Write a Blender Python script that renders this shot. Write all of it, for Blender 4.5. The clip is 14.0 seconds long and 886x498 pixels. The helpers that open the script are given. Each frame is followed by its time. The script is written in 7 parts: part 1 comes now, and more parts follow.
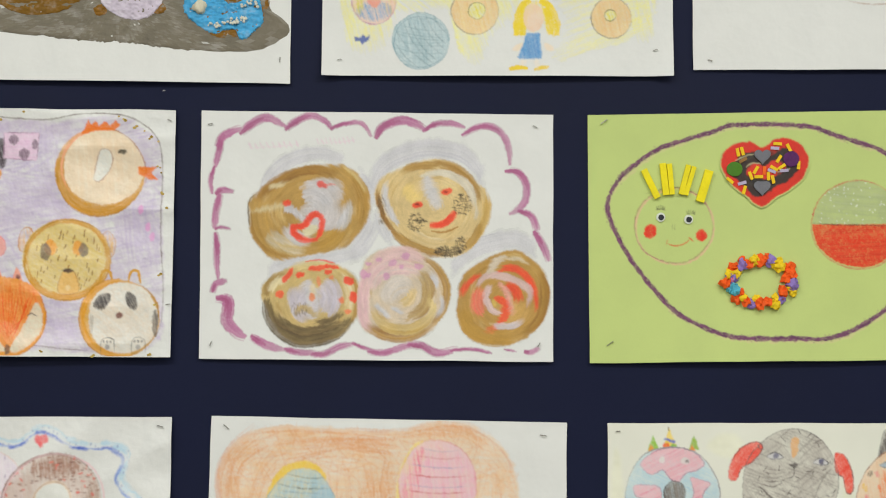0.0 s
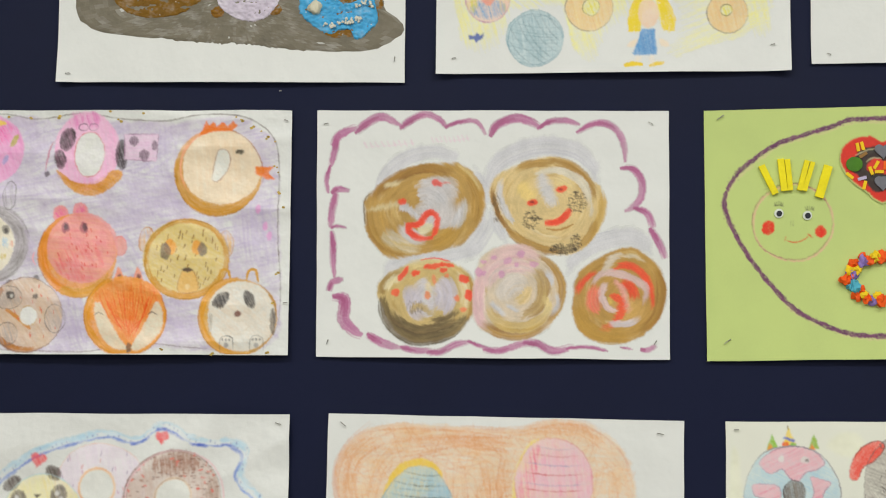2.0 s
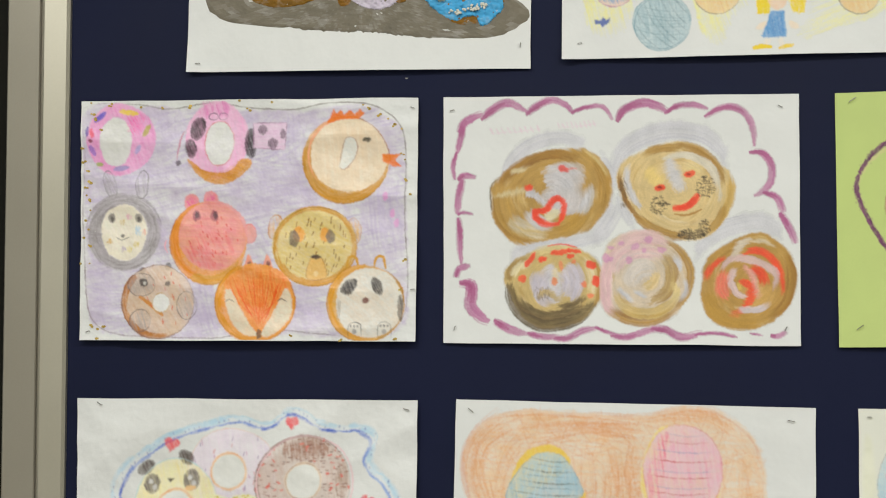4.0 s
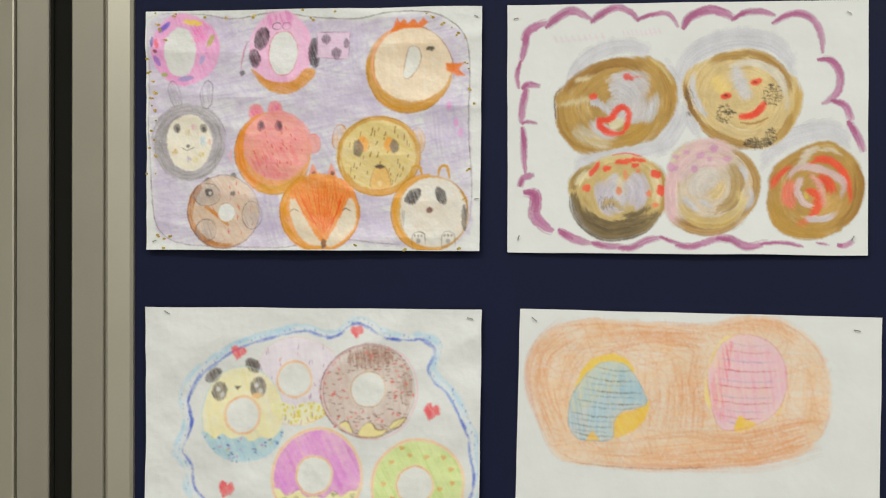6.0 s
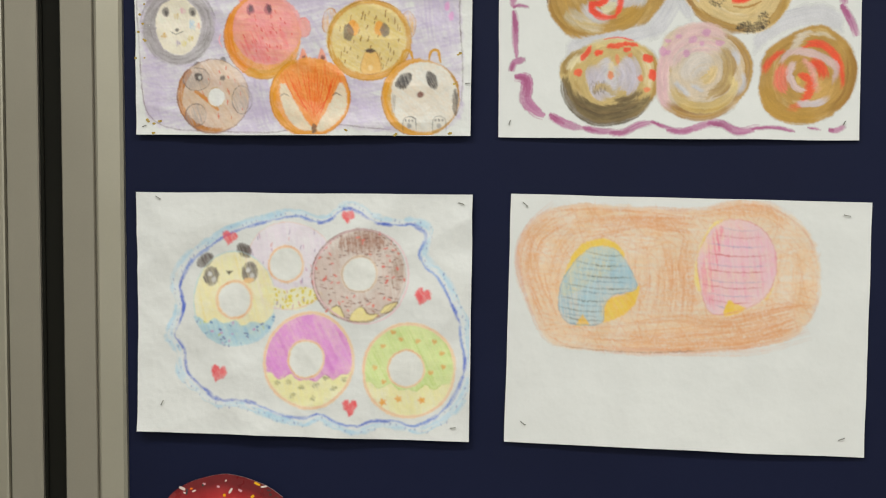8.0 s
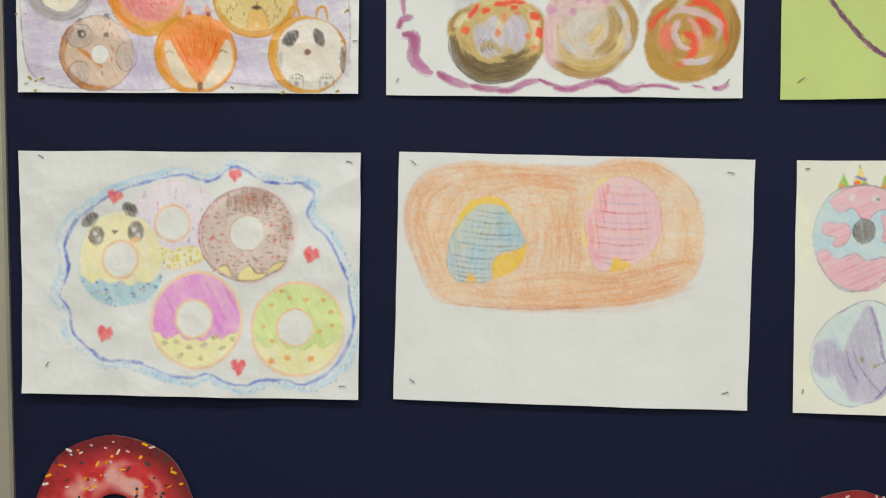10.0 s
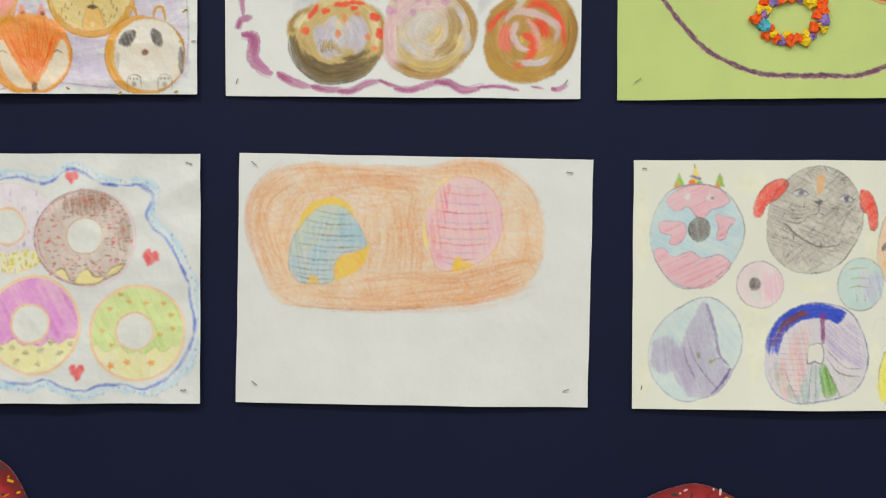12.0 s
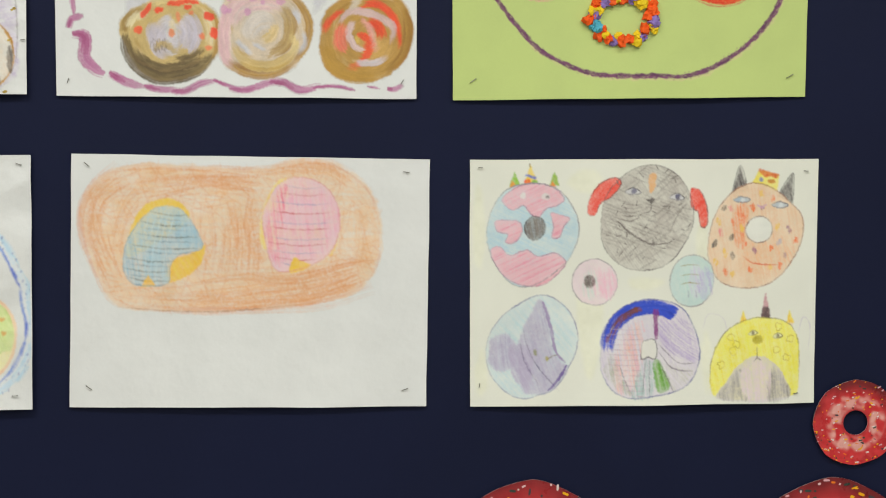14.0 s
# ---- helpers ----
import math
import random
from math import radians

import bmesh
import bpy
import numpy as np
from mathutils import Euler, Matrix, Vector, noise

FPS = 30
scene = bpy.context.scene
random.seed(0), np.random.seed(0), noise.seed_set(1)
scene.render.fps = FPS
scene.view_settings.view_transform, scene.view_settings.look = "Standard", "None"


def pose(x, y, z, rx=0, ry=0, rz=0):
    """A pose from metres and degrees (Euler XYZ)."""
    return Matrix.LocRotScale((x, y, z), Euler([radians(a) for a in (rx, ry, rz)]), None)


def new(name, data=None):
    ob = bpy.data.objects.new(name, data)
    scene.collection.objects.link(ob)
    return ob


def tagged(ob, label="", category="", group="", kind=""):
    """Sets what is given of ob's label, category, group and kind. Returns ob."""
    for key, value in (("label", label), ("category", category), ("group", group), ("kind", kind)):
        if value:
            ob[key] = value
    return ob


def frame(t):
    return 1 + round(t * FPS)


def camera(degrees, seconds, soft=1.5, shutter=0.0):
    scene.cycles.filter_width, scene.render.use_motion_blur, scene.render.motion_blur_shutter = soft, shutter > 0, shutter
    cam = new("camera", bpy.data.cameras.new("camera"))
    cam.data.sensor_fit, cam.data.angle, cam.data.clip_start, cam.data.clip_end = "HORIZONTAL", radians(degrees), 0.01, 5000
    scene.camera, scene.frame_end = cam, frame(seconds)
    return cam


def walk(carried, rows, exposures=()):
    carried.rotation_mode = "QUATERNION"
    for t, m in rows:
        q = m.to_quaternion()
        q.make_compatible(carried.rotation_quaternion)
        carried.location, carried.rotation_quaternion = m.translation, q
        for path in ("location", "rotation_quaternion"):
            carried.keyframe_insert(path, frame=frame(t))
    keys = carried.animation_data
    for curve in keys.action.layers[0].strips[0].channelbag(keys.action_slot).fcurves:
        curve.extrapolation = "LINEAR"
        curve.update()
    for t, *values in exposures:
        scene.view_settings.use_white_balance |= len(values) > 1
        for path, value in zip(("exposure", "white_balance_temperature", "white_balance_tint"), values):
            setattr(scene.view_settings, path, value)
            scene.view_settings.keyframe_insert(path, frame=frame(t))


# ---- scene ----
# A camera on a tripod before the board: it pans left, tilts down, and pans right again.
cam = camera(30.04, 14.0, 1.1)
EYE = (0.003, -1.07, 1.337)
ROWS = [  # seconds, pan, tilt
    (0.0, 0.028, 3.948), (0.5, 0.914, 3.906), (1.0, 1.970, 3.903), (1.5, 3.022, 3.901), (2.0, 4.028, 3.876),
    (2.5, 5.340, 3.809), (3.0, 6.449, 3.734), (3.2, 6.844, 3.709), (5.3, 10.285, 1.896), (5.5, 10.410, 1.517),
    (6.0, 10.650, 0.263), (6.5, 10.742, -0.959), (7.0, 10.759, -2.023), (7.2, 10.745, -2.395), (9.3, 8.259, -5.065),
    (9.5, 7.769, -5.137), (10.0, 6.458, -5.180), (10.5, 4.983, -5.175), (11.0, 3.605, -5.161), (11.5, 2.374, -5.159),
    (12.0, 0.955, -5.154), (12.5, -0.424, -5.164), (13.0, -1.739, -5.157), (13.5, -3.122, -5.158), (14.0, -4.700, -5.156),
]
walk(cam, [(t, pose(*EYE, 90 + tilt, 0, pan)) for t, pan, tilt in ROWS])

# ---- light: fluorescent ceiling panels of an indoor hall ----
world = bpy.data.worlds.new("hall_air")
world.use_nodes = True
world.node_tree.nodes["Background"].inputs[0].default_value = (0.9, 0.95, 1.0, 1)
world.node_tree.nodes["Background"].inputs[1].default_value = 0.05
scene.world = world
scene.view_settings.exposure = 0.0
PANELS = [(-0.9, -0.7, 92), (0.9, -0.7, 92), (-0.9, -2.6, 112), (0.9, -2.6, 112)]
CEILING = 2.75
for px, py, watts in PANELS:
    lamp_data = bpy.data.lights.new("ceiling_lamp", "AREA")
    lamp_data.shape, lamp_data.size, lamp_data.size_y = "RECTANGLE", 1.2, 0.5
    lamp_data.energy, lamp_data.color = watts * 0.309, (0.970, 0.985, 0.944)
    lamp = new("ceiling_lamp", lamp_data)
    lamp.matrix_world = pose(px, py, CEILING - 0.09)


# ---- materials ----
def material(name, color, rough=0.6, metal=0.0, spec=0.4, spots=0.06, fine=600.0, coarse=9.0, bump=0.1, deep=0.0004, tint=False):
    """A surface with variation at two scales and fine relief; tint: colour from the mesh's pigment."""
    m = bpy.data.materials.new(name)
    m.use_nodes = True
    n, link = m.node_tree.nodes, m.node_tree.links.new
    bsdf = n["Principled BSDF"]
    bsdf.inputs["Roughness"].default_value = rough
    bsdf.inputs["Metallic"].default_value = metal
    bsdf.inputs["Specular IOR Level"].default_value = spec
    where = n.new("ShaderNodeTexCoord").outputs["Object"]

    def grain(scale, detail):
        g = n.new("ShaderNodeTexNoise")
        g.inputs["Scale"].default_value, g.inputs["Detail"].default_value = scale, detail
        link(where, g.inputs["Vector"])
        return g.outputs["Fac"]

    def mixed(fac, a, b, kind="MIX"):
        x = n.new("ShaderNodeMix")
        x.data_type, x.blend_type = "RGBA", kind
        for value, slot in ((fac, 0), (a, 6), (b, 7)):
            if hasattr(value, "is_linked"):
                link(value, x.inputs[slot])
            elif slot:
                x.inputs[slot].default_value = (*value, 1)
            else:
                x.inputs[slot].default_value = value
        return x.outputs[2]

    def ramped(value, lo, hi, a, b):
        r = n.new("ShaderNodeMapRange")
        link(value, r.inputs[0])
        for k, v in enumerate((lo, hi, a, b), 1):
            r.inputs[k].default_value = v
        return r.outputs[0]

    fine_noise, coarse_noise = grain(fine, 3), grain(coarse, 4)
    if tint:
        a = n.new("ShaderNodeAttribute")
        a.attribute_name = "pigment"
        base = a.outputs["Color"]
    else:
        base = mixed(0.0, color, color)
    shade = ramped(coarse_noise, 0.3, 0.7, 1 - spots, 1 + spots * 0.4)
    base = mixed(1.0, base, mixed(shade, (0, 0, 0), (1, 1, 1)), "MULTIPLY")
    shade = ramped(fine_noise, 0.3, 0.7, 1 - spots * 0.7, 1.0)
    base = mixed(1.0, base, mixed(shade, (0, 0, 0), (1, 1, 1)), "MULTIPLY")
    link(base, bsdf.inputs["Base Color"])
    link(ramped(coarse_noise, 0.3, 0.7, max(0.02, rough - 0.06), min(1, rough + 0.06)), bsdf.inputs["Roughness"])
    if bump:
        b = n.new("ShaderNodeBump")
        b.inputs["Strength"].default_value, b.inputs["Distance"].default_value = bump * 0.3, deep * 0.5
        link(fine_noise, b.inputs["Height"])
        b2 = n.new("ShaderNodeBump")
        b2.inputs["Strength"].default_value, b2.inputs["Distance"].default_value = bump, deep * 6
        link(coarse_noise, b2.inputs["Height"])
        link(b.outputs[0], b2.inputs["Normal"])
        link(b2.outputs[0], bsdf.inputs["Normal"])
    return m


PAPER = material("white_drawing_paper", (0.78, 0.78, 0.76), 0.55, spots=0.04, fine=900, coarse=16, bump=0.6, deep=0.0008)
CREAM = material("cream_drawing_paper", (0.82, 0.815, 0.715), 0.75, spots=0.05, fine=900, coarse=12, bump=0.3, deep=0.0003)
GREEN = material("pale_green_card", (0.555, 0.66, 0.225), 0.7, spots=0.06, fine=900, coarse=14, bump=0.35, deep=0.0003)
PENCIL = material("pencil_pigment", (1, 1, 1), 0.6, tint=True, spots=0.05, fine=900, coarse=16, bump=0.6, deep=0.0008)
PENCIL_CREASED = material("pencil_on_creased_paper", (1, 1, 1), 0.55, tint=True, spots=0.05, fine=700, coarse=11, bump=0.9, deep=0.0016)
PENCIL_CREAM = material("pencil_on_cream_paper", (1, 1, 1), 0.75, tint=True, spots=0.05, fine=900, coarse=12, bump=0.3, deep=0.0003)
SHINY = material("pencil_on_crinkled_paper", (1, 1, 1), 0.38, tint=True, spots=0.05, fine=90, coarse=18, bump=1.0, deep=0.0011)
CRAYON = material("wax_crayon", (1, 1, 1), 0.6, tint=True, spots=0.06, fine=900, coarse=14, bump=0.35, deep=0.0003)
PAINT = material("poster_paint", (1, 1, 1), 0.5, tint=True, spots=0.12, fine=500, coarse=45, bump=0.3, deep=0.0003)
CUTOUT = material("glossy_print", (1, 1, 1), 0.3, tint=True, spots=0.1, fine=300, coarse=40, bump=0.05)
PLASTER = material("modelling_paste", (1, 1, 1), 0.75, tint=True, spots=0.1, fine=350, coarse=60, bump=0.6, deep=0.0008)
NAVY = material("navy_board_cloth", (0.0070, 0.0100, 0.0358), 0.6, spec=0.15, spots=0.14, fine=1200, coarse=5, bump=0.25, deep=0.0003)
ALU = material("champagne_aluminium", (0.36, 0.33, 0.27), 0.42, metal=0.55, spots=0.05, fine=400, coarse=3, bump=0.04, deep=0.0002)
CREASED = material("creased_drawing_paper", (0.78, 0.78, 0.76), 0.5, spots=0.05, fine=700, coarse=11, bump=0.9, deep=0.0016)
CRINKLED = material("crinkled_drawing_paper", (0.78, 0.78, 0.76), 0.38, spots=0.05, fine=90, coarse=18, bump=1.0, deep=0.0011)
TWIN = {PAPER: PENCIL, CREASED: PENCIL_CREASED, CRINKLED: SHINY, CREAM: PENCIL_CREAM, GREEN: CRAYON}
GILT = material("gold_sequin_foil", (0.66, 0.47, 0.12), 0.3, metal=0.35, spots=0.2, fine=500, coarse=120, bump=0.0)
# the frame's aluminium made paler, for the light its slope catches
BEAD = material("lit_aluminium_bead", (0.46, 0.43, 0.35), 0.38, metal=0.7, spots=0.04, fine=400, coarse=3, bump=0.04, deep=0.0002)
# near-black that stands for the shade between the two boards
DARK = material("gap_shade_black", (0.010, 0.0095, 0.007), 0.75, spec=0.1, spots=0.1)
STEEL = material("staple_steel", (0.30, 0.29, 0.26), 0.35, metal=0.9)
WALL = material("plain_wall_paint", (0.72, 0.70, 0.64), 0.8, spots=0.05, fine=300, coarse=1.5)
FLOOR = material("grey_vinyl_floor", (0.26, 0.25, 0.23), 0.5, spots=0.12, fine=200, coarse=2)
TILE = material("white_ceiling_board", (0.78, 0.78, 0.75), 0.9, spots=0.06, fine=250, coarse=2)
LAMP_BODY = material("white_lamp_enamel", (0.8, 0.8, 0.78), 0.4)


# ---- mesh helpers ----
def mesh_object(name, verts, faces, mat, parent=None, label="", smooth=False):
    me = bpy.data.meshes.new(name)
    me.from_pydata(verts, [], faces)
    me.materials.append(mat)
    if smooth:
        me.polygons.foreach_set("use_smooth", [True] * len(me.polygons))
    me.update()
    ob = new(name, me)
    if parent:
        ob.parent = parent
    if label:
        tagged(ob, label)
    return ob


def part(name, bm, mat, parent=None, label="", smooth=False):
    me = bpy.data.meshes.new(name)
    bmesh.ops.recalc_face_normals(bm, faces=bm.faces)
    bm.to_mesh(me)
    bm.free()
    me.materials.append(mat)
    if smooth:
        me.polygons.foreach_set("use_smooth", [True] * len(me.polygons))
    ob = new(name, me)
    if parent:
        ob.parent = parent
    if label:
        tagged(ob, label)
    return ob


def box(lo, hi, bevel=0.0):
    bm = bmesh.new()
    mid = [(a + b) / 2 for a, b in zip(lo, hi)]
    size = [b - a for a, b in zip(lo, hi)]
    bmesh.ops.create_cube(bm, size=1, matrix=Matrix.Translation(mid) @ Matrix.Diagonal((*size, 1)))
    if bevel:
        bmesh.ops.bevel(bm, geom=bm.edges[:], offset=bevel, segments=2, affect="EDGES")
    return bm


def profile(points, z0, z1):
    """An upright extrusion of a closed plan outline [(x, y), ...]."""
    n = len(points)
    bm = bmesh.new()
    low = [bm.verts.new((x, y, z0)) for x, y in points]
    high = [bm.verts.new((x, y, z1)) for x, y in points]
    for k in range(n):
        bm.faces.new((low[k], low[(k + 1) % n], high[(k + 1) % n], high[k]))
    bm.faces.new(low[::-1])
    bm.faces.new(high)
    return bm


# ---- the hall, closed all round ----
BOARD_Y = 0.882
tagged(part("floor", box((-3.2, -4.2, -0.1), (3.2, 2.0, 0.0)), FLOOR), "grey vinyl floor of the hall", "floor", kind="structure")
tagged(part("ceiling", box((-3.2, -4.2, CEILING), (3.2, 2.0, CEILING + 0.1)), TILE), "white ceiling of the hall", "ceiling", kind="structure")
for nm, lo, hi in (("wall_north", (-3.2, 1.9, 0), (3.2, 2.0, CEILING)), ("wall_south", (-3.2, -4.2, 0), (3.2, -4.1, CEILING)),
                   ("wall_west", (-3.2, -4.1, 0), (-3.1, 1.9, CEILING)), ("wall_east", (3.1, -4.1, 0), (3.2, 1.9, CEILING))):
    tagged(part(nm, box(lo, hi), WALL), "plain cream painted wall", "wall", kind="structure")
for px, py, watts in PANELS:
    lamp_body = part("ceiling_light", box((-0.62, -0.27, -0.06), (0.62, 0.27, 0.0), 0.006), LAMP_BODY)
    lamp_body.location = (px, py, CEILING)
    tagged(lamp_body, "white rectangular fluorescent ceiling light", "ceiling light", group="ceiling lights")


# ---- display boards: cloth panel between aluminium uprights ----
def display_board(x_left, x_right, label):
    """Cloth panel from x_left to x_right; the uprights stand outside of it and reach the floor."""
    ob = tagged(new("display_board"), label, "display board", group="display boards")
    lo, hi = 0.55, 2.05
    part("panel", box((x_left - 0.01, BOARD_Y, lo + 0.02), (x_right + 0.01, BOARD_Y + 0.02, hi - 0.02)), NAVY, ob, "navy blue cloth-covered panel")
    for edge, way in ((x_left, -1), (x_right, 1)):
        x = lambda d: edge + way * d
        # bead sloping from the cloth up to the face, groove, flat face
        up = part("upright", profile([(x(0.0345), BOARD_Y - 0.006), (x(0.0370), BOARD_Y - 0.006), (x(0.0370), BOARD_Y - 0.0105), (x(0.0380), BOARD_Y - 0.012), (x(0.078), BOARD_Y - 0.012),
                                      (x(0.0795), BOARD_Y - 0.0105), (x(0.0795), BOARD_Y + 0.03), (x(0.03), BOARD_Y + 0.03), (x(0.03), BOARD_Y + 0.021), (x(0.0345), BOARD_Y + 0.021)], 0.0, hi), ALU, ob, "champagne aluminium upright")
        part("bead", profile([(x(0.0), BOARD_Y - 0.0002), (x(0.0004), BOARD_Y - 0.005), (x(0.004), BOARD_Y - 0.0085), (x(0.031), BOARD_Y - 0.0125), (x(0.0332), BOARD_Y - 0.0115), (x(0.0340), BOARD_Y - 0.006), (x(0.0340), BOARD_Y - 0.0002)], lo, hi), BEAD, ob, "sloping aluminium glazing bead")
        part("foot", box((min(x(0.02), x(0.09)), BOARD_Y - 0.2, 0.0), (max(x(0.02), x(0.09)), BOARD_Y + 0.24, 0.025), 0.004), ALU, up)
    for z in (lo, hi):
        part("rail", box((x_left - 0.0, BOARD_Y - 0.012, z - 0.02), (x_right + 0.0, BOARD_Y + 0.03, z + 0.02), 0.002), ALU, ob)
    return ob


EDGE = -0.7546
display_board(EDGE, 1.25, "navy blue display board with champagne aluminium frame")
display_board(-2.2, EDGE - 0.1895, "neighbouring navy display board with aluminium frame")
# Added black strip and lip: they stand in for shade in the open gap.
gap_dark = tagged(new("gap_shade"), "black strip standing in for the shade in the gap between boards", "seal strip")
part("strip", box((EDGE - 0.1097, BOARD_Y - 0.003, 0.0), (EDGE - 0.0798, BOARD_Y + 0.028, 2.04), 0.001), DARK, gap_dark)
part("lip", box((EDGE - 0.1095, BOARD_Y - 0.007, 0.0), (EDGE - 0.1050, BOARD_Y - 0.0032, 2.04), 0.0008), DARK, gap_dark)


# ---- sheets of paper ----
WHITE = (0.78, 0.78, 0.76)
PAPER_TINT = {CREAM: (0.82, 0.815, 0.715), GREEN: (0.555, 0.66, 0.225)}


class Sheet:
    """A sheet pinned to the board. quad: its corners (top left, top right, bottom right, bottom left) in the drawing's own units;
    corners: the same on the board, as (x, z) in metres. sag: how far its lower edge stands off, in metres."""

    def __init__(self, quad, corners, label, mat=PAPER, sag=0.006, seed=1, curl=(0, 0), crease=(), name="drawing"):
        self.quad, self.corners, self.sag, self.seed, self.curl, self.crease = [tuple(q) for q in quad], [Vector(c) for c in corners], sag, seed, curl, crease
        self.floor, self.mat, self.canvas = 0.00012, mat, None
        self.tint = PAPER_TINT.get(mat, WHITE)
        self.rng = random.Random(seed)
        self.ob = tagged(new(name), label, "drawing", group="drawings on the board")
        self.mid = (self.corners[0] + self.corners[2]) / 2
        self.ob.location = (self.mid.x, BOARD_Y, self.mid.y)
        nu, nv = 104, 74
        verts, faces = [], []
        for back in (0, 1):
            for j in range(nv + 1):
                for i in range(nu + 1):
                    verts.append(self.local(i / nu, j / nv, -0.0003 * back))
        size = (nu + 1) * (nv + 1)
        self.nu, self.nv, self.grid = nu, nv, np.array(verts[:size]).reshape(nv + 1, nu + 1, 3)
        for j in range(nv):
            for i in range(nu):
                a = j * (nu + 1) + i
                faces.append((a, a + nu + 1, a + nu + 2, a + 1))
                faces.append((a + size, a + size + 1, a + size + nu + 2, a + size + nu + 1))
        verts += verts[:]
        rim = [i for i in range(nu)] + [j * (nu + 1) + nu for j in range(nv)] + [nv * (nu + 1) + i for i in range(nu, 0, -1)] + [j * (nu + 1) for j in range(nv, 0, -1)]
        for k, a in enumerate(rim):
            b = rim[(k + 1) % len(rim)]
            faces.append((a + 2 * size, b + 2 * size, b + 3 * size, a + 3 * size))
        mesh_object("sheet", verts, faces, mat, self.ob, smooth=True)

    def stand(self, s, t):
        """How far the paper stands off the board."""
        n = noise.noise(Vector((s * 2.2, t * 1.7, self.seed * 7.3)))
        d = 0.0022 + 0.0006 * n + sum(fold[0] for fold in self.crease) * 0.6
        d += self.sag * max(0.0, (t - 0.5) / 0.5) ** 2 * (0.35 + 0.65 * math.sin(math.pi * min(1, max(0, s))) )
        d += self.curl[0] * max(0.0, (0.1 - s) / 0.1) ** 2 * max(0.0, (t - 0.7) / 0.3) ** 2
        d += self.curl[1] * max(0.0, (s - 0.9) / 0.1) ** 2 * max(0.0, (t - 0.7) / 0.3) ** 2
        for deep, along, across, turn in self.crease:
            # folds running along one way, sharp on their backs
            c_, s_ = math.cos(radians(turn)), math.sin(radians(turn))
            u, v = (s * 1.4 * c_ + t * s_) * along, (t * c_ - s * 1.4 * s_) * across
            d += deep * (1 - 2.2 * abs(noise.noise(Vector((u, v, self.seed * 3.1 + turn)))))
        return d

    def local(self, s, t, lift=0.0):
        a, b, c, d = self.corners
        p = a * ((1 - s) * (1 - t)) + b * (s * (1 - t)) + c * (s * t) + d * ((1 - s) * t)
        # hand-cut edges waver a little
        w = 0.0007 * noise.noise(Vector((s * 5, t * 5, self.seed)))
        return (p.x - self.mid.x + w, -self.stand(s, t) - lift, p.y - self.mid.y + w)

    def share(self, x, y):
        """From the drawing's units to shares of the sheet's width and height."""
        (ax, ay), (bx, by), (cx, cy), (dx, dy) = self.quad
        s, t = 0.5, 0.5
        for _ in range(3):
            px = ax * (1 - s) * (1 - t) + bx * s * (1 - t) + cx * s * t + dx * (1 - s) * t
            py = ay * (1 - s) * (1 - t) + by * s * (1 - t) + cy * s * t + dy * (1 - s) * t
            sx, sy = (bx - ax) * (1 - t) + (cx - dx) * t, (by - ay) * (1 - t) + (cy - dy) * t
            tx, ty = (dx - ax) * (1 - s) + (cx - bx) * s, (dy - ay) * (1 - s) + (cy - by) * s
            ex, ey = x - px, y - py
            det = sx * ty - sy * tx
            s += (ex * ty - ey * tx) / det
            t += (sx * ey - sy * ex) / det
        return s, t

    def at(self, x, y, lift=0.0):
        s, t = self.share(x, y)
        s, t = min(0.999, max(0.001, s)), min(0.999, max(0.001, t))
        return self.local(s, t, lift)

    def places(self, xs, ys):
        """Where a grid of the drawing's places lies on the paper's own facets, and which of them are on the sheet."""
        gx, gy = np.meshgrid(xs, ys)
        s, t = self.share(gx, gy)
        on = (s > 0.002) & (s < 0.998) & (t > 0.002) & (t < 0.998)
        u, v = s.clip(0, 0.9999) * self.nu, t.clip(0, 0.9999) * self.nv
        i, j = u.astype(int), v.astype(int)
        fu, fv = (u - i)[..., None], (v - j)[..., None]
        g = self.grid
        return (g[j, i] * (1 - fu) + g[j, i + 1] * fu) * (1 - fv) + (g[j + 1, i] * (1 - fu) + g[j + 1, i + 1] * fu) * fv, on

    def staple(self, x, y, turn=40, long=11.0):
        """A wire staple, half driven in, at (x, y) in the drawing's units."""
        bm = bmesh.new()
        px, py, pz = self.at(x, y)
        half = long * 0.00034
        path = [(-half, 0.0008), (-half, -0.0022), (half, -0.0032), (half, 0.0008)]
        r = 0.0005
        for (xa, ya), (xb, yb) in zip(path, path[1:]):
            a, b = Vector((xa, ya, 0)), Vector((xb, yb, 0))
            m = Matrix.Translation((a + b) / 2) @ (b - a).to_track_quat("Z", "Y").to_matrix().to_4x4()
            bmesh.ops.create_cone(bm, cap_ends=True, segments=6, radius1=r, radius2=r, depth=(b - a).length + r, matrix=m)
        bmesh.ops.transform(bm, matrix=Matrix.Translation((px, py, pz)) @ Matrix.Rotation(radians(-turn), 4, "Y"), verts=bm.verts)
        part("staple", bm, STEEL, self.ob, "bent steel staple")


# ---- drawing tools ----
def C(r, g, b):
    """Pigment as it looks on white paper, 0 to 255, to a base colour."""
    lin = lambda c: (c / 255 / 12.92) if c < 11 else ((c / 255 + 0.055) / 1.055) ** 2.4
    grey = 0.3 * r + 0.59 * g + 0.11 * b
    r, g, b = (max(0, min(250, grey + (c - grey) * 1.06)) for c in (r, g, b))
    look_ = [min(0.93, lin(c) / 0.68 * 0.75) for c in (r, g, b)]
    # pressed into the paper rather firmly
    return tuple(max(v * 0.75, 0.75 - (0.75 - v) * 1.08) if v < 0.75 else v for v in look_)


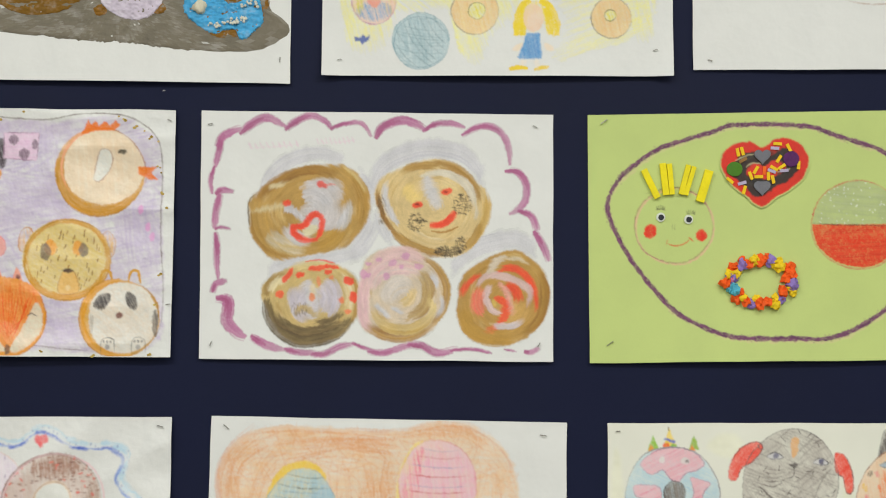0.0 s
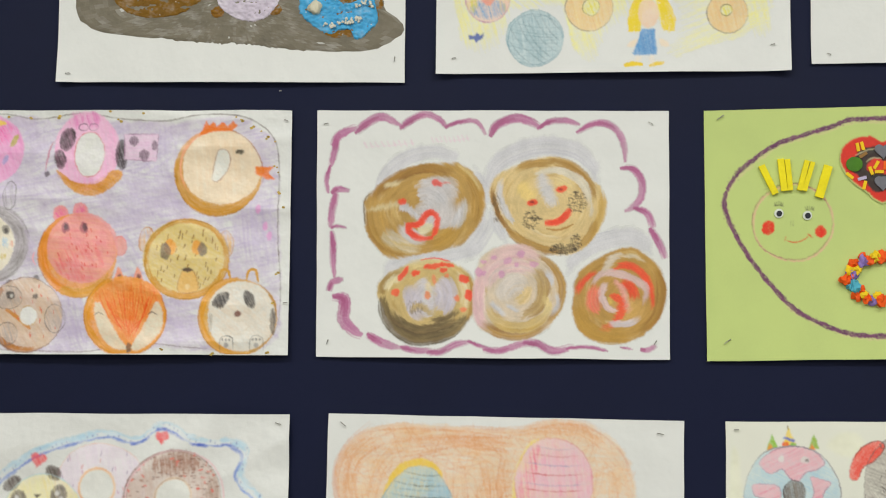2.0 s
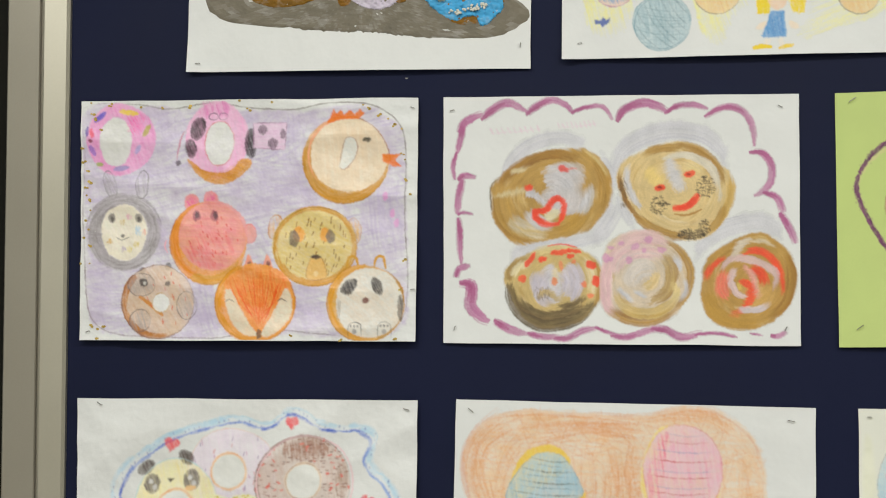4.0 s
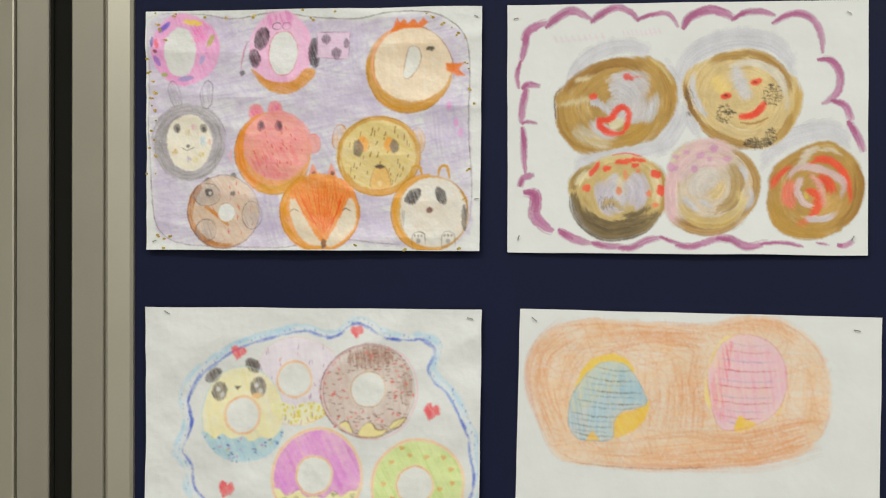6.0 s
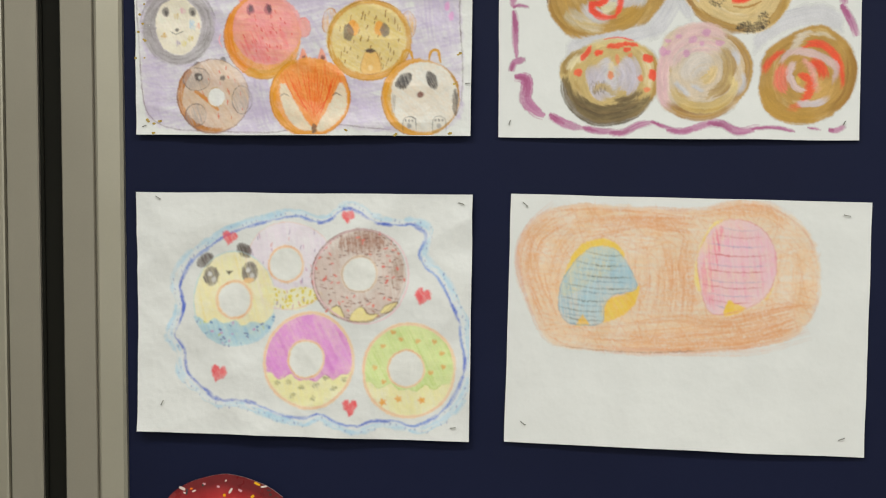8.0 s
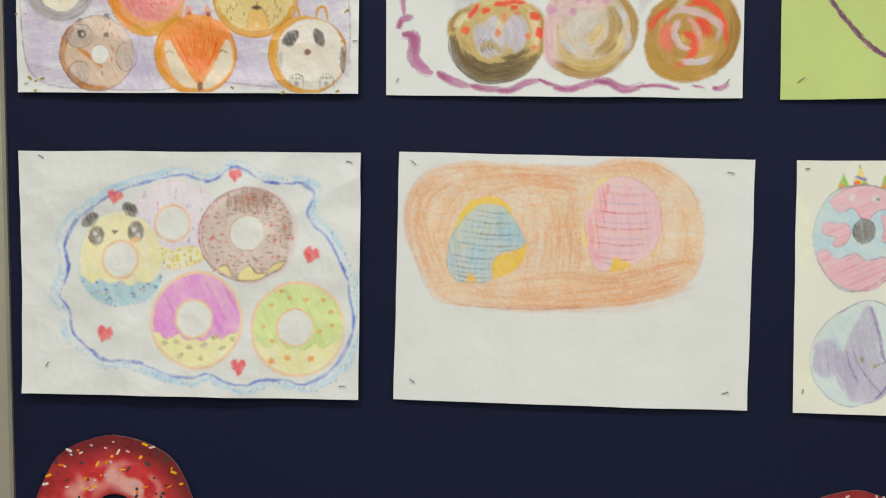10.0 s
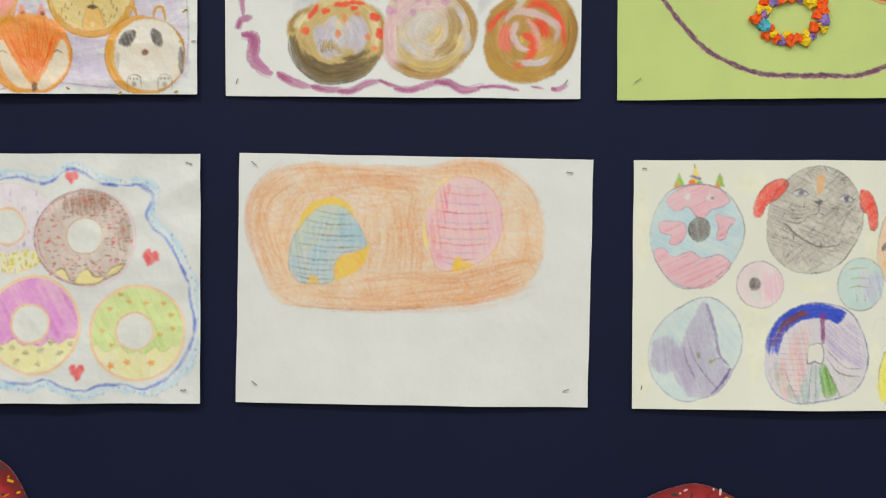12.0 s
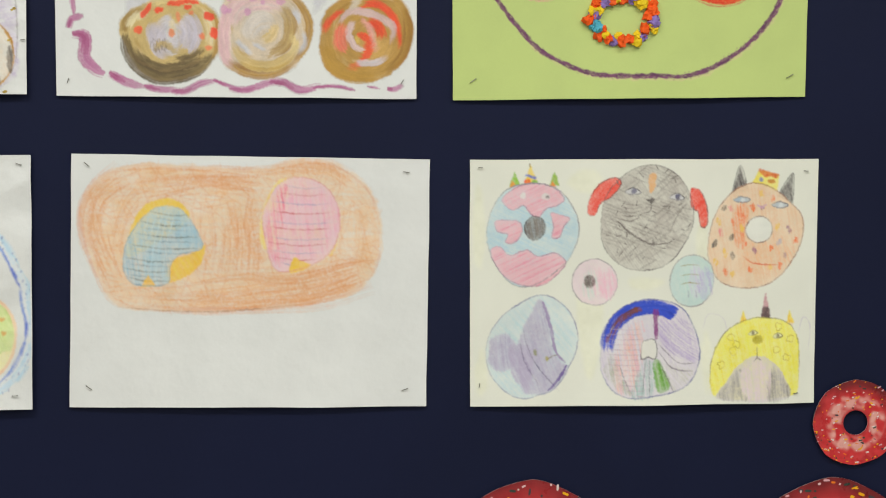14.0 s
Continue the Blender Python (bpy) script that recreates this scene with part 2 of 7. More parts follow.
def blend(a, b, k):
    return tuple(x + (y - x) * k for x, y in zip(a, b))



def smooth(points, closed=False, step=5.5):
    """A Catmull-Rom line through a few points."""
    pts = [Vector(p) for p in points]
    n = len(pts)
    out = []
    for k in range(n if closed else n - 1):
        p1, p2 = pts[k], pts[(k + 1) % n]
        p0 = pts[k - 1] if (k or closed) else p1
        p3 = pts[(k + 2) % n] if (closed or k + 2 < n) else p2
        m = max(1, int((p2 - p1).length / step + 0.5))
        for i in range(m):
            u = i / m
            out.append(((p1 * 2) + (p2 - p0) * u + (p0 * 2 - p1 * 5 + p2 * 4 - p3) * u * u + (p1 * 3 - p0 - p2 * 3 + p3) * u ** 3) * 0.5)
    if not closed:
        out.append(pts[-1])
    return out


def oval(cx, cy, rx, ry, turn=0, waver=0.025, seed=0, n=44, start=0, end=360):
    """A hand-drawn oval, or an arc of one (degrees, clockwise from the right)."""
    c, s = math.cos(radians(turn)), math.sin(radians(turn))
    out = []
    whole = end - start >= 360
    for k in range(n if whole else n + 1):
        a = radians(start + (end - start) * k / n)
        q = 1 + waver * 2 * noise.noise(Vector((math.cos(a) * 1.3, math.sin(a) * 1.3, seed * 3.7 + cx * 0.01)))
        x, y = rx * q * math.cos(a), ry * q * math.sin(a)
        out.append(Vector((cx + c * x - s * y, cy + s * x + c * y)))
    return out


def heart(cx, cy, w, h, turn=0):
    c, s = math.cos(radians(turn)), math.sin(radians(turn))
    out = []
    for k in range(36):
        a = 2 * math.pi * k / 36
        x = 16 * math.sin(a) ** 3 / 32 * w
        y = -(13 * math.cos(a) - 5 * math.cos(2 * a) - 2 * math.cos(3 * a) - math.cos(4 * a)) / 29 * h
        out.append(Vector((cx + c * x - s * y, cy + s * x + c * y)))
    return out


def around(points, n, centre=None):
    """The closed outline met again at n even angles about its centre, for shapes that bulge outwards."""
    m = centre or sum(points, Vector((0, 0))) / len(points)
    out = []
    for k in range(n):
        a = 2 * math.pi * k / n
        dx, dy = math.cos(a), math.sin(a)
        best = 0.5
        for p, q in zip(points, points[1:] + points[:1]):
            ex, ey = q.x - p.x, q.y - p.y
            det = dx * -ey + dy * ex
            if abs(det) < 1e-9:
                continue
            fx, fy = p.x - m.x, p.y - m.y
            r = (fx * -ey + fy * ex) / det
            u = (dx * fy - dy * fx) / det
            if r > best and -1e-6 <= u <= 1 + 1e-6:
                best = r
        out.append(m + Vector((dx, dy)) * best)
    return out


def inside(p, poly):
    hit = False
    for a, b in zip(poly, poly[1:] + poly[:1]):
        if (a.y > p.y) != (b.y > p.y) and p.x < (b.x - a.x) * (p.y - a.y) / (b.y - a.y) + a.x:
            hit = not hit
    return hit


def field(x, y, scale, seed):
    """Smooth random values, -1 to 1, over arrays of places."""
    table = np.random.default_rng(int(seed) % 9973).random((64, 64)) * 2 - 1
    gx, gy = x * scale + 0.37, y * scale + 0.61
    ix, iy = np.floor(gx).astype(int), np.floor(gy).astype(int)
    u, v = gx - ix, gy - iy
    u, v = u * u * (3 - 2 * u), v * v * (3 - 2 * v)
    ix, iy, jx, jy = ix % 64, iy % 64, (ix + 1) % 64, (iy + 1) % 64
    return (table[iy, ix] * (1 - u) + table[iy, jx] * u) * (1 - v) + (table[jy, ix] * (1 - u) + table[jy, jx] * u) * v


PITCH = 1.2  # spacing of a drawing's pigment, in the drawing's units


class Canvas:
    """The pigment lying on one sheet, and which figure left it there last."""

    def __init__(self, sheet):
        xs, ys = [p[0] for p in sheet.quad], [p[1] for p in sheet.quad]
        self.x0, self.y0 = min(xs), min(ys)
        self.w, self.h = int((max(xs) - self.x0) / PITCH) + 2, int((max(ys) - self.y0) / PITCH) + 2
        self.color = np.tile(np.array(sheet.tint), (self.h, self.w, 1))
        self.owner = np.full((self.h, self.w), -1)
        self.inks = []
        gx, gy = np.meshgrid(np.arange(self.w), np.arange(self.h))
        # the tooth of the paper catches the pencil
        self.tooth = 1 + 0.45 * field(gx, gy, 0.75, sheet.seed) + 0.35 * field(gx, gy, 0.33, sheet.seed + 50) + 0.22 * field(gx, gy, 0.06, sheet.seed + 90)

    def sample(self, i, j):
        """Pigment between the grid's points."""
        i, j = i.clip(0, self.w - 1.001), j.clip(0, self.h - 1.001)
        a, b = i.astype(int), j.astype(int)
        u, v = (i - a)[..., None], (j - b)[..., None]
        k = self.color
        return (k[b, a] * (1 - u) + k[b, a + 1] * u) * (1 - v) + (k[b + 1, a] * (1 - u) + k[b + 1, a + 1] * u) * v

    def roughen(self, amount, seed):
        """Edges fray on the grain of the paper."""
        i, j = np.meshgrid(np.arange(self.w, dtype=float), np.arange(self.h, dtype=float))
        di = field(i, j, 0.45, seed) + 0.6 * field(i, j, 0.16, seed + 1)
        dj = field(i, j, 0.45, seed + 2) + 0.6 * field(i, j, 0.16, seed + 3)
        self.color = self.sample(i + amount * di, j + amount * dj)

    def window(self, x_lo, x_hi, y_lo, y_hi, pad):
        i0, i1 = int((x_lo - pad - self.x0) / PITCH), int((x_hi + pad - self.x0) / PITCH) + 2
        j0, j1 = int((y_lo - pad - self.y0) / PITCH), int((y_hi + pad - self.y0) / PITCH) + 2
        return max(0, i0), min(self.w, i1), max(0, j0), min(self.h, j1)


class Ink:
    """One drawn figure on a sheet: fills, strokes and hatching laid as pigment, one mesh in the end."""

    def __init__(self, sheet, name, mat=PENCIL, label=""):
        self.sheet, self.name, self.label = sheet, name, label
        if not sheet.canvas:
            sheet.canvas = Canvas(sheet)
        self.dry = mat in (PENCIL, SHINY, CRAYON)
        self.mat = TWIN[sheet.mat] if self.dry else mat
        self.bite = 1.0 if mat is PENCIL else 0.8 if mat is SHINY else 1.3
        self.canvas, self.queue = sheet.canvas, []
        self.number, self.lift = len(self.canvas.inks), sheet.floor
        self.canvas.inks.append(self)
        self.rng = random.Random(sheet.seed * 100 + self.number)
        self.fine = np.random.default_rng(sheet.seed * 100 + self.number)

    def lay(self, win, cover, color):
        i0, i1, j0, j1 = win
        under = self.canvas.color[j0:j1, i0:i1]
        under += (color - under) * cover[..., None]
        self.canvas.owner[j0:j1, i0:i1][cover > 0.03] = self.number

    def put(self, pts, width, color, alpha=0.9, taper=0.5, ragged=0.15, soft=False):
        """Wait with one stroke until flush()."""
        if len(pts) > 1:
            self.queue.append((pts, width, color, alpha, taper, ragged, soft))

    def flush(self):
        """Lay the waiting strokes together: where they cross they mix and grow denser."""
        if not self.queue:
            return self
        xs, ys, ws, cs = [], [], [], []
        for pts, width, color, alpha, taper, ragged, soft in self.queue:
            p = np.array([(q.x, q.y) for q in pts])
            run = np.concatenate(([0.0], np.cumsum(np.hypot(*np.diff(p, axis=0).T))))
            if run[-1] < 0.3:
                continue
            m = max(3, int(run[-1] / 0.75) + 1)
            u = (np.arange(m) + 0.5) / m * run[-1]
            x, y = np.interp(u, run, p[:, 0]), np.interp(u, run, p[:, 1])
            dx, dy = np.gradient(x), np.gradient(y)
            size = np.hypot(dx, dy) + 1e-9
            ends = np.minimum(u, run[-1] - u) / max(1e-6, run[-1] * 0.25)
            half = (width * 0.5 + 0.35) * (taper + (1 - taper) * np.minimum(1, ends))
            half = half * (1 + ragged * (np.interp(u, np.linspace(0, run[-1], max(3, m // 9)), self.fine.uniform(-1, 1, max(3, m // 9)))))
            n = max(3, int(2 * half.max() / 0.75) + 1)
            q = ((np.arange(n) + 0.5) / n * 2 - 1)[:, None]
            body = (1 - q * q) if soft else np.clip((1 - abs(q)) * max(1.2, width * 0.45), 0, 1)
            press = 1 + (0.45 if soft else 0.2) * np.interp(u, np.linspace(0, run[-1], max(3, m // 16)), self.fine.uniform(-1, 1, max(3, m // 16)))
            if soft:
                press = press * np.minimum(1, 0.35 + ends)
            a = np.clip(alpha * body * press[None, :], 0, 0.97)
            xs.append((x[None, :] - dy / size * half * q).ravel())
            ys.append((y[None, :] + dx / size * half * q).ravel())
            w = -np.log(1 - a) * (run[-1] / m * 2 * half / n)[None, :] / PITCH ** 2
            ws.append(w.ravel())
            cs.append(np.tile(color, (w.size, 1)))
        self.queue = []
        if not xs:
            return self
        x, y, w, c = np.concatenate(xs), np.concatenate(ys), np.concatenate(ws), np.concatenate(cs)
        can = self.canvas
        win = i0, i1, j0, j1 = can.window(x.min(), x.max(), y.min(), y.max(), 2)
        if i1 - i0 < 2 or j1 - j0 < 2:
            return self
        fx, fy = (x - can.x0) / PITCH - i0, (y - can.y0) / PITCH - j0
        ix, iy = np.floor(fx).astype(int), np.floor(fy).astype(int)
        gx, gy = i1 - i0, j1 - j0
        total, tone = np.zeros(gx * gy), np.zeros((gx * gy, 3))
        for ox, oy in ((0, 0), (1, 0), (0, 1), (1, 1)):
            k = w * (1 - abs(fx - ix - ox)) * (1 - abs(fy - iy - oy))
            ok = (ix + ox >= 0) & (ix + ox < gx) & (iy + oy >= 0) & (iy + oy < gy)
            at = ((iy + oy) * gx + ix + ox)[ok]
            total += np.bincount(at, k[ok], gx * gy)
            for b in range(3):
                tone[:, b] += np.bincount(at, (k * c[:, b])[ok], gx * gy)
        color = (tone / np.maximum(total, 1e-9)[:, None]).reshape(gy, gx, 3)
        total = total.reshape(gy, gx)
        if self.dry:
            total = total * (1 + (can.tooth[j0:j1, i0:i1] - 1) * self.bite).clip(0.1, 2)
        self.lay(win, 1 - np.exp(-total), color)
        return self

    def mask(self, outline, win, ragged, feather, seed):
        i0, i1, j0, j1 = win
        can = self.canvas
        gx, gy = np.meshgrid(can.x0 + np.arange(i0, i1) * PITCH, can.y0 + np.arange(j0, j1) * PITCH)
        if ragged:
            gx, gy = gx + ragged * (field(gx, gy, 0.11, seed) + 0.5 * field(gx, gy, 0.4, seed + 1)), gy + ragged * (field(gx, gy, 0.11, seed + 2) + 0.5 * field(gx, gy, 0.4, seed + 3))
        hit = np.zeros(gx.shape, bool)
        for a, b in zip(outline, outline[1:] + outline[:1]):
            if a.y == b.y:
                continue
            lo = max(0, int((min(a.y, b.y) - 2 * ragged - can.y0) / PITCH) - j0 - 1)
            hi = max(0, int((max(a.y, b.y) + 2 * ragged - can.y0) / PITCH) - j0 + 3)
            y = gy[lo:hi]
            hit[lo:hi] ^= ((a.y > y) != (b.y > y)) & (gx[lo:hi] < (b.x - a.x) * (y - a.y) / (b.y - a.y) + a.x)
        m = hit.astype(float)
        for _ in range(max(1, int(feather / PITCH + 0.5))):
            for axis in (0, 1):
                m = 0.5 * m + 0.25 * (np.roll(m, 1, axis) + np.roll(m, -1, axis))
        return m

    def fill(self, outline, color, hole=None, ragged=0.6, vary=0.05, feather=1.4, alpha=0.94):
        """A flat of pigment inside an outline, round a hole if there is one, pressed harder here and there."""
        self.flush()
        can = self.canvas
        win = i0, i1, j0, j1 = can.window(min(p.x for p in outline), max(p.x for p in outline), min(p.y for p in outline), max(p.y for p in outline), 4 + feather + ragged)
        if i1 - i0 < 3 or j1 - j0 < 3:
            return self
        seed = self.rng.randrange(9000)
        m = self.mask(outline, win, ragged, feather, seed)
        if hole:
            m = m * (1 - self.mask(hole, win, 0.4, 1.4, seed))
        gx, gy = np.meshgrid(np.arange(i0, i1), np.arange(j0, j1))
        patch = field(gx, gy, 0.045, seed + 7) + 0.6 * field(gx, gy, 0.16, seed + 8)
        m = m * alpha * (1 - ((0.06 if self.dry else 0.0) + vary) * (1 + patch)).clip(0, 1)
        if self.dry:
            m = (m * (1 + (can.tooth[j0:j1, i0:i1] - 1) * self.bite * 0.25)).clip(0, 0.98)
        self.lay(win, m, np.array(color) * (1 + 0.05 * patch)[..., None])
        return self

    def stroke(self, points, width, color, closed=False, taper=0.5, waver=0.5, ragged=0.15):
        self.flush()
        pts = smooth(points, closed)
        if closed:
            pts = pts + pts[:1]
        z = self.rng.uniform(0, 99)
        pts = [p + Vector((noise.noise(Vector((p.x * 0.06, p.y * 0.06, z))), noise.noise(Vector((p.x * 0.06, p.y * 0.06, z + 9))))) * waver for p in pts]
        thin = self.dry and width < 2.6
        self.put(pts, width * (1.1 if thin else 1), color, 0.64 if thin else 0.9, 0.9 if closed else taper, ragged, thin)
        return self.flush()

    def brush(self, points, width, colors, hairs=None, closed=False, dry=0.2, spread=1.0, body=0.75):
        """A brush stroke: side by side bristle tracks, each its own shade, some running dry."""
        self.flush()
        pts = smooth(points, closed, 6.0)
        if closed:
            pts = pts + pts[:1]
        hairs = hairs or max(4, int(width / 1.5))
        n = len(pts)
        mean = tuple(sum(t[i] for t in colors) / len(colors) for i in range(3))
        self.put(pts, width * 0.82, mean, body, 0.45, 0.2)
        self.flush()
        for h in range(hairs):
            off = (h + 0.5) / hairs - 0.5
            lo = int(n * self.rng.uniform(0, dry) * abs(off) * 1.2)
            hi = n - int(n * self.rng.uniform(0, dry) * (0.4 + abs(off)))
            if hi - lo < 3:
                continue
            line = []
            z = self.rng.uniform(0, 99)
            for k in range(lo, hi):
                d = (pts[min(n - 1, k + 1)] - pts[max(0, k - 1)])
                d = d.normalized() if d.length > 1e-6 else Vector((1, 0))
                swell = 0.55 + 0.45 * min(1, min(k + 1, n - k) / max(1, n * 0.2))
                q = off * width * swell * spread + 0.7 * noise.noise(Vector((k * 0.2, h * 1.3, z)))
                line.append(pts[k] + Vector((-d.y, d.x)) * q)
            a, b = self.rng.choice(colors), self.rng.choice(colors)
            self.put(line, width / hairs * self.rng.uniform(1.0, 1.9), blend(a, b, self.rng.random()), self.rng.uniform(0.45, 0.9), 0.4, 0.2)
        return self.flush()

    def hatch(self, outline, colors, angle=0, gap=2.6, width=2.0, hole=None, loose=2.0, pale=0.35, bow=0.0, keep=0.95, long=999, alpha=0.55):
        """Pencil strokes to and fro inside an outline."""
        self.flush()
        mean = tuple(sum(t[i] for t in colors) / len(colors) for i in range(3))
        if sum(mean) < 0.62:
            alpha = 0.75  # dark pencil, pressed hard
            self.fill(outline, mean, hole, feather=1.2, alpha=0.62)
        c, s = math.cos(radians(angle)), math.sin(radians(angle))
        turn = lambda p: Vector((c * p.x + s * p.y, -s * p.x + c * p.y))
        back = lambda p: Vector((c * p.x - s * p.y, s * p.x + c * p.y))
        rings = [[turn(p) for p in r] for r in ([outline, hole] if hole else [outline])]
        y, top = min(p.y for p in rings[0]) + gap * 0.4, max(p.y for p in rings[0])
        while y < top:
            xs = sorted(a.x + (b.x - a.x) * (y - a.y) / (b.y - a.y) for r in rings for a, b in zip(r, r[1:] + r[:1]) if (a.y > y) != (b.y > y))
            for x0, x1 in zip(xs[::2], xs[1::2]):
                x = x0
                while x < x1 - 1:
                    e = min(x1, x + long * self.rng.uniform(0.6, 1.3))
                    if self.rng.random() < keep:
                        a, b = x + self.rng.uniform(-loose, loose), e + self.rng.uniform(-loose, loose)
                        tip = self.rng.uniform(-1, 1) * gap * 0.8
                        m = max(1, int((b - a) / 6.5))
                        bend = bow * (b - a) + self.rng.uniform(-1, 1)
                        line = [back(Vector((a + (b - a) * k / m, y + tip * (k / m - 0.5) + bend * math.sin(math.pi * k / m)))) for k in range(m + 1)]
                        tint = blend(self.rng.choice(colors), mean, 0.3)
                        self.put(line, width * self.rng.uniform(0.9, 1.7), tint, alpha * self.rng.uniform(0.55, 1.2) * (1 - pale * 0.5), 0.6, 0.2, True)
                    x = e + self.rng.uniform(0, 3)
            y += gap * self.rng.uniform(0.7, 1.3)
        return self.flush()

    def sweep(self, cx, cy, rx, ry, inner, outer, colors, count, start=0, end=360, width=5.0, span=(40, 130), turn=0, pale=0.1, alpha=0.6):
        """Curved strokes round a middle, between two shares of its radius."""
        self.flush()
        c, s = math.cos(radians(turn)), math.sin(radians(turn))
        for turn_no in range(count):
            a0 = self.rng.uniform(start, end)
            a1 = min(a0 + self.rng.uniform(*span), end if end - start < 360 else 9999)
            q0 = self.rng.uniform(inner, outer)
            q1 = min(outer, max(inner, q0 + self.rng.uniform(-0.06, 0.06)))
            n = max(3, int((a1 - a0) / 180 * math.pi * rx * q0 / 6))
            line = []
            for k in range(n + 1):
                a, q = radians(a0 + (a1 - a0) * k / n), q0 + (q1 - q0) * k / n
                x, y = rx * q * math.cos(a), ry * q * math.sin(a)
                line.append(Vector((cx + c * x - s * y, cy + s * x + c * y)))
            tint = blend(self.rng.choice(colors), self.rng.choice(colors), self.rng.random() * 0.5)
            self.put(line, width * self.rng.uniform(0.6, 1.5), tint, alpha * self.rng.uniform(0.6, 1.2) * (1 - pale * 0.5), 0.3, 0.2, True)
            if turn_no % 8 == 7:
                self.flush()
        return self.flush()

    def smear(self, outline, centre, drag=9.0, fray=1.3):
        """Go over wet paint once more, round the middle: colours run into each other along the brush."""
        self.flush()
        can = self.canvas
        win = i0, i1, j0, j1 = can.window(min(p.x for p in outline), max(p.x for p in outline), min(p.y for p in outline), max(p.y for p in outline), 8)
        seed = self.rng.randrange(9000)
        m = self.mask(outline, win, 3.0, 3.5, seed)
        gi, gj = np.meshgrid(np.arange(i0, i1, dtype=float), np.arange(j0, j1, dtype=float))
        ci, cj = (centre.x - can.x0) / PITCH, (centre.y - can.y0) / PITCH
        dx, dy = gi - ci, gj - cj
        r, a = np.hypot(dx, dy) + 1e-6, np.arctan2(dy, dx)
        lane = field(a * 5.0 + 20, r, 0.45, seed + 1) + 0.6 * field(a * 8 + 60, r, 0.8, seed + 2)
        out = np.zeros((*gi.shape, 3))
        reach = drag * (0.5 + 0.5 * field(gi, gj, 0.05, seed + 3)).clip(0.15, 1)
        for k in (-1, -0.5, 0, 0.5, 1):
            turn = a + (k * reach + lane * drag * 0.45) / (r + 6)
            rr = r + fray * field(a * 7 + 60, r, 0.35, seed + 4)
            out += can.sample(ci + rr * np.cos(turn), cj + rr * np.sin(turn)) / 5
        out *= (1 + 0.06 * lane)[..., None]
        can.color[j0:j1, i0:i1] += (out - can.color[j0:j1, i0:i1]) * m[..., None]
        return self

    def dashes(self, outline, colors, count, size=(3, 8), width=2.0, hole=None, angle=None, alpha=0.85):
        """Small separate marks strewn inside an outline."""
        self.flush()
        lo = Vector((min(p.x for p in outline), min(p.y for p in outline)))
        hi = Vector((max(p.x for p in outline), max(p.y for p in outline)))
        for mark in range(count):
            for _ in range(20):
                p = Vector((self.rng.uniform(lo.x, hi.x), self.rng.uniform(lo.y, hi.y)))
                if inside(p, outline) and not (hole and inside(p, hole)):
                    break
            else:
                continue
            a = radians(angle + self.rng.uniform(-15, 15)) if angle is not None else self.rng.uniform(0, math.pi)
            d = Vector((math.cos(a), math.sin(a))) * self.rng.uniform(*size) / 2
            self.put([p - d, p, p + d], width * self.rng.uniform(0.7, 1.3), self.rng.choice(colors), alpha, 0.6, 0.2)
        return self.flush()

    def dot(self, x, y, rx, ry, color, turn=0):
        return self.fill(oval(x, y, rx, ry, turn, 0.12, x + y, 16), color, ragged=0.3, feather=0.7)

    def done(self):
        self.flush()
        self.ob = mesh_object(self.name, [], [], self.mat, self.sheet.ob, self.label)
        return self.ob


def dry_out(sheet, rough=0.55, rubbed=0):
    """Turn the pigment on a sheet into one thin skin for each figure."""
    can = sheet.canvas
    can.roughen(rough, sheet.seed + 400)
    for _ in range(rubbed):
        for axis in (0, 1):
            can.color = 0.6 * can.color + 0.2 * (np.roll(can.color, 1, axis) + np.roll(can.color, -1, axis))
    place = sheet.places(can.x0 + np.arange(can.w) * PITCH, can.y0 + np.arange(can.h) * PITCH)
    on = place[1]
    cell_on = on[:-1, :-1] & on[1:, :-1] & on[:-1, 1:] & on[1:, 1:]
    own = can.owner
    cell = np.maximum(np.maximum(own[:-1, :-1], own[1:, :-1]), np.maximum(own[:-1, 1:], own[1:, 1:]))
    cell[~cell_on] = -1
    for ink in can.inks:
        jj, ii = np.nonzero(cell == ink.number)
        if not len(jj):
            bpy.data.objects.remove(ink.ob)
            continue
        a = jj * can.w + ii
        quads = np.stack((a, a + can.w, a + can.w + 1, a + 1), 1)
        used, index = np.unique(quads, return_inverse=True)
        pos = place[0].reshape(-1, 3)[used].copy()
        pos[:, 1] -= ink.lift
        me = ink.ob.data
        me.clear_geometry()
        me.vertices.add(len(used))
        me.vertices.foreach_set("co", pos.ravel())
        me.loops.add(quads.size)
        me.loops.foreach_set("vertex_index", index.ravel().astype(np.int32))
        me.polygons.add(len(quads))
        me.polygons.foreach_set("loop_start", np.arange(0, quads.size, 4, dtype=np.int32))
        me.update(calc_edges=True)
        me.polygons.foreach_set("use_smooth", [True] * len(me.polygons))
        layer = me.color_attributes.new("pigment", "FLOAT_COLOR", "POINT")
        rgba = np.ones((len(used), 4), np.float32)
        rgba[:, :3] = can.color.reshape(-1, 3)[used].clip(0.004, 0.9)
        layer.data.foreach_set("color", rgba.ravel())


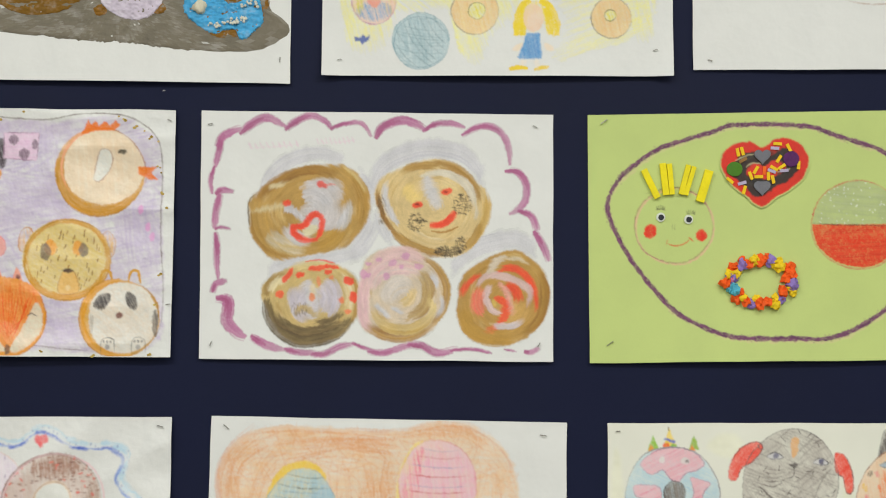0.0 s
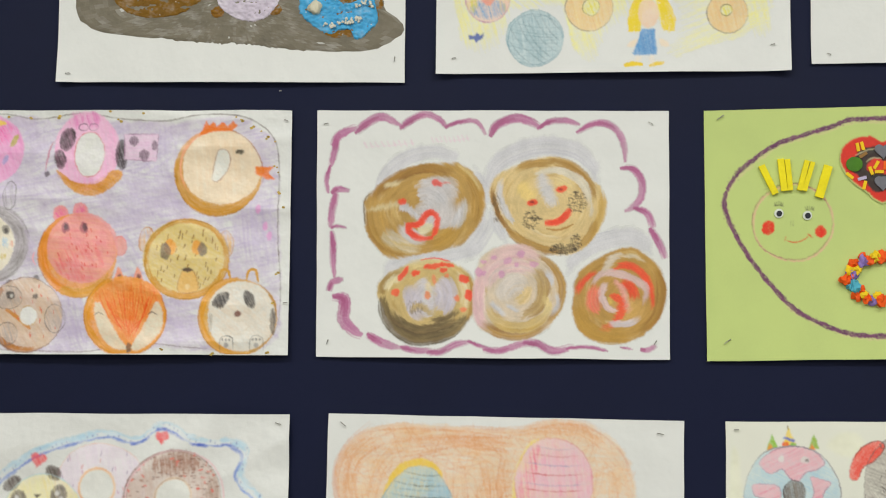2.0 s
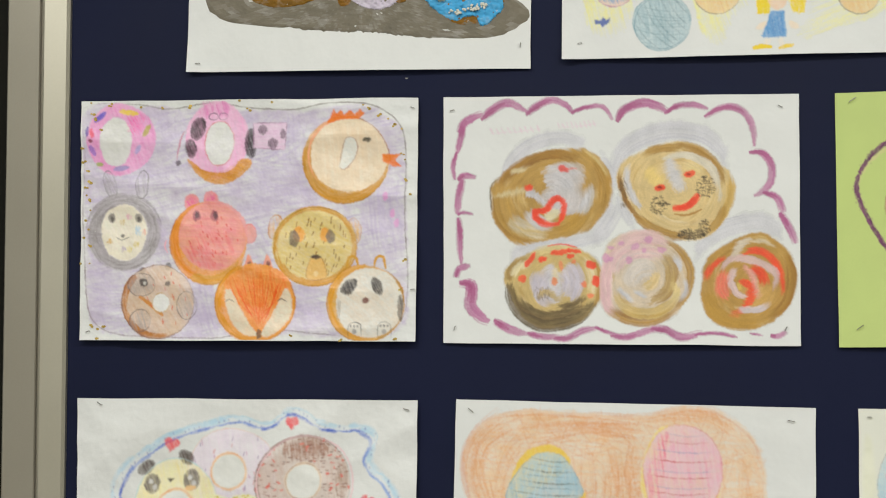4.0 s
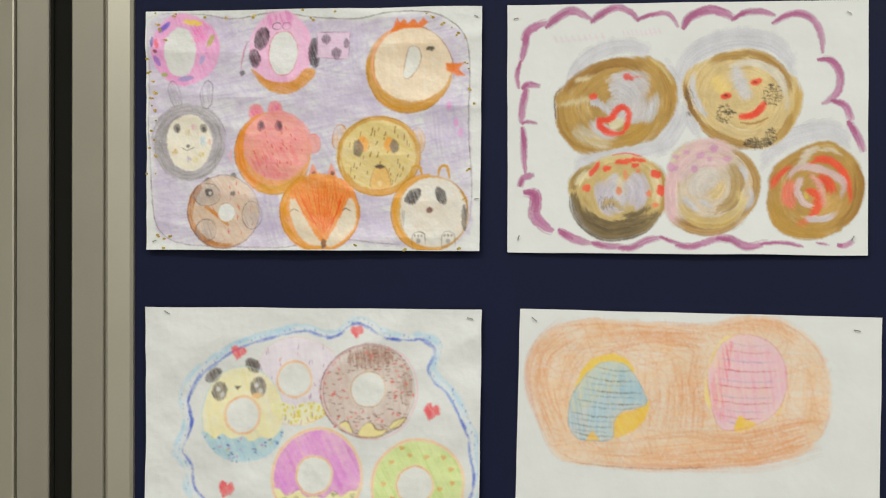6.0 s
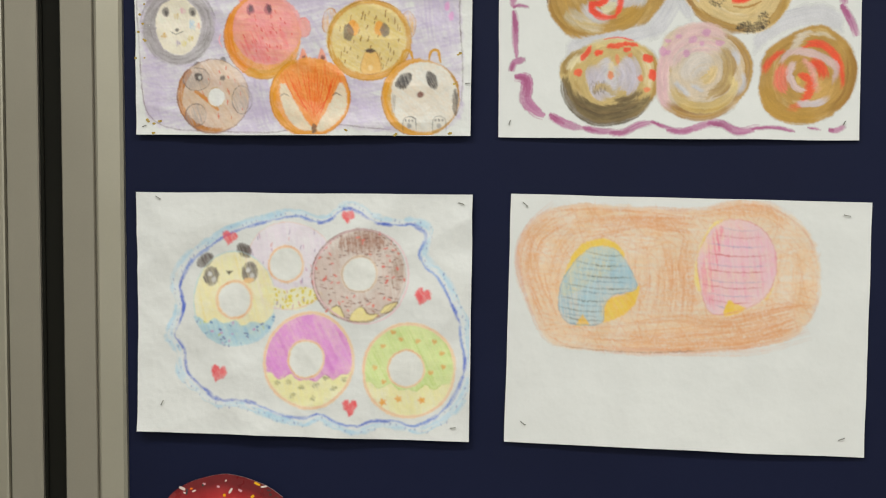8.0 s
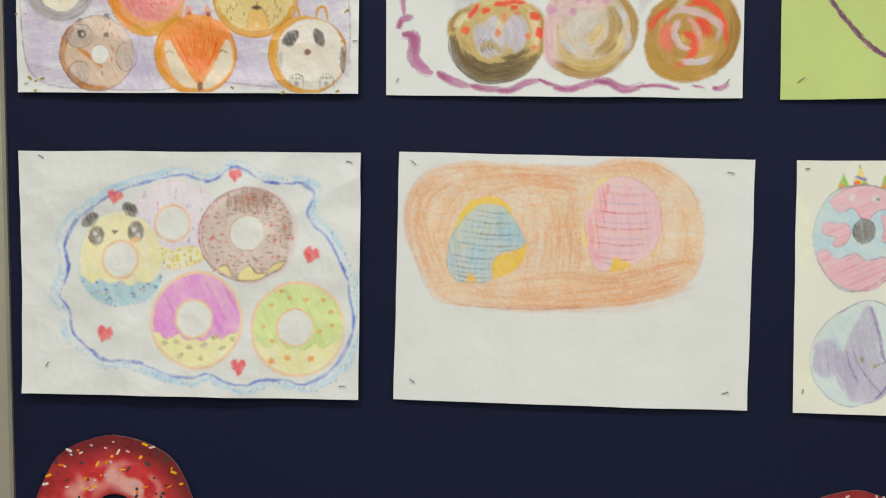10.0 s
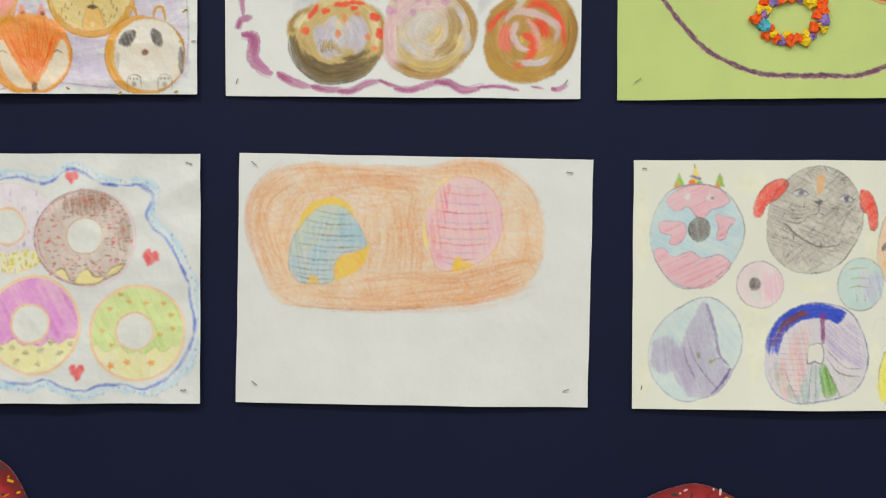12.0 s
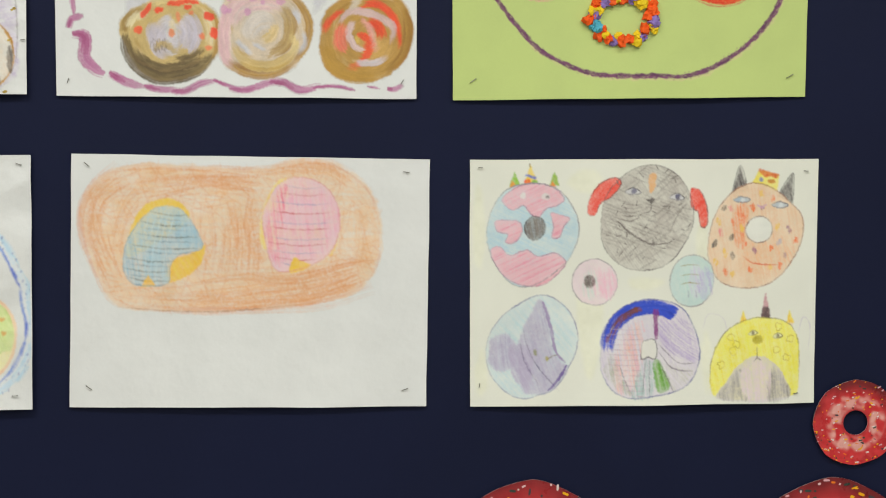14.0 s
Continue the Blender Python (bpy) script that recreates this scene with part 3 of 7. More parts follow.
# ---- the nine drawings and the three above them ----
collage = Sheet([(231, -293), (842, -298), (839, 140), (230, 143)], [(-0.601, 1.968), (-0.179, 1.968), (-0.180, 1.6686), (-0.6036, 1.6742)], "paste collage of doughnuts on a grey tray, white paper", sag=0.007, seed=3, curl=(0.006, 0))
girl = Sheet([(568, -305), (1194, -305), (1190, 136), (569, 134)], [(-0.1423, 1.975), (0.279, 1.974), (0.2759, 1.6769), (-0.1423, 1.6778)], "pencil drawing of a small doll among yellow doughnuts", sag=0.009, seed=4, curl=(0.008, 0.008))
blank = Sheet([(1226, -316), (1850, -316), (1848, 124), (1226, 124)], [(0.3005, 1.982), (0.7205, 1.981), (0.7195, 1.685), (0.3005, 1.6854)], "nearly blank white sheet with faint pencil line", sag=0.005, seed=5)
animals = Sheet([(42, 193), (640, 190), (637, 622), (36, 615)], [(-0.7382, 1.6411), (-0.3153, 1.6363), (-0.3181, 1.3436), (-0.7365, 1.3456)], "pencil drawing of animal doughnuts on pale violet ground", CRINKLED, sag=0.006, seed=6, crease=((0.0028, 1.8, 6.0, 8), (0.0020, 7.0, 2.4, 12)))
painted = Sheet([(684, 188), (1309, 186), (1309, 631), (681, 623)], [(-0.2854, 1.637), (0.1333, 1.6317), (0.1318, 1.3382), (-0.2852, 1.342)], "poster-paint picture of five doughnuts with pink scalloped border", sag=0.007, seed=7)
green = Sheet([(1039, 204), (1679, 193), (1672, 640), (1043, 643)], [(0.1742, 1.6314), (0.604, 1.638), (0.599, 1.341), (0.1747, 1.3367)], "pale green card collage with face, heart and bead ring", GREEN, sag=0.007, seed=8)
blue = Sheet([(101, 268), (702, 276), (700, 707), (105, 691)], [(-0.7376, 1.2748), (-0.3158, 1.2738), (-0.3196, 0.9762), (-0.7380, 0.9767)], "pencil drawing of five doughnuts inside a blue wavy border", CREASED, sag=0.008, seed=9, curl=(0.004, 0), crease=((0.0034, 1.2, 3.6, -28), (0.0016, 3.0, 5.0, 30)))
orange = Sheet([(769, 271), (1408, 286), (1391, 731), (761, 708)], [(-0.270, 1.275), (0.1479, 1.267), (0.143, 0.9718), (-0.2777, 0.9771)], "orange pencil drawing of a blue and a pink bun", sag=0.008, seed=10)
beasts = Sheet([(832, 282), (1448, 281), (1438, 712), (830, 718)], [(0.1953, 1.2666), (0.6182, 1.2664), (0.6171, 0.9693), (0.1958, 0.9707)], "pencil drawing of animal-faced doughnuts on cream paper", CREAM, sag=0.010, seed=11)


# ---- violet sheet with nine animal doughnuts ----
def draw_animals(s):
    LILAC, DEEP = C(203, 193, 210), C(186, 172, 200)
    OCHRE, GOLD, AMBER = C(202, 146, 40), C(222, 166, 50), C(242, 156, 36)
    GREY, DARK_LEAD, CREAM_ = C(156, 150, 150), C(70, 64, 66), C(236, 226, 206)
    g = Ink(s, "violet_ground", SHINY, "pale violet pencil ground")
    area = smooth([(52, 208), (160, 204), (300, 208), (430, 212), (540, 202), (590, 225), (616, 262), (620, 400), (622, 520), (612, 600), (500, 614), (380, 606), (250, 614), (100, 606), (58, 580), (48, 480), (46, 340)], True)
    g.fill(area, C(203, 192, 209), vary=0.32, ragged=3, feather=5)
    g.hatch(area, [C(194, 183, 204), C(186, 174, 199)], -12, 5.5, 4.0, long=90, pale=0.3, keep=0.7)
    g.hatch(area, [C(198, 187, 208), C(206, 197, 212)], 58, 9, 5.0, long=60, pale=0.3, keep=0.5)
    for box_, ang in (([(180, 215), (440, 220), (430, 300), (190, 320)], -38), ([(330, 290), (460, 300), (440, 400), (340, 380)], 8), ([(400, 225), (450, 225), (445, 300), (405, 300)], 88), ([(50, 490), (120, 490), (130, 600), (60, 590)], 4),
                      ([(540, 350), (615, 330), (618, 470), (545, 450)], 84), ([(410, 510), (490, 510), (480, 600), (420, 600)], 22), ([(230, 500), (290, 520), (290, 600), (240, 600)], 75), ([(60, 300), (230, 300), (220, 350), (70, 345)], -4)):
        g.hatch([Vector(p) for p in box_], [DEEP, LILAC, C(196, 184, 210)], ang, 3.2, 3.6, loose=9, pale=0.6, keep=0.8, bow=0.03)
    g.done()
    b = Ink(s, "border_line", SHINY, "thin grey-brown wavy border line")
    b.stroke([(46, 205), (75, 197), (150, 200), (205, 207), (280, 197), (340, 206), (420, 210), (480, 199), (545, 200), (585, 216), (612, 246), (619, 300), (617, 400), (623, 500), (620, 566), (600, 607)], 2.0, C(118, 102, 96))
    b.stroke([(600, 608), (540, 612), (460, 607), (400, 600), (340, 604), (290, 613), (200, 611), (110, 606), (70, 590), (52, 555), (46, 480), (43, 400), (47, 300), (45, 220)], 1.8, C(144, 126, 134))
    b.done()
    rng = random.Random(61)
    verts, faces = [], []
    for x, y in ((65, 216), (68, 226), (77, 243), (45, 277), (55, 318), (55, 336), (52, 347), (57, 371), (57, 387), (53, 421), (38, 480), (55, 480), (60, 592), (70, 596), (80, 592), (70, 612), (60, 196), (97, 198), (190, 206), (327, 194), (385, 197),
                 (545, 203), (556, 210), (575, 220), (612, 246), (615, 291), (617, 300), (627, 362), (615, 480), (612, 530), (600, 618), (505, 620), (420, 611), (340, 208), (92, 201), (48, 300), (50, 360), (48, 405), (56, 450), (44, 435), (150, 204), (240, 202), (588, 228), (600, 238), (618, 335)):
        for more in range(rng.randrange(1, 3)):
            px, py, pz = s.at(x + rng.uniform(-5, 5) * more, y + rng.uniform(-4, 4) * more, 0.0007)
            r, lean, tip = rng.uniform(0.0013, 0.0024), rng.uniform(-0.5, 0.5), rng.uniform(-0.7, 0.3)
            first = len(verts)
            for back in (0, 0.0003):
                for corner in range(7):
                    u, v = r * math.cos(corner * 0.8976), r * 0.75 * math.sin(corner * 0.8976)
                    verts.append((px + u, py + back + u * lean * 0.5 + v * tip * 0.5, pz + v))
            faces += [tuple(range(first, first + 7)), tuple(range(first + 13, first + 6, -1))] + [(first + c, first + 7 + c, first + 7 + (c + 1) % 7, first + (c + 1) % 7) for c in range(7)]
    tagged(mesh_object("sequins", verts, faces, GILT, s.ob, "loose gold sequins stuck along the border"), kind="stuff")
    gold = Ink(s, "pink_dabs", SHINY, "three small pink pencil dabs")
    for x, y in ((583, 365), (595, 395), (603, 412)):
        gold.fill(oval(x, y, 4.5, 8), C(222, 160, 206), feather=1.4, alpha=0.8)
    gold.done()

    def crust(ink, x, y, rx, ry, start, end, tint, inner=0.84, seed=0, count=60):
        ink.sweep(x, y, rx, ry, inner, 1.0, [tint, blend(tint, WHITE, 0.18), blend(tint, OCHRE, 0.5), blend(tint, (0.3, 0.14, 0.01), 0.25)], int(count * 1.5), start, end, 3.2, (15, 60), alpha=0.55)
        ink.stroke(oval(x, y, rx, ry, 0, 0.02, seed, 44, start, end), 1.7, blend(tint, (0.16, 0.07, 0.01), 0.45), end - start >= 360)

    k = Ink(s, "ring_figure", SHINY, "pink doughnut ring with coloured sprinkles")
    hole = oval(104, 265, 29, 44, 0, 0.03, 1)
    out = oval(113, 261, 63, 63, 0, 0.03, 2)
    k.fill(out, C(229, 168, 204), hole).hatch(out, [C(226, 140, 192), C(232, 170, 206), C(216, 130, 186)], 70, 3, 2.6, hole, pale=0.4)
    k.fill(hole, C(216, 215, 209))
    k.hatch(oval(140, 232, 17, 22), [C(230, 110, 170)], 60, 3, 2.6)
    for x, y, a, l, w, t in ((128, 213, 8, 36, 10, C(240, 205, 40)), (160, 245, 118, 26, 9, C(172, 168, 40)), (76, 220, -42, 28, 9, C(90, 94, 190)), (62, 281, 60, 22, 9, C(138, 110, 186)), (75, 306, 5, 13, 7, C(150, 176, 60)), (114, 313, -8, 28, 9, C(160, 156, 196)),
                             (61, 250, 75, 18, 8, C(226, 90, 110)), (53, 246, 90, 20, 6, C(110, 90, 160)), (145, 279, 118, 18, 8, C(176, 168, 208)), (59, 263, 20, 8, 6, C(140, 60, 80))):
        d = Vector((math.cos(radians(a)), math.sin(radians(a)))) * l / 2
        p = Vector((x, y))
        k.fill(oval(x, y, l / 2, w / 2, a, 0.03), t, feather=1.2, alpha=0.9)
    k.done()

    k = Ink(s, "ring_figure", SHINY, "pink and black cow doughnut with brown crust")
    out, hole = oval(287, 264, 55, 70, 0, 0.04, 3), oval(291, 270, 26, 40, 0, 0.03, 4)
    k.fill(out, C(234, 184, 210), hole).hatch(out, [C(232, 160, 204), C(238, 190, 214)], 84, 3, 2.4, hole)
    for x in (268, 296):
        k.hatch(oval(x, 209, 13, 16, 0), [C(222, 130, 188), C(214, 110, 176)], 80, 2.6, 2.4)
    k.fill(smooth([(233, 296), (243, 302), (262, 316), (290, 321), (312, 317), (332, 297), (349, 304), (335, 324), (312, 338), (290, 342), (264, 334), (246, 318)], True), C(212, 152, 36)).hatch(smooth([(233, 296), (262, 316), (290, 321), (332, 297), (349, 304), (312, 338), (290, 342), (246, 318)], True), [C(200, 136, 20), C(220, 160, 50), C(188, 124, 20)], 20, 3, 2.6)
    k.fill(hole, C(222, 221, 215)).stroke(hole, 1.6, C(214, 110, 120), True)
    for x, y, rx, ry, a in ((253, 243, 13, 21, 14), (240, 278, 10, 17, -6), (346, 270, 11, 27, 0)):
        k.hatch(oval(x, y, rx, ry, a), [C(58, 44, 50), C(84, 70, 74)], 70, 2.1, 2.4, pale=0.2)
    k.stroke([(238, 237), (225, 256), (218, 280), (214, 303)], 2.2, C(200, 150, 170)).stroke([(229, 246), (222, 262), (219, 284)], 2.2, C(190, 130, 150))
    k.dot(217, 304, 5, 5, C(120, 110, 120))
    flag = [Vector(p) for p in ((350, 234), (411, 233), (408, 281), (352, 279))]
    k.fill(flag, C(226, 200, 218)).hatch(flag, [C(226, 190, 214), C(214, 176, 206)], 2, 3, 2.4)
    for x, y, rx, ry in ((367, 246, 8, 9), (386, 271, 9, 10), (404, 253, 5, 9)):
        k.hatch(oval(x, y, rx, ry), [C(120, 100, 116)], 80, 2.6, 2.2)
    for p, q in zip(flag, flag[1:] + flag[:1]):
        k.stroke([p, q], 1.5, C(150, 110, 140))
    for q in (280, 297):
        k.stroke(oval(q, 222, 8, 6), 1.3, C(120, 80, 110), True)
    k.done()

    k = Ink(s, "chick_figure", SHINY, "cream chick doughnut with orange comb and beak")
    rim_, out = oval(514, 300, 74, 77, 0, 0.015, 5), oval(521, 291, 67, 66, 0, 0.015, 6)
    k.fill(rim_, C(212, 164, 74))
    crust(k, 514, 300, 74, 77, 20, 200, C(206, 154, 50), 0.8, count=110)
    k.sweep(516, 293, 70, 70, 0.93, 1.0, [C(238, 170, 140)], 14, 130, 250, 3, (30, 60))
    k.fill(out, C(234, 219, 198), vary=0.1).hatch(out, [C(232, 212, 188), C(236, 224, 206)], 84, 3.6, 3, pale=0.5)
    k.stroke(oval(517, 299, 73, 76, 0, 0.015, 5, 40, 250, 380), 1.5, C(176, 130, 84))
    eye = smooth([(503, 312), (507, 288), (513, 265), (521, 259), (531, 263), (535, 279), (528, 298), (516, 314), (508, 317)], True)
    k.fill(eye, C(220, 222, 218)).stroke(eye, 1.8, C(166, 120, 92), True).dot(552, 264, 7, 4.4, C(60, 60, 50))
    comb = [Vector(p) for p in ((482, 236), (494, 209), (499, 218), (506, 211), (512, 220), (522, 212), (530, 219), (540, 210), (547, 219), (537, 228), (505, 228))]
    beak = [Vector(p) for p in ((578, 290), (609, 289), (600, 300), (612, 313), (598, 312), (578, 303))]
    for p in (comb, beak):
        k.fill(p, C(248, 132, 24), feather=0.8).hatch(p, [C(246, 122, 16), C(248, 138, 36)], 15, 2.4, 2.4, pale=0.1)
    k.done()

    k = Ink(s, "rabbit_figure", SHINY, "grey rabbit doughnut with speckled cream face")
    for x, a in ((94, -14), (152, 5)):
        ear = oval(x, 342, 11, 25, a)
        k.hatch(ear, [GREY, C(170, 164, 168)], 80 + a, 3, 2.2, pale=0.5).stroke(ear, 1.6, C(140, 134, 140), True)
    out, face = oval(118, 426, 67, 66, 0, 0.03, 7), oval(118, 426, 42, 50, 0, 0.03, 8)
    k.fill(out, C(178, 172, 174), face, feather=6).sweep(118, 426, 67, 66, 0.68, 1.05, [C(150, 145, 144), C(166, 160, 160), C(138, 132, 132)], 120, 0, 360, 2.6, (20, 60), alpha=0.4)
    k.hatch(oval(68, 425, 16, 20), [GREY], 5, 3, 2.4, loose=5)
    k.fill(face, CREAM_).hatch(face, [C(236, 228, 208), C(240, 232, 216)], 60, 4, 3)
    for x in (95, 145):
        k.dot(x, 401, 7, 8.5, C(150, 144, 140)).dot(x + 1, 403, 3.2, 5, C(90, 84, 84))
    k.stroke([(103, 434), (113, 440), (129, 434)], 1.8, C(90, 84, 84)).dot(116, 432, 3.5, 3, C(90, 84, 84))
    for x, y, t in ((114, 408, C(206, 176, 90)), (127, 398, C(226, 170, 190)), (143, 420, C(160, 190, 214)), (145, 428, C(160, 190, 214)), (155, 427, C(226, 130, 110)), (92, 443, C(206, 166, 80)), (117, 456, C(176, 160, 190)), (128, 457, C(230, 212, 90)), (141, 447, C(206, 186, 110))):
        k.hatch(oval(x, y, 5, 6), [t], 85, 2.2, 2.2, pale=0.1)
    k.done()

    k = Ink(s, "pig_figure", SHINY, "pink pig doughnut with orange crust")
    for x, y in ((241, 374), (276, 369)):
        k.fill(oval(x, y, 14, 15), C(236, 150, 150)).hatch(oval(x, y, 10, 10), [C(224, 96, 160)], 60, 2.4, 2.4)
    k.fill(oval(345, 430, 12, 17), C(238, 168, 160)).stroke(oval(345, 430, 12, 17), 2, C(230, 120, 120), True)
    k.fill(oval(272, 446, 69, 73, 0, 0.02, 9), C(236, 160, 60))
    crust(k, 272, 446, 69, 73, 95, 250, C(240, 146, 30), 0.8, count=90)
    crust(k, 272, 446, 69, 73, 20, 120, C(216, 160, 50), 0.8, count=60)
    body = oval(280, 433, 61, 62, 0, 0.02, 10)
    k.fill(body, C(234, 166, 164), vary=0.15).hatch(body, [C(230, 146, 152), C(236, 170, 168), C(226, 134, 144)], 4, 3.4, 2.8, pale=0.4)
    k.hatch(oval(275, 458, 44, 34), [C(230, 124, 126), C(228, 112, 122)], 66, 5, 4, pale=0.4, keep=0.7, long=40)
    k.dashes(oval(275, 440, 50, 48), [C(212, 100, 96), C(222, 116, 110)], 30, (4, 8), 2.2, None, 70)
    for x in (250, 282):
        k.dot(x, 398, 7, 10, C(176, 112, 122)).dot(x + 1, 397, 4, 7, C(90, 66, 74))
    k.stroke([(196, 440), (193, 452), (198, 462)], 3, C(236, 180, 190))
    k.done()

    k = Ink(s, "dog_figure", SHINY, "tan dog doughnut with brown flecks")
    for x, y, a in ((391, 418, 12), (530, 426, -6)):
        k.hatch(oval(x, y, 12, 22, a), [C(222, 172, 100), C(228, 186, 120)], 85, 2.8, 2.6).stroke(oval(x, y, 12, 22, a), 1.6, C(196, 140, 70), True)
    out = oval(460, 452, 74, 70, 0, 0.02, 11)
    k.fill(out, C(222, 200, 138)).hatch(out, [C(216, 190, 118), C(224, 204, 144)], 30, 3.4, 3, pale=0.25)
    crust(k, 460, 452, 74, 70, 0, 360, C(206, 156, 50), 0.9, count=70)
    crust(k, 460, 452, 74, 70, 20, 150, C(210, 156, 44), 0.86, count=50)
    inner = oval(460, 450, 60, 56)
    k.dashes(inner, [C(150, 116, 60), C(170, 130, 70)], 46, (5, 12), 1.8, None, 105)
    k.dot(432, 431, 10, 14, C(228, 160, 70)).dot(424, 439, 8.5, 15, C(130, 118, 104)).dot(479, 433, 9, 13, C(228, 160, 70)).dot(488, 436, 8, 13, C(140, 128, 116))
    tongue = smooth([(454, 474), (472, 474), (480, 508), (446, 508)], True)
    k.fill(tongue, C(226, 182, 118)).stroke(tongue, 1.4, C(170, 120, 60), True).dot(462, 472, 9, 4, C(84, 70, 70)).dot(462, 501, 5, 5, C(232, 204, 160))
    k.done()

    k = Ink(s, "koala_figure", SHINY, "brown and grey patched doughnut")
    out, hole = oval(180, 549, 66, 64, 0, 0.02, 12), oval(186, 551, 16, 17, 0, 0.04, 13)
    k.dot(152, 494, 7, 6, C(110, 104, 104)).dot(199, 487, 6, 7, C(110, 104, 104))
    k.fill(out, C(212, 189, 166), hole, vary=0.12).hatch(out, [C(206, 176, 150), C(200, 166, 142), C(212, 190, 172)], 55, 3.2, 2.6, hole)
    crust(k, 180, 549, 66, 64, 60, 230, C(184, 128, 74), 0.86, count=60)
    for x, y, rx, ry in ((150, 519, 25, 20), (233, 556, 18, 24), (148, 582, 19, 20)):
        k.hatch(oval(x, y, rx, ry), [C(160, 154, 156), C(176, 168, 168)], 70, 2.6, 2.6, pale=0.2).stroke(oval(x, y, rx, ry), 1.4, C(120, 110, 110), True)
    k.dot(155, 515, 8, 7, C(70, 64, 66)).dot(157, 516, 3, 3, C(220, 216, 210)).dot(199, 517, 5, 4, C(100, 90, 86))
    k.brush([(146, 540), (165, 552), (190, 574)], 7, [C(196, 134, 60), C(206, 150, 84)])
    k.fill(hole, C(228, 227, 222)).stroke(hole, 2, C(196, 160, 100), True)
    k.dashes(oval(200, 545, 40, 50), [C(206, 110, 80)], 16, (4, 8), 1.6, hole, 80)
    k.stroke(out, 1.4, C(140, 104, 84), True)
    k.done()

    k = Ink(s, "fox_figure", SHINY, "orange fox doughnut with cream cheeks")
    for x in (345, 378):
        k.fill(smooth([(x - 9, 492), (x - 2, 466), (x + 8, 492)], True), C(240, 150, 120)).dot(x, 484, 3.5, 5, C(110, 70, 70))
    out = oval(355, 551, 71, 70, 0, 0.015, 14)
    k.fill(out, C(238, 160, 60))
    crust(k, 355, 551, 71, 70, 70, 250, C(224, 156, 36), 0.84, count=90)
    crust(k, 355, 551, 71, 70, -60, 80, C(240, 158, 50), 0.88, count=50)
    mask = smooth([(300, 522), (318, 498), (360, 486), (400, 496), (420, 522), (404, 546), (382, 582), (364, 608), (352, 598), (328, 558)], True)
    k.fill(mask, C(242, 158, 90), vary=0.12).hatch(mask, [C(242, 128, 50), C(244, 150, 80), C(236, 112, 36)], 80, 2.8, 2.0, pale=0.3, bow=0.02)
    for cheek in ([(304, 528), (312, 528), (330, 564), (348, 592), (360, 610), (335, 607), (313, 584), (303, 554)], [(410, 526), (420, 545), (418, 575), (400, 599), (376, 613), (367, 606), (381, 580), (398, 548)]):
        k.fill(smooth(cheek, True), C(222, 214, 196))
    for j in range(17):
        x = 308 + j * 6.2
        y = 500 + abs(j - 8) * 1.6 + k.rng.uniform(-8, 12)
        k.stroke([(x, y), (x + (362 - x) * 0.35, y + 40), (362 + (x - 362) * 0.12, 598 - k.rng.uniform(0, 30))], 2.3, k.rng.choice([C(238, 104, 22), C(228, 90, 20), C(240, 120, 40)]))
    k.dot(363, 607, 5, 8, C(110, 94, 86))
    for x in (310, 402):
        k.stroke([(x - 9, 551), (x, 545), (x + 9, 551)], 1.8, C(90, 70, 60))
    k.done()

    k = Ink(s, "panda_figure", SHINY, "white panda doughnut with golden crust")
    for x in (527, 575):
        k.stroke([(x - 11, 494), (x - 7, 474), (x + 5, 472), (x + 10, 494)], 5, C(206, 158, 62))
    k.fill(oval(551, 555, 67, 67, 0, 0.015, 15), C(218, 170, 70))
    crust(k, 550, 553, 68, 68, 60, 270, C(222, 162, 40), 0.86, count=90)
    crust(k, 550, 553, 68, 68, -70, 70, C(196, 156, 90), 0.9, count=40)
    body = oval(557, 553, 59, 62, 0, 0.02, 16)
    k.fill(body, C(224, 221, 214)).hatch(body, [C(214, 212, 206), C(226, 224, 218)], 40, 6, 3, keep=0.5)
    k.hatch(smooth([(506, 532), (512, 518), (520, 512), (533, 512), (534, 524), (527, 536), (516, 539)], True), [C(52, 44, 44), C(76, 68, 68)], 70, 2, 2.4, pale=0.1).hatch(oval(570, 524, 8.5, 17, -25), [C(60, 52, 52), C(90, 82, 82)], 60, 2, 2.2, pale=0.1)
    k.dot(550, 549, 6, 5.5, C(130, 84, 76))
    for x, w in ((531, 11), (583, 11)):
        k.stroke([(x - w, 617), (x - w + 1, 592), (x, 587), (x + w, 592), (x + w + 1, 614)], 1.6, C(96, 90, 90)).dot(x, 604, 4, 5, C(170, 166, 164))
        for d in (-6, 0, 6):
            k.dot(x + d, 594, 1.8, 2.2, C(110, 104, 104))
    k.hatch(oval(502, 565, 5, 20), [C(150, 140, 130)], 85, 2.6, 2).hatch(oval(611, 563, 5, 24), [C(110, 98, 90)], 85, 2.2, 2)
    k.done()
    for x, y, a in ((630, 208, -20), (632, 530, 5), (52, 600, 20)):
        s.staple(x, y, a, 6)


draw_animals(animals)
dry_out(animals)


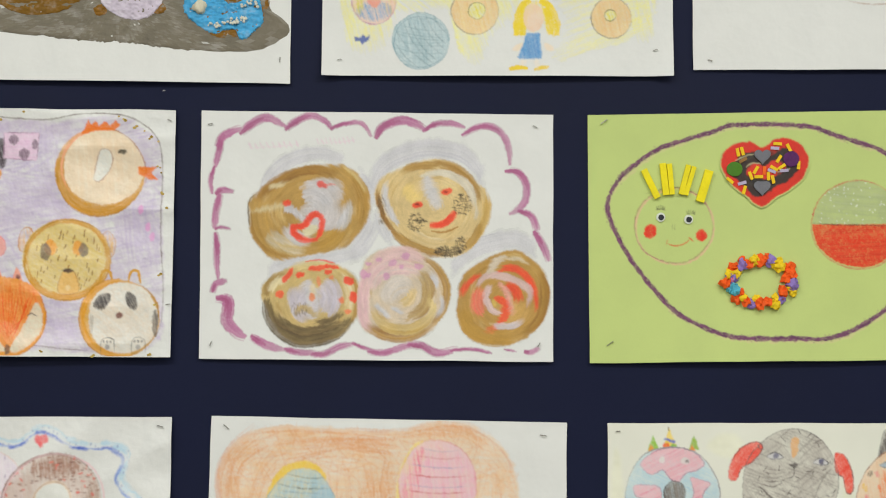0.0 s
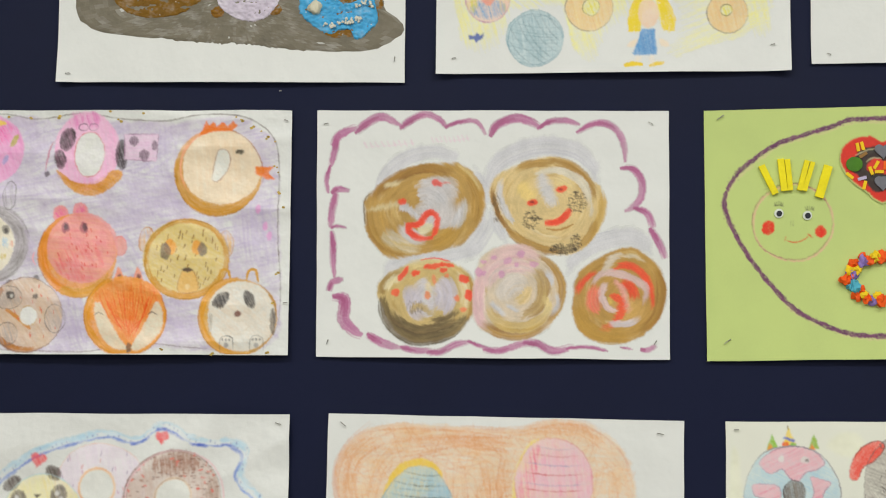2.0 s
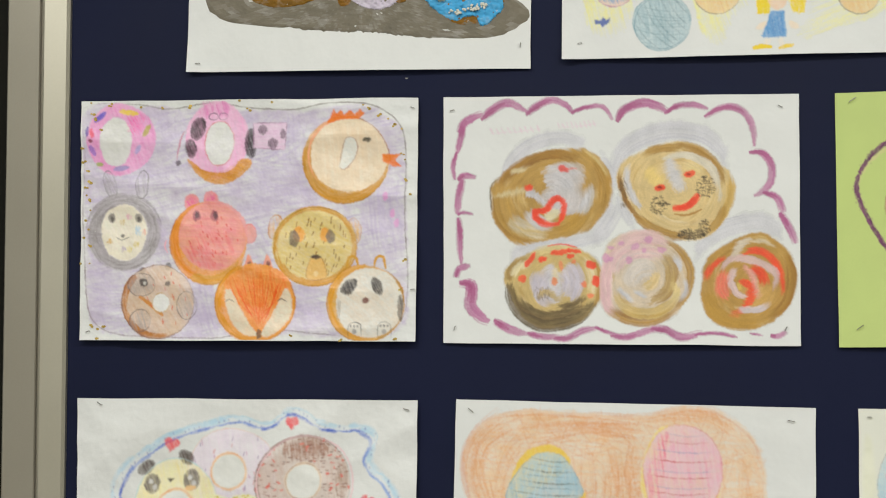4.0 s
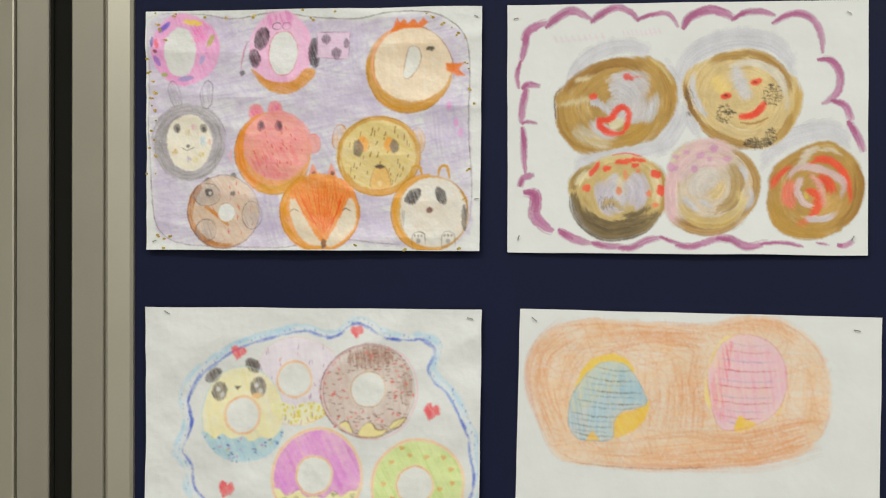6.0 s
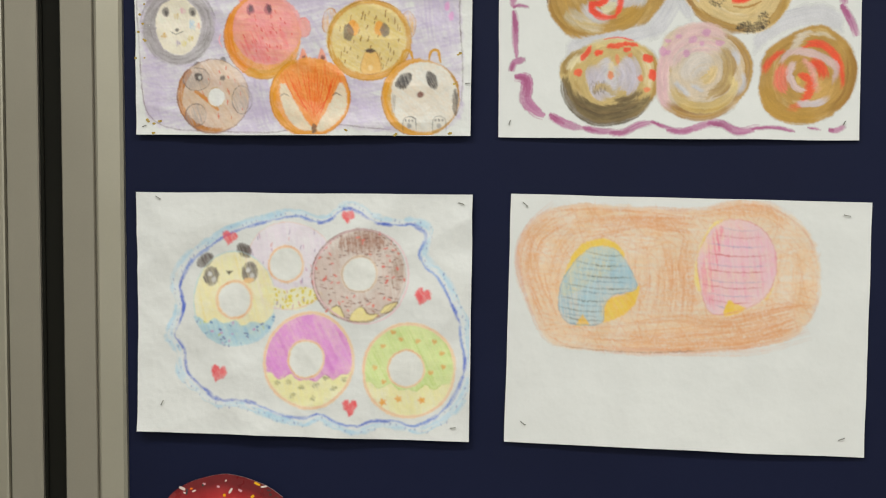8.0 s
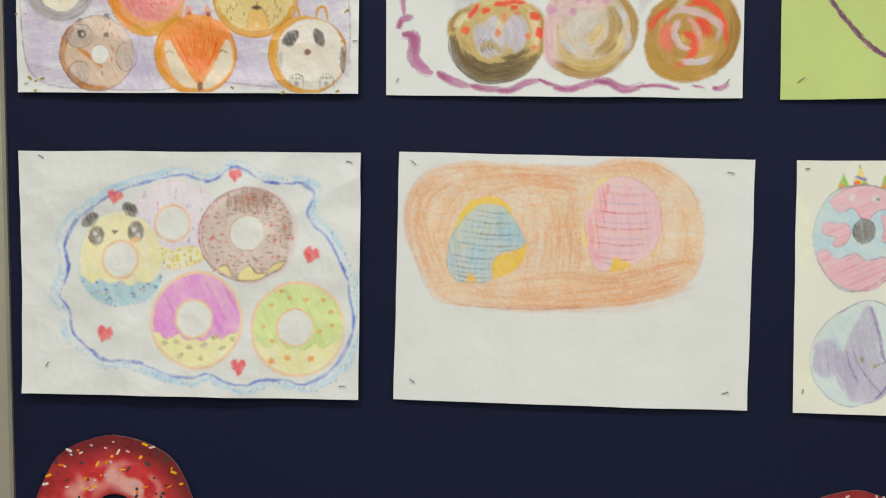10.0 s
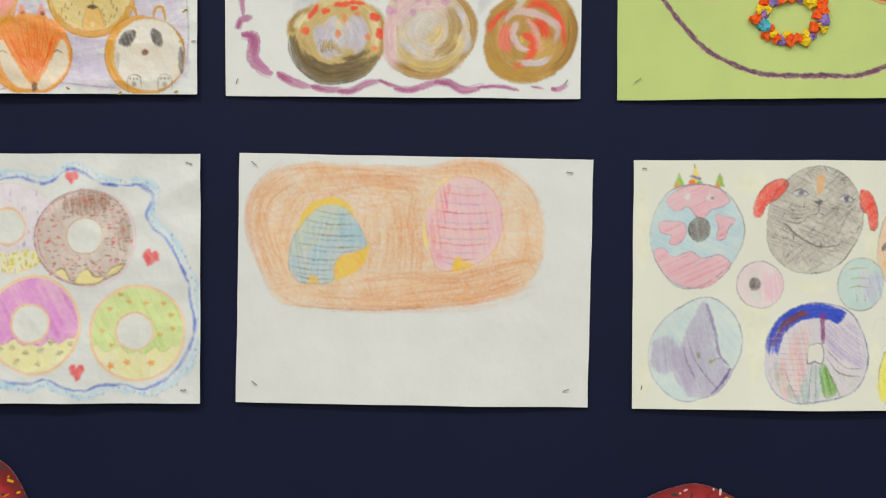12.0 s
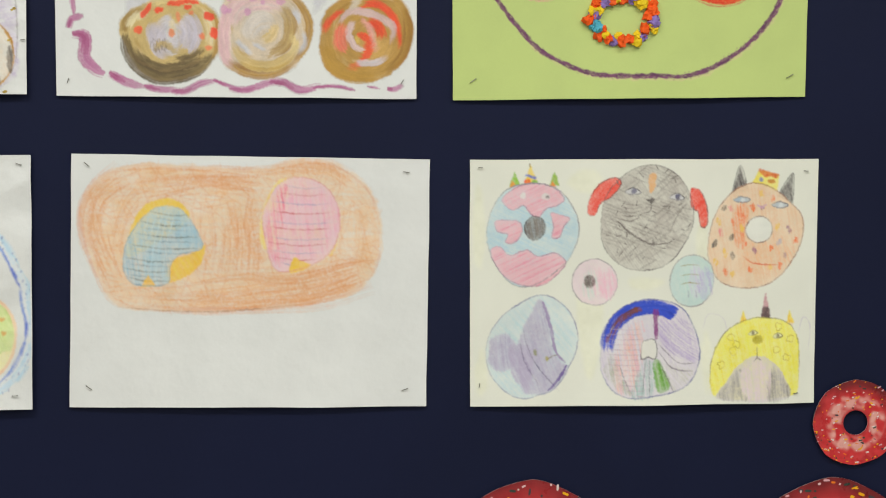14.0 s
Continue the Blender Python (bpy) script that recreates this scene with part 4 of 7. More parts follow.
# ---- poster-paint sheet ----
def draw_painted(s):
    PINKS = [C(178, 116, 152), C(186, 130, 162), C(172, 104, 144), C(196, 150, 176)]
    DARK_PINK = [C(160, 84, 126), C(168, 94, 136), C(176, 108, 146)]
    OCHRES = [C(180, 146, 74), C(166, 130, 58), C(192, 160, 98), C(156, 120, 52), C(176, 142, 72)]
    GREYS = [C(200, 199, 204), C(206, 204, 209), C(194, 192, 200), C(210, 208, 210)]
    TANS = [C(214, 190, 142), C(220, 200, 158), C(206, 178, 122), C(214, 194, 160)]
    REDS = [C(238, 76, 46), C(232, 86, 58), C(240, 92, 62)]
    LILAC = [C(200, 194, 208), C(206, 201, 212), C(192, 186, 202)]
    b = Ink(s, "scalloped_border", PAINT, "pink-purple brushed scallop border")
    for pts, w in (([(713, 252), (722, 234), (738, 225), (756, 218)], 15), ([(752, 228), (775, 209), (800, 199), (822, 208), (836, 216)], 15), ([(832, 221), (850, 206), (878, 194), (902, 202), (917, 219)], 13), ([(913, 217), (940, 207), (970, 207), (986, 230)], 8),
                   ([(994, 234), (1006, 213), (1038, 201), (1064, 206), (1082, 217)], 16), ([(1078, 219), (1100, 206), (1130, 205), (1152, 212)], 11), ([(1146, 226), (1170, 212), (1196, 209), (1218, 222), (1229, 246), (1232, 279)], 13),
                   ([(1223, 290), (1246, 291), (1261, 312), (1260, 340), (1247, 357), (1231, 367)], 14), ([(1246, 360), (1270, 370), (1281, 396)], 13), ([(1275, 396), (1290, 420), (1302, 451)], 13),
                   ([(720, 240), (714, 265), (709, 288)], 12), ([(708, 286), (701, 310), (704, 335)], 9), ([(710, 336), (722, 327), (742, 331)], 12), ([(718, 335), (710, 365), (708, 396)], 13), ([(708, 398), (716, 393), (736, 396)], 6), ([(708, 402), (712, 425), (712, 455), (714, 484)], 12),
                   ([(704, 508), (710, 492), (730, 487)], 12), ([(710, 518), (730, 520), (732, 541), (730, 558), (746, 575), (764, 586)], 22), ([(772, 584), (800, 600), (832, 608)], 14), ([(832, 607), (860, 613), (890, 614)], 11), ([(880, 617), (905, 615), (930, 603), (955, 598)], 12), ([(952, 597), (976, 606), (1000, 613)], 6),
                   ([(980, 612), (1010, 614), (1040, 605), (1066, 600)], 12), ([(1050, 600), (1075, 602), (1092, 612), (1110, 616), (1140, 608)], 14), ([(1125, 612), (1165, 608), (1200, 615)], 6), ([(1222, 608), (1245, 612)], 3), ([(1258, 612), (1272, 613), (1285, 605)], 9)):
        b.brush(pts, w, PINKS, dry=0.5)
        line = smooth(pts)
        b.brush(line[:max(3, len(line) * 5 // 9)], w * 0.6, DARK_PINK, dry=0.9, body=0.5)
    b.done()
    for x, y, l in ((768, 250, 92), (888, 241, 70)):
        bar = Ink(s, "writing_bar", PENCIL, "faint pink bar of unreadable writing")
        for j in range(9):
            bar.stroke([(x + l * j / 9, y - 7 - j * 0.5), (x + l * j / 9 + l / 14, y + 6 - j * 0.5)], 2.2, C(222, 200, 210), waver=1.5)
        bar.stroke([(x, y + 3), (x + l * 0.5, y), (x + l, y - 4)], 2.0, C(224, 206, 214), waver=2)
        bar.done()
    for pts, w in (([(792, 335), (812, 296), (850, 270), (895, 262), (935, 270)], 24), ([(985, 330), (1004, 284), (1050, 258), (1100, 250), (1150, 262), (1184, 300)], 34), ([(985, 380), (970, 410), (950, 435)], 44), ([(1000, 360), (1008, 390), (1022, 415)], 30),
                   ([(806, 470), (850, 454), (920, 446), (978, 432)], 22), ([(1130, 466), (1160, 434), (1200, 418), (1240, 412), (1278, 428)], 30), ([(965, 300), (985, 330), (990, 350)], 24)):
        h = Ink(s, "grey_wash", PAINT, "thin lilac-grey brushed wash")
        h.fill([p + v for p, v in zip(smooth(pts), [Vector((0, -w / 2))] * 99)] + [p + Vector((0, w / 2)) for p in smooth(pts)][::-1], GREYS[1], ragged=4, feather=7, alpha=0.75)
        h.brush(pts, w, GREYS + [C(214, 212, 215)], dry=0.6, body=0.3)
        h.done()

    def bun(label, outline, tint):
        """A blot of wet paint; strokes are drawn into it after."""
        k = Ink(s, "painted_doughnut", PAINT, label)
        q = smooth(outline, True)
        m = sum(q, Vector((0, 0))) / len(q)
        k.fill(q, tint, ragged=1.6, feather=2.2, alpha=0.97, vary=0.0)
        for turn_no in range(70):
            # the brush goes round and round
            i, n, share = k.rng.randrange(len(q)), k.rng.randrange(5, 13), k.rng.uniform(0.55, 0.97)
            k.put([m + (q[(i + a) % len(q)] - m) * (share + 0.01 * a * k.rng.uniform(-0.4, 0.4)) for a in range(n)], k.rng.uniform(2, 6), blend(tint, k.rng.choice(OCHRES + TANS), k.rng.uniform(0.2, 0.8)), k.rng.uniform(0.25, 0.7), 0.4, 0.3, True)
            if turn_no % 6 == 5:
                k.flush()
        return k, q, m

    def daubs(k, q, m, rows):
        for pts, w, colors, dry in rows:
            k.brush(pts, w, colors, dry=dry, body=0.6)
        k.smear(q, m, 6.5)

    BROWN = [C(150, 112, 46), C(162, 124, 54), C(140, 104, 44)]
    k, q, m = bun("ochre painted doughnut with red heart mouth", [(768, 365), (772, 342), (785, 330), (808, 312), (840, 295), (872, 285), (905, 281), (935, 281), (958, 294), (976, 316), (984, 345), (981, 375), (965, 400), (945, 425), (910, 436), (870, 442), (835, 450), (808, 448), (790, 432), (774, 402)], C(184, 150, 80))
    daubs(k, q, m, (([(782, 340), (830, 305), (880, 292), (925, 295)], 18, BROWN + OCHRES, 0.3), ([(776, 370), (778, 400), (800, 430), (840, 444)], 16, OCHRES, 0.3), ([(958, 305), (972, 340), (966, 385)], 20, OCHRES, 0.3), ([(940, 395), (915, 415), (890, 432)], 26, [C(178, 142, 66), C(190, 156, 84)], 0.4),
              ([(815, 350), (818, 375), (830, 385)], 26, TANS + OCHRES, 0.4), ([(800, 410), (830, 425), (865, 432)], 26, [C(206, 190, 154), C(196, 172, 120), C(206, 200, 190)], 0.4), ([(865, 340), (900, 330), (935, 335)], 50, GREYS, 0.4), ([(858, 372), (900, 375), (940, 370)], 46, GREYS, 0.4), ([(925, 395), (940, 380), (948, 345)], 20, GREYS + [C(196, 186, 160)], 0.4),
              ([(835, 395), (850, 410), (880, 418)], 24, GREYS, 0.4), ([(770, 366), (800, 360), (845, 353)], 7, [C(214, 204, 178), C(206, 190, 150)], 0.4), ([(806, 321), (820, 318), (834, 314)], 8, [C(208, 194, 160)], 0.4), ([(830, 360), (850, 365), (862, 380)], 14, GREYS, 0.5), ([(938, 286), (960, 302), (978, 330)], 5, [C(222, 206, 160), C(200, 170, 104)], 0.5)))
    k.stroke([(769, 390), (767, 362), (772, 342), (783, 334)], 2.6, C(112, 86, 40))
    k.dot(835, 351, 8.5, 6, REDS[0], -15).dot(899, 317, 11, 6, C(214, 84, 70), 18).stroke([(908, 317), (922, 315)], 1.8, REDS[1])
    k.fill(heart(874, 398, 30, 32, 20), C(216, 208, 178))
    k.brush([(890, 416), (868, 416), (850, 406), (846, 394), (866, 391), (876, 376), (888, 370), (898, 380), (896, 398), (888, 414)], 12, REDS, dry=0.03, body=0.9)
    k.smear(q, m, 2.5, 1.2)
    k.done()

    k, q, m = bun("tan painted doughnut with red smile", [(993, 325), (1004, 304), (1040, 284), (1070, 274), (1100, 268), (1132, 275), (1160, 298), (1185, 320), (1197, 345), (1195, 370), (1185, 400), (1172, 420), (1155, 435), (1130, 444), (1100, 443), (1070, 435), (1040, 422), (1020, 400), (1003, 375), (994, 350)], C(214, 190, 142))
    daubs(k, q, m, (([(1040, 290), (1070, 281), (1105, 279)], 14, OCHRES, 0.4), ([(1100, 274), (1135, 284), (1162, 306), (1180, 340)], 16, BROWN + OCHRES, 0.4), ([(1190, 335), (1190, 370), (1172, 408)], 16, [C(196, 162, 96), C(206, 178, 118)], 0.4), ([(997, 322), (1000, 352), (1014, 384), (1034, 408)], 8, BROWN, 0.3),
              ([(1022, 400), (1050, 422), (1085, 436), (1118, 438)], 15, BROWN + OCHRES, 0.3), ([(1180, 385), (1168, 412), (1150, 430)], 14, OCHRES, 0.4), ([(1012, 312), (1010, 342), (1022, 372), (1034, 388)], 13, GREYS, 0.3), ([(1074, 300), (1110, 293), (1145, 306), (1166, 332), (1172, 372)], 15, [C(214, 206, 190), C(218, 212, 200)], 0.4), ([(1082, 300), (1094, 330), (1106, 358)], 24, GREYS, 0.4),
              ([(1045, 318), (1058, 336), (1072, 346)], 22, [C(232, 204, 136), C(226, 200, 146), C(236, 208, 130)], 0.5), ([(1112, 318), (1126, 312), (1140, 322)], 16, [C(226, 204, 150), C(222, 202, 160)], 0.5), ([(1060, 400), (1085, 415), (1120, 418)], 20, TANS + [C(224, 208, 174)], 0.5), ([(1150, 390), (1160, 370), (1164, 345)], 16, TANS, 0.5)))
    k.stroke([(1092, 398), (1115, 400), (1140, 390)], 4, C(176, 136, 70))
    k.dot(1068, 351, 10, 6, REDS[0], -12).dot(1120, 327, 11, 6, REDS[0], -12).dot(1068, 350, 4, 2.2, C(140, 40, 26)).dot(1119, 327, 4, 2, C(160, 50, 34))
    k.brush([(1090, 388), (1112, 386), (1126, 376), (1136, 362)], 13, REDS, dry=0.05, body=0.9)
    for x, y, rx, ry, n in ((1066, 384, 15, 19, 60), (1148, 350, 16, 20, 66), (1122, 434, 24, 9, 120), (1145, 422, 10, 14, 50)):
        k.dashes(oval(x, y, rx, ry), [C(70, 60, 46), C(96, 82, 62), C(124, 106, 80)], int(n * 1.2), (2, 7), 1.6, None, 10, 0.65)
        k.dashes(oval(x, y, rx, ry), [C(60, 52, 42), C(90, 78, 58)], n // 3, (3, 9), 1.4, None, 88, 0.6)
    k.stroke([(1058, 380), (1074, 379), (1086, 381)], 3, C(56, 46, 36))
    k.dashes(oval(1005, 365, 9, 30), [C(120, 94, 56), C(96, 76, 50)], 30, (6, 14), 1.8, None, 70, 0.5)
    k.done()

    UMBER = [C(104, 88, 56), C(116, 97, 62), C(94, 80, 52), C(126, 106, 70)]
    k, q, m = bun("dark brown painted doughnut with red dabs", [(791, 508), (800, 486), (820, 472), (850, 462), (885, 453), (920, 456), (945, 468), (962, 485), (969, 510), (968, 535), (958, 556), (945, 573), (925, 588), (900, 596), (870, 600), (850, 597), (830, 585), (812, 560), (798, 532)], C(200, 176, 124))
    daubs(k, q, m, (([(798, 512), (808, 490), (832, 474)], 14, [C(146, 120, 66), C(160, 134, 80)], 0.4), ([(804, 506), (818, 490), (840, 482)], 14, [C(228, 218, 188), C(220, 206, 166)], 0.5), ([(840, 465), (880, 458), (930, 464)], 14, [C(222, 206, 160), C(214, 194, 144)], 0.4), ([(956, 482), (962, 510), (960, 540), (950, 560)], 14, OCHRES, 0.4), ([(935, 478), (948, 505), (946, 540)], 18, [C(226, 214, 188), C(214, 190, 140)], 0.4),
              ([(850, 500), (858, 530), (868, 560)], 34, LILAC, 0.4), ([(905, 488), (915, 515), (905, 545)], 40, LILAC, 0.4), ([(870, 485), (880, 510), (882, 555)], 26, LILAC + GREYS, 0.5), ([(852, 548), (862, 532), (878, 540), (890, 552)], 11, [C(176, 150, 98), C(190, 170, 124)], 0.5), ([(884, 490), (882, 520)], 10, [C(214, 200, 170)], 0.6),
              ([(800, 520), (806, 550), (826, 576), (856, 592), (895, 590), (928, 576), (950, 552)], 24, UMBER, 0.12), ([(812, 548), (832, 566), (862, 578), (900, 574), (930, 560)], 20, UMBER + [C(150, 126, 86)], 0.3), ([(885, 562), (910, 556), (936, 545)], 9, UMBER, 0.5)))
    for x, y, rx, ry, a, pale_ in ((838, 478, 15, 6, -52, 0), (860, 477, 8, 5, -20, 0), (890, 464, 18, 5, -6, 0), (915, 462, 14, 4, 10, 0), (910, 472, 7, 4.5, 0, 0), (946, 487, 11, 7.5, 28, 0), (955, 515, 7.5, 10.5, 0, 0), (825, 510, 8, 7, 10, 0.1), (934, 522, 4.5, 6, 0, 0.35), (945, 542, 7, 4.5, 0, 0.35), (893, 488, 4, 9, 0, 0.5), (881, 516, 5, 8, 0, 0.45), (915, 480, 5, 4, 0, 0.4)):
        k.fill(oval(x, y, rx, ry, a, 0.16, x), blend(REDS[0], TANS[0], pale_), ragged=1.2, feather=1.2)
    k.stroke([(868, 454), (895, 450), (922, 456)], 2.4, REDS[1])
    k.dashes(oval(858, 536, 16, 12), [C(110, 92, 60)], 26, (4, 9), 1.4, None, 86, 0.55)
    k.dashes(oval(905, 566, 36, 14), [C(150, 128, 90), C(180, 160, 120)], 26, (6, 16), 1.4, None, 172, 0.4)
    k.done()

    ROSE = [C(222, 188, 190), C(218, 180, 186), C(226, 200, 196), C(214, 172, 184)]
    k, q, m = bun("pink and ochre painted doughnut", [(967, 500), (968, 470), (976, 450), (992, 437), (1020, 428), (1050, 432), (1080, 440), (1102, 456), (1120, 480), (1127, 506), (1120, 536), (1105, 560), (1086, 580), (1060, 592), (1030, 593), (1000, 585), (976, 576), (967, 560), (965, 530)], C(208, 192, 172))
    daubs(k, q, m, (([(1080, 446), (1104, 464), (1120, 496), (1114, 535), (1092, 568)], 14, OCHRES, 0.3), ([(980, 566), (1010, 582), (1050, 586), (1088, 570)], 20, BROWN + OCHRES, 0.25), ([(1000, 560), (1030, 572), (1065, 570), (1092, 550)], 20, [C(196, 168, 104), C(184, 152, 84), C(210, 188, 134)], 0.4), ([(1076, 470), (1088, 500), (1078, 535), (1052, 552)], 22, [C(164, 132, 68), C(176, 148, 92), C(190, 166, 118)], 0.4),
              ([(978, 572), (972, 540), (974, 500), (984, 462)], 22, ROSE, 0.3), ([(985, 470), (1010, 444), (1045, 438), (1080, 450)], 26, ROSE, 0.4), ([(990, 500), (1000, 475), (1040, 465), (1070, 470)], 30, ROSE + [C(214, 204, 200)], 0.4), ([(1010, 520), (1030, 495), (1058, 490)], 36, [C(208, 202, 200), C(214, 206, 200), C(210, 196, 180)], 0.4), ([(1040, 530), (1055, 520), (1062, 500)], 18, TANS, 0.5),
              ([(992, 540), (1000, 556), (1020, 560)], 14, [C(190, 160, 100), C(206, 186, 144)], 0.4), ([(996, 528), (1008, 540), (1018, 552)], 8, GREYS, 0.3), ([(1022, 534), (1032, 538), (1042, 546)], 8, GREYS, 0.3), ([(1092, 474), (1100, 484), (1104, 498)], 10, GREYS, 0.4), ([(1110, 516), (1112, 530), (1104, 548)], 9, GREYS, 0.4), ([(1088, 520), (1096, 535), (1086, 556)], 12, [C(216, 196, 146)], 0.5)))
    for x, y, rx, ry, a in ((981, 457, 6, 4, 0), (1000, 449, 6, 3.5, 0), (1024, 455, 8, 5, -30), (1047, 443, 8, 6, 0), (1071, 461, 9, 5, 10), (982, 477, 5, 4, 0), (1014, 479, 6, 7, 0), (1040, 462, 4, 4, 0), (972, 474, 7, 8, 0)):
        k.fill(oval(x, y, rx, ry, a, 0.15, x), C(206, 152, 186), ragged=1.2, feather=1.6, alpha=0.75)
    k.done()

    BLUSH = [C(214, 190, 188), C(220, 198, 194), C(208, 182, 182)]
    k, q, m = bun("ochre painted doughnut with red spiral", [(1138, 530), (1143, 496), (1155, 470), (1172, 457), (1196, 443), (1225, 432), (1250, 432), (1270, 445), (1290, 465), (1300, 490), (1303, 516), (1297, 545), (1281, 570), (1260, 588), (1230, 600), (1200, 600), (1170, 595), (1150, 580), (1140, 556)], C(182, 146, 72))
    daubs(k, q, m, (([(1150, 540), (1160, 572), (1195, 590), (1235, 588)], 26, [C(180, 144, 66), C(190, 154, 78)], 0.3), ([(1286, 470), (1296, 510), (1284, 555), (1255, 582)], 16, BROWN + OCHRES, 0.3), ([(1215, 520), (1240, 545), (1262, 530)], 40, [C(196, 160, 96), C(206, 170, 116)], 0.4), ([(1180, 500), (1175, 530), (1185, 545)], 26, [C(228, 128, 110), C(222, 142, 124), C(230, 112, 94)], 0.35),
              ([(1144, 512), (1156, 492), (1176, 476)], 11, REDS, 0.3), ([(1208, 472), (1232, 462), (1258, 474), (1275, 500), (1281, 536)], 13, REDS, 0.35), ([(1226, 492), (1242, 503), (1249, 522)], 17, REDS, 0.3), ([(1176, 494), (1190, 478), (1222, 479), (1250, 489), (1268, 506), (1262, 528)], 13, BLUSH, 0.25), ([(1194, 474), (1208, 452), (1226, 442)], 13, [C(208, 196, 178), C(214, 204, 190)], 0.4), ([(1226, 446), (1248, 446), (1266, 456)], 7, [C(214, 198, 160), C(206, 190, 170)], 0.5),
              ([(1196, 494), (1190, 518), (1200, 538), (1216, 543)], 12, BLUSH, 0.25), ([(1212, 490), (1228, 508), (1234, 536), (1240, 546)], 11, [C(216, 176, 168), C(222, 160, 150)], 0.3), ([(1205, 516), (1222, 524), (1224, 545), (1212, 562)], 14, REDS, 0.2), ([(1212, 562), (1200, 572), (1188, 579)], 7, REDS, 0.5), ([(1204, 566), (1232, 567), (1254, 560)], 11, GREYS + BLUSH, 0.3), ([(1204, 520), (1206, 532)], 8, [C(214, 186, 110)], 0.4)))
    k.done()
    for x, y, a in ((700, 212, 10), (1277, 208, -30), (702, 597, 70), (1284, 600, 60)):
        s.staple(x, y, a, 7)


draw_painted(painted)
dry_out(painted, 0.6)


# ---- pale green card collage ----
def lump(centre, radius, seed, flat=0.8, rough=0.35, detail=2):
    """A crumpled little ball."""
    bm = bmesh.new()
    bmesh.ops.create_icosphere(bm, subdivisions=detail, radius=1)
    for v in bm.verts:
        q = 1 + rough * noise.noise(v.co * 1.6 + Vector((seed * 5.1, seed, 0))) + rough * 0.5 * noise.noise(v.co * 4 + Vector((0, seed * 3.3, 0)))
        v.co = Vector((v.co.x * q, v.co.y * q * flat, v.co.z * q)) * radius + Vector(centre)
    return bm


def solid(sheet, name, outline, thick, mat, tint_, label="", lift=0.0003, tilt=0.0, parent=None):
    """A flat cut-out with real thickness, lying on a sheet. outline: closed points in the drawing's units."""
    bm = bmesh.new()
    base = [sheet.at(p.x, p.y, lift) for p in outline]
    low = [bm.verts.new(p) for p in base]
    high = [bm.verts.new((x, y - thick - tilt * k / len(base), z)) for k, (x, y, z) in enumerate(base)]
    n = len(low)
    for k in range(n):
        bm.faces.new((low[k], low[(k + 1) % n], high[(k + 1) % n], high[k]))
    top = bm.faces.new(high)
    bm.faces.new(low[::-1])
    bmesh.ops.triangulate(bm, faces=bm.faces[:])
    ob = part(name, bm, mat, parent or sheet.ob, label)
    layer = ob.data.color_attributes.new("pigment", "FLOAT_COLOR", "CORNER")
    layer.data.foreach_set("color", [*tint_, 1.0] * len(ob.data.loops))
    return ob


def slab(x, y, l, w, a):
    """Corner points of a bar of length l and width w at angle a."""
    d, e = Vector((math.cos(radians(a)), math.sin(radians(a)))) * l / 2, Vector((-math.sin(radians(a)), math.cos(radians(a)))) * w / 2
    p = Vector((x, y))
    return [p - d - e, p + d - e, p + d + e, p - d + e]


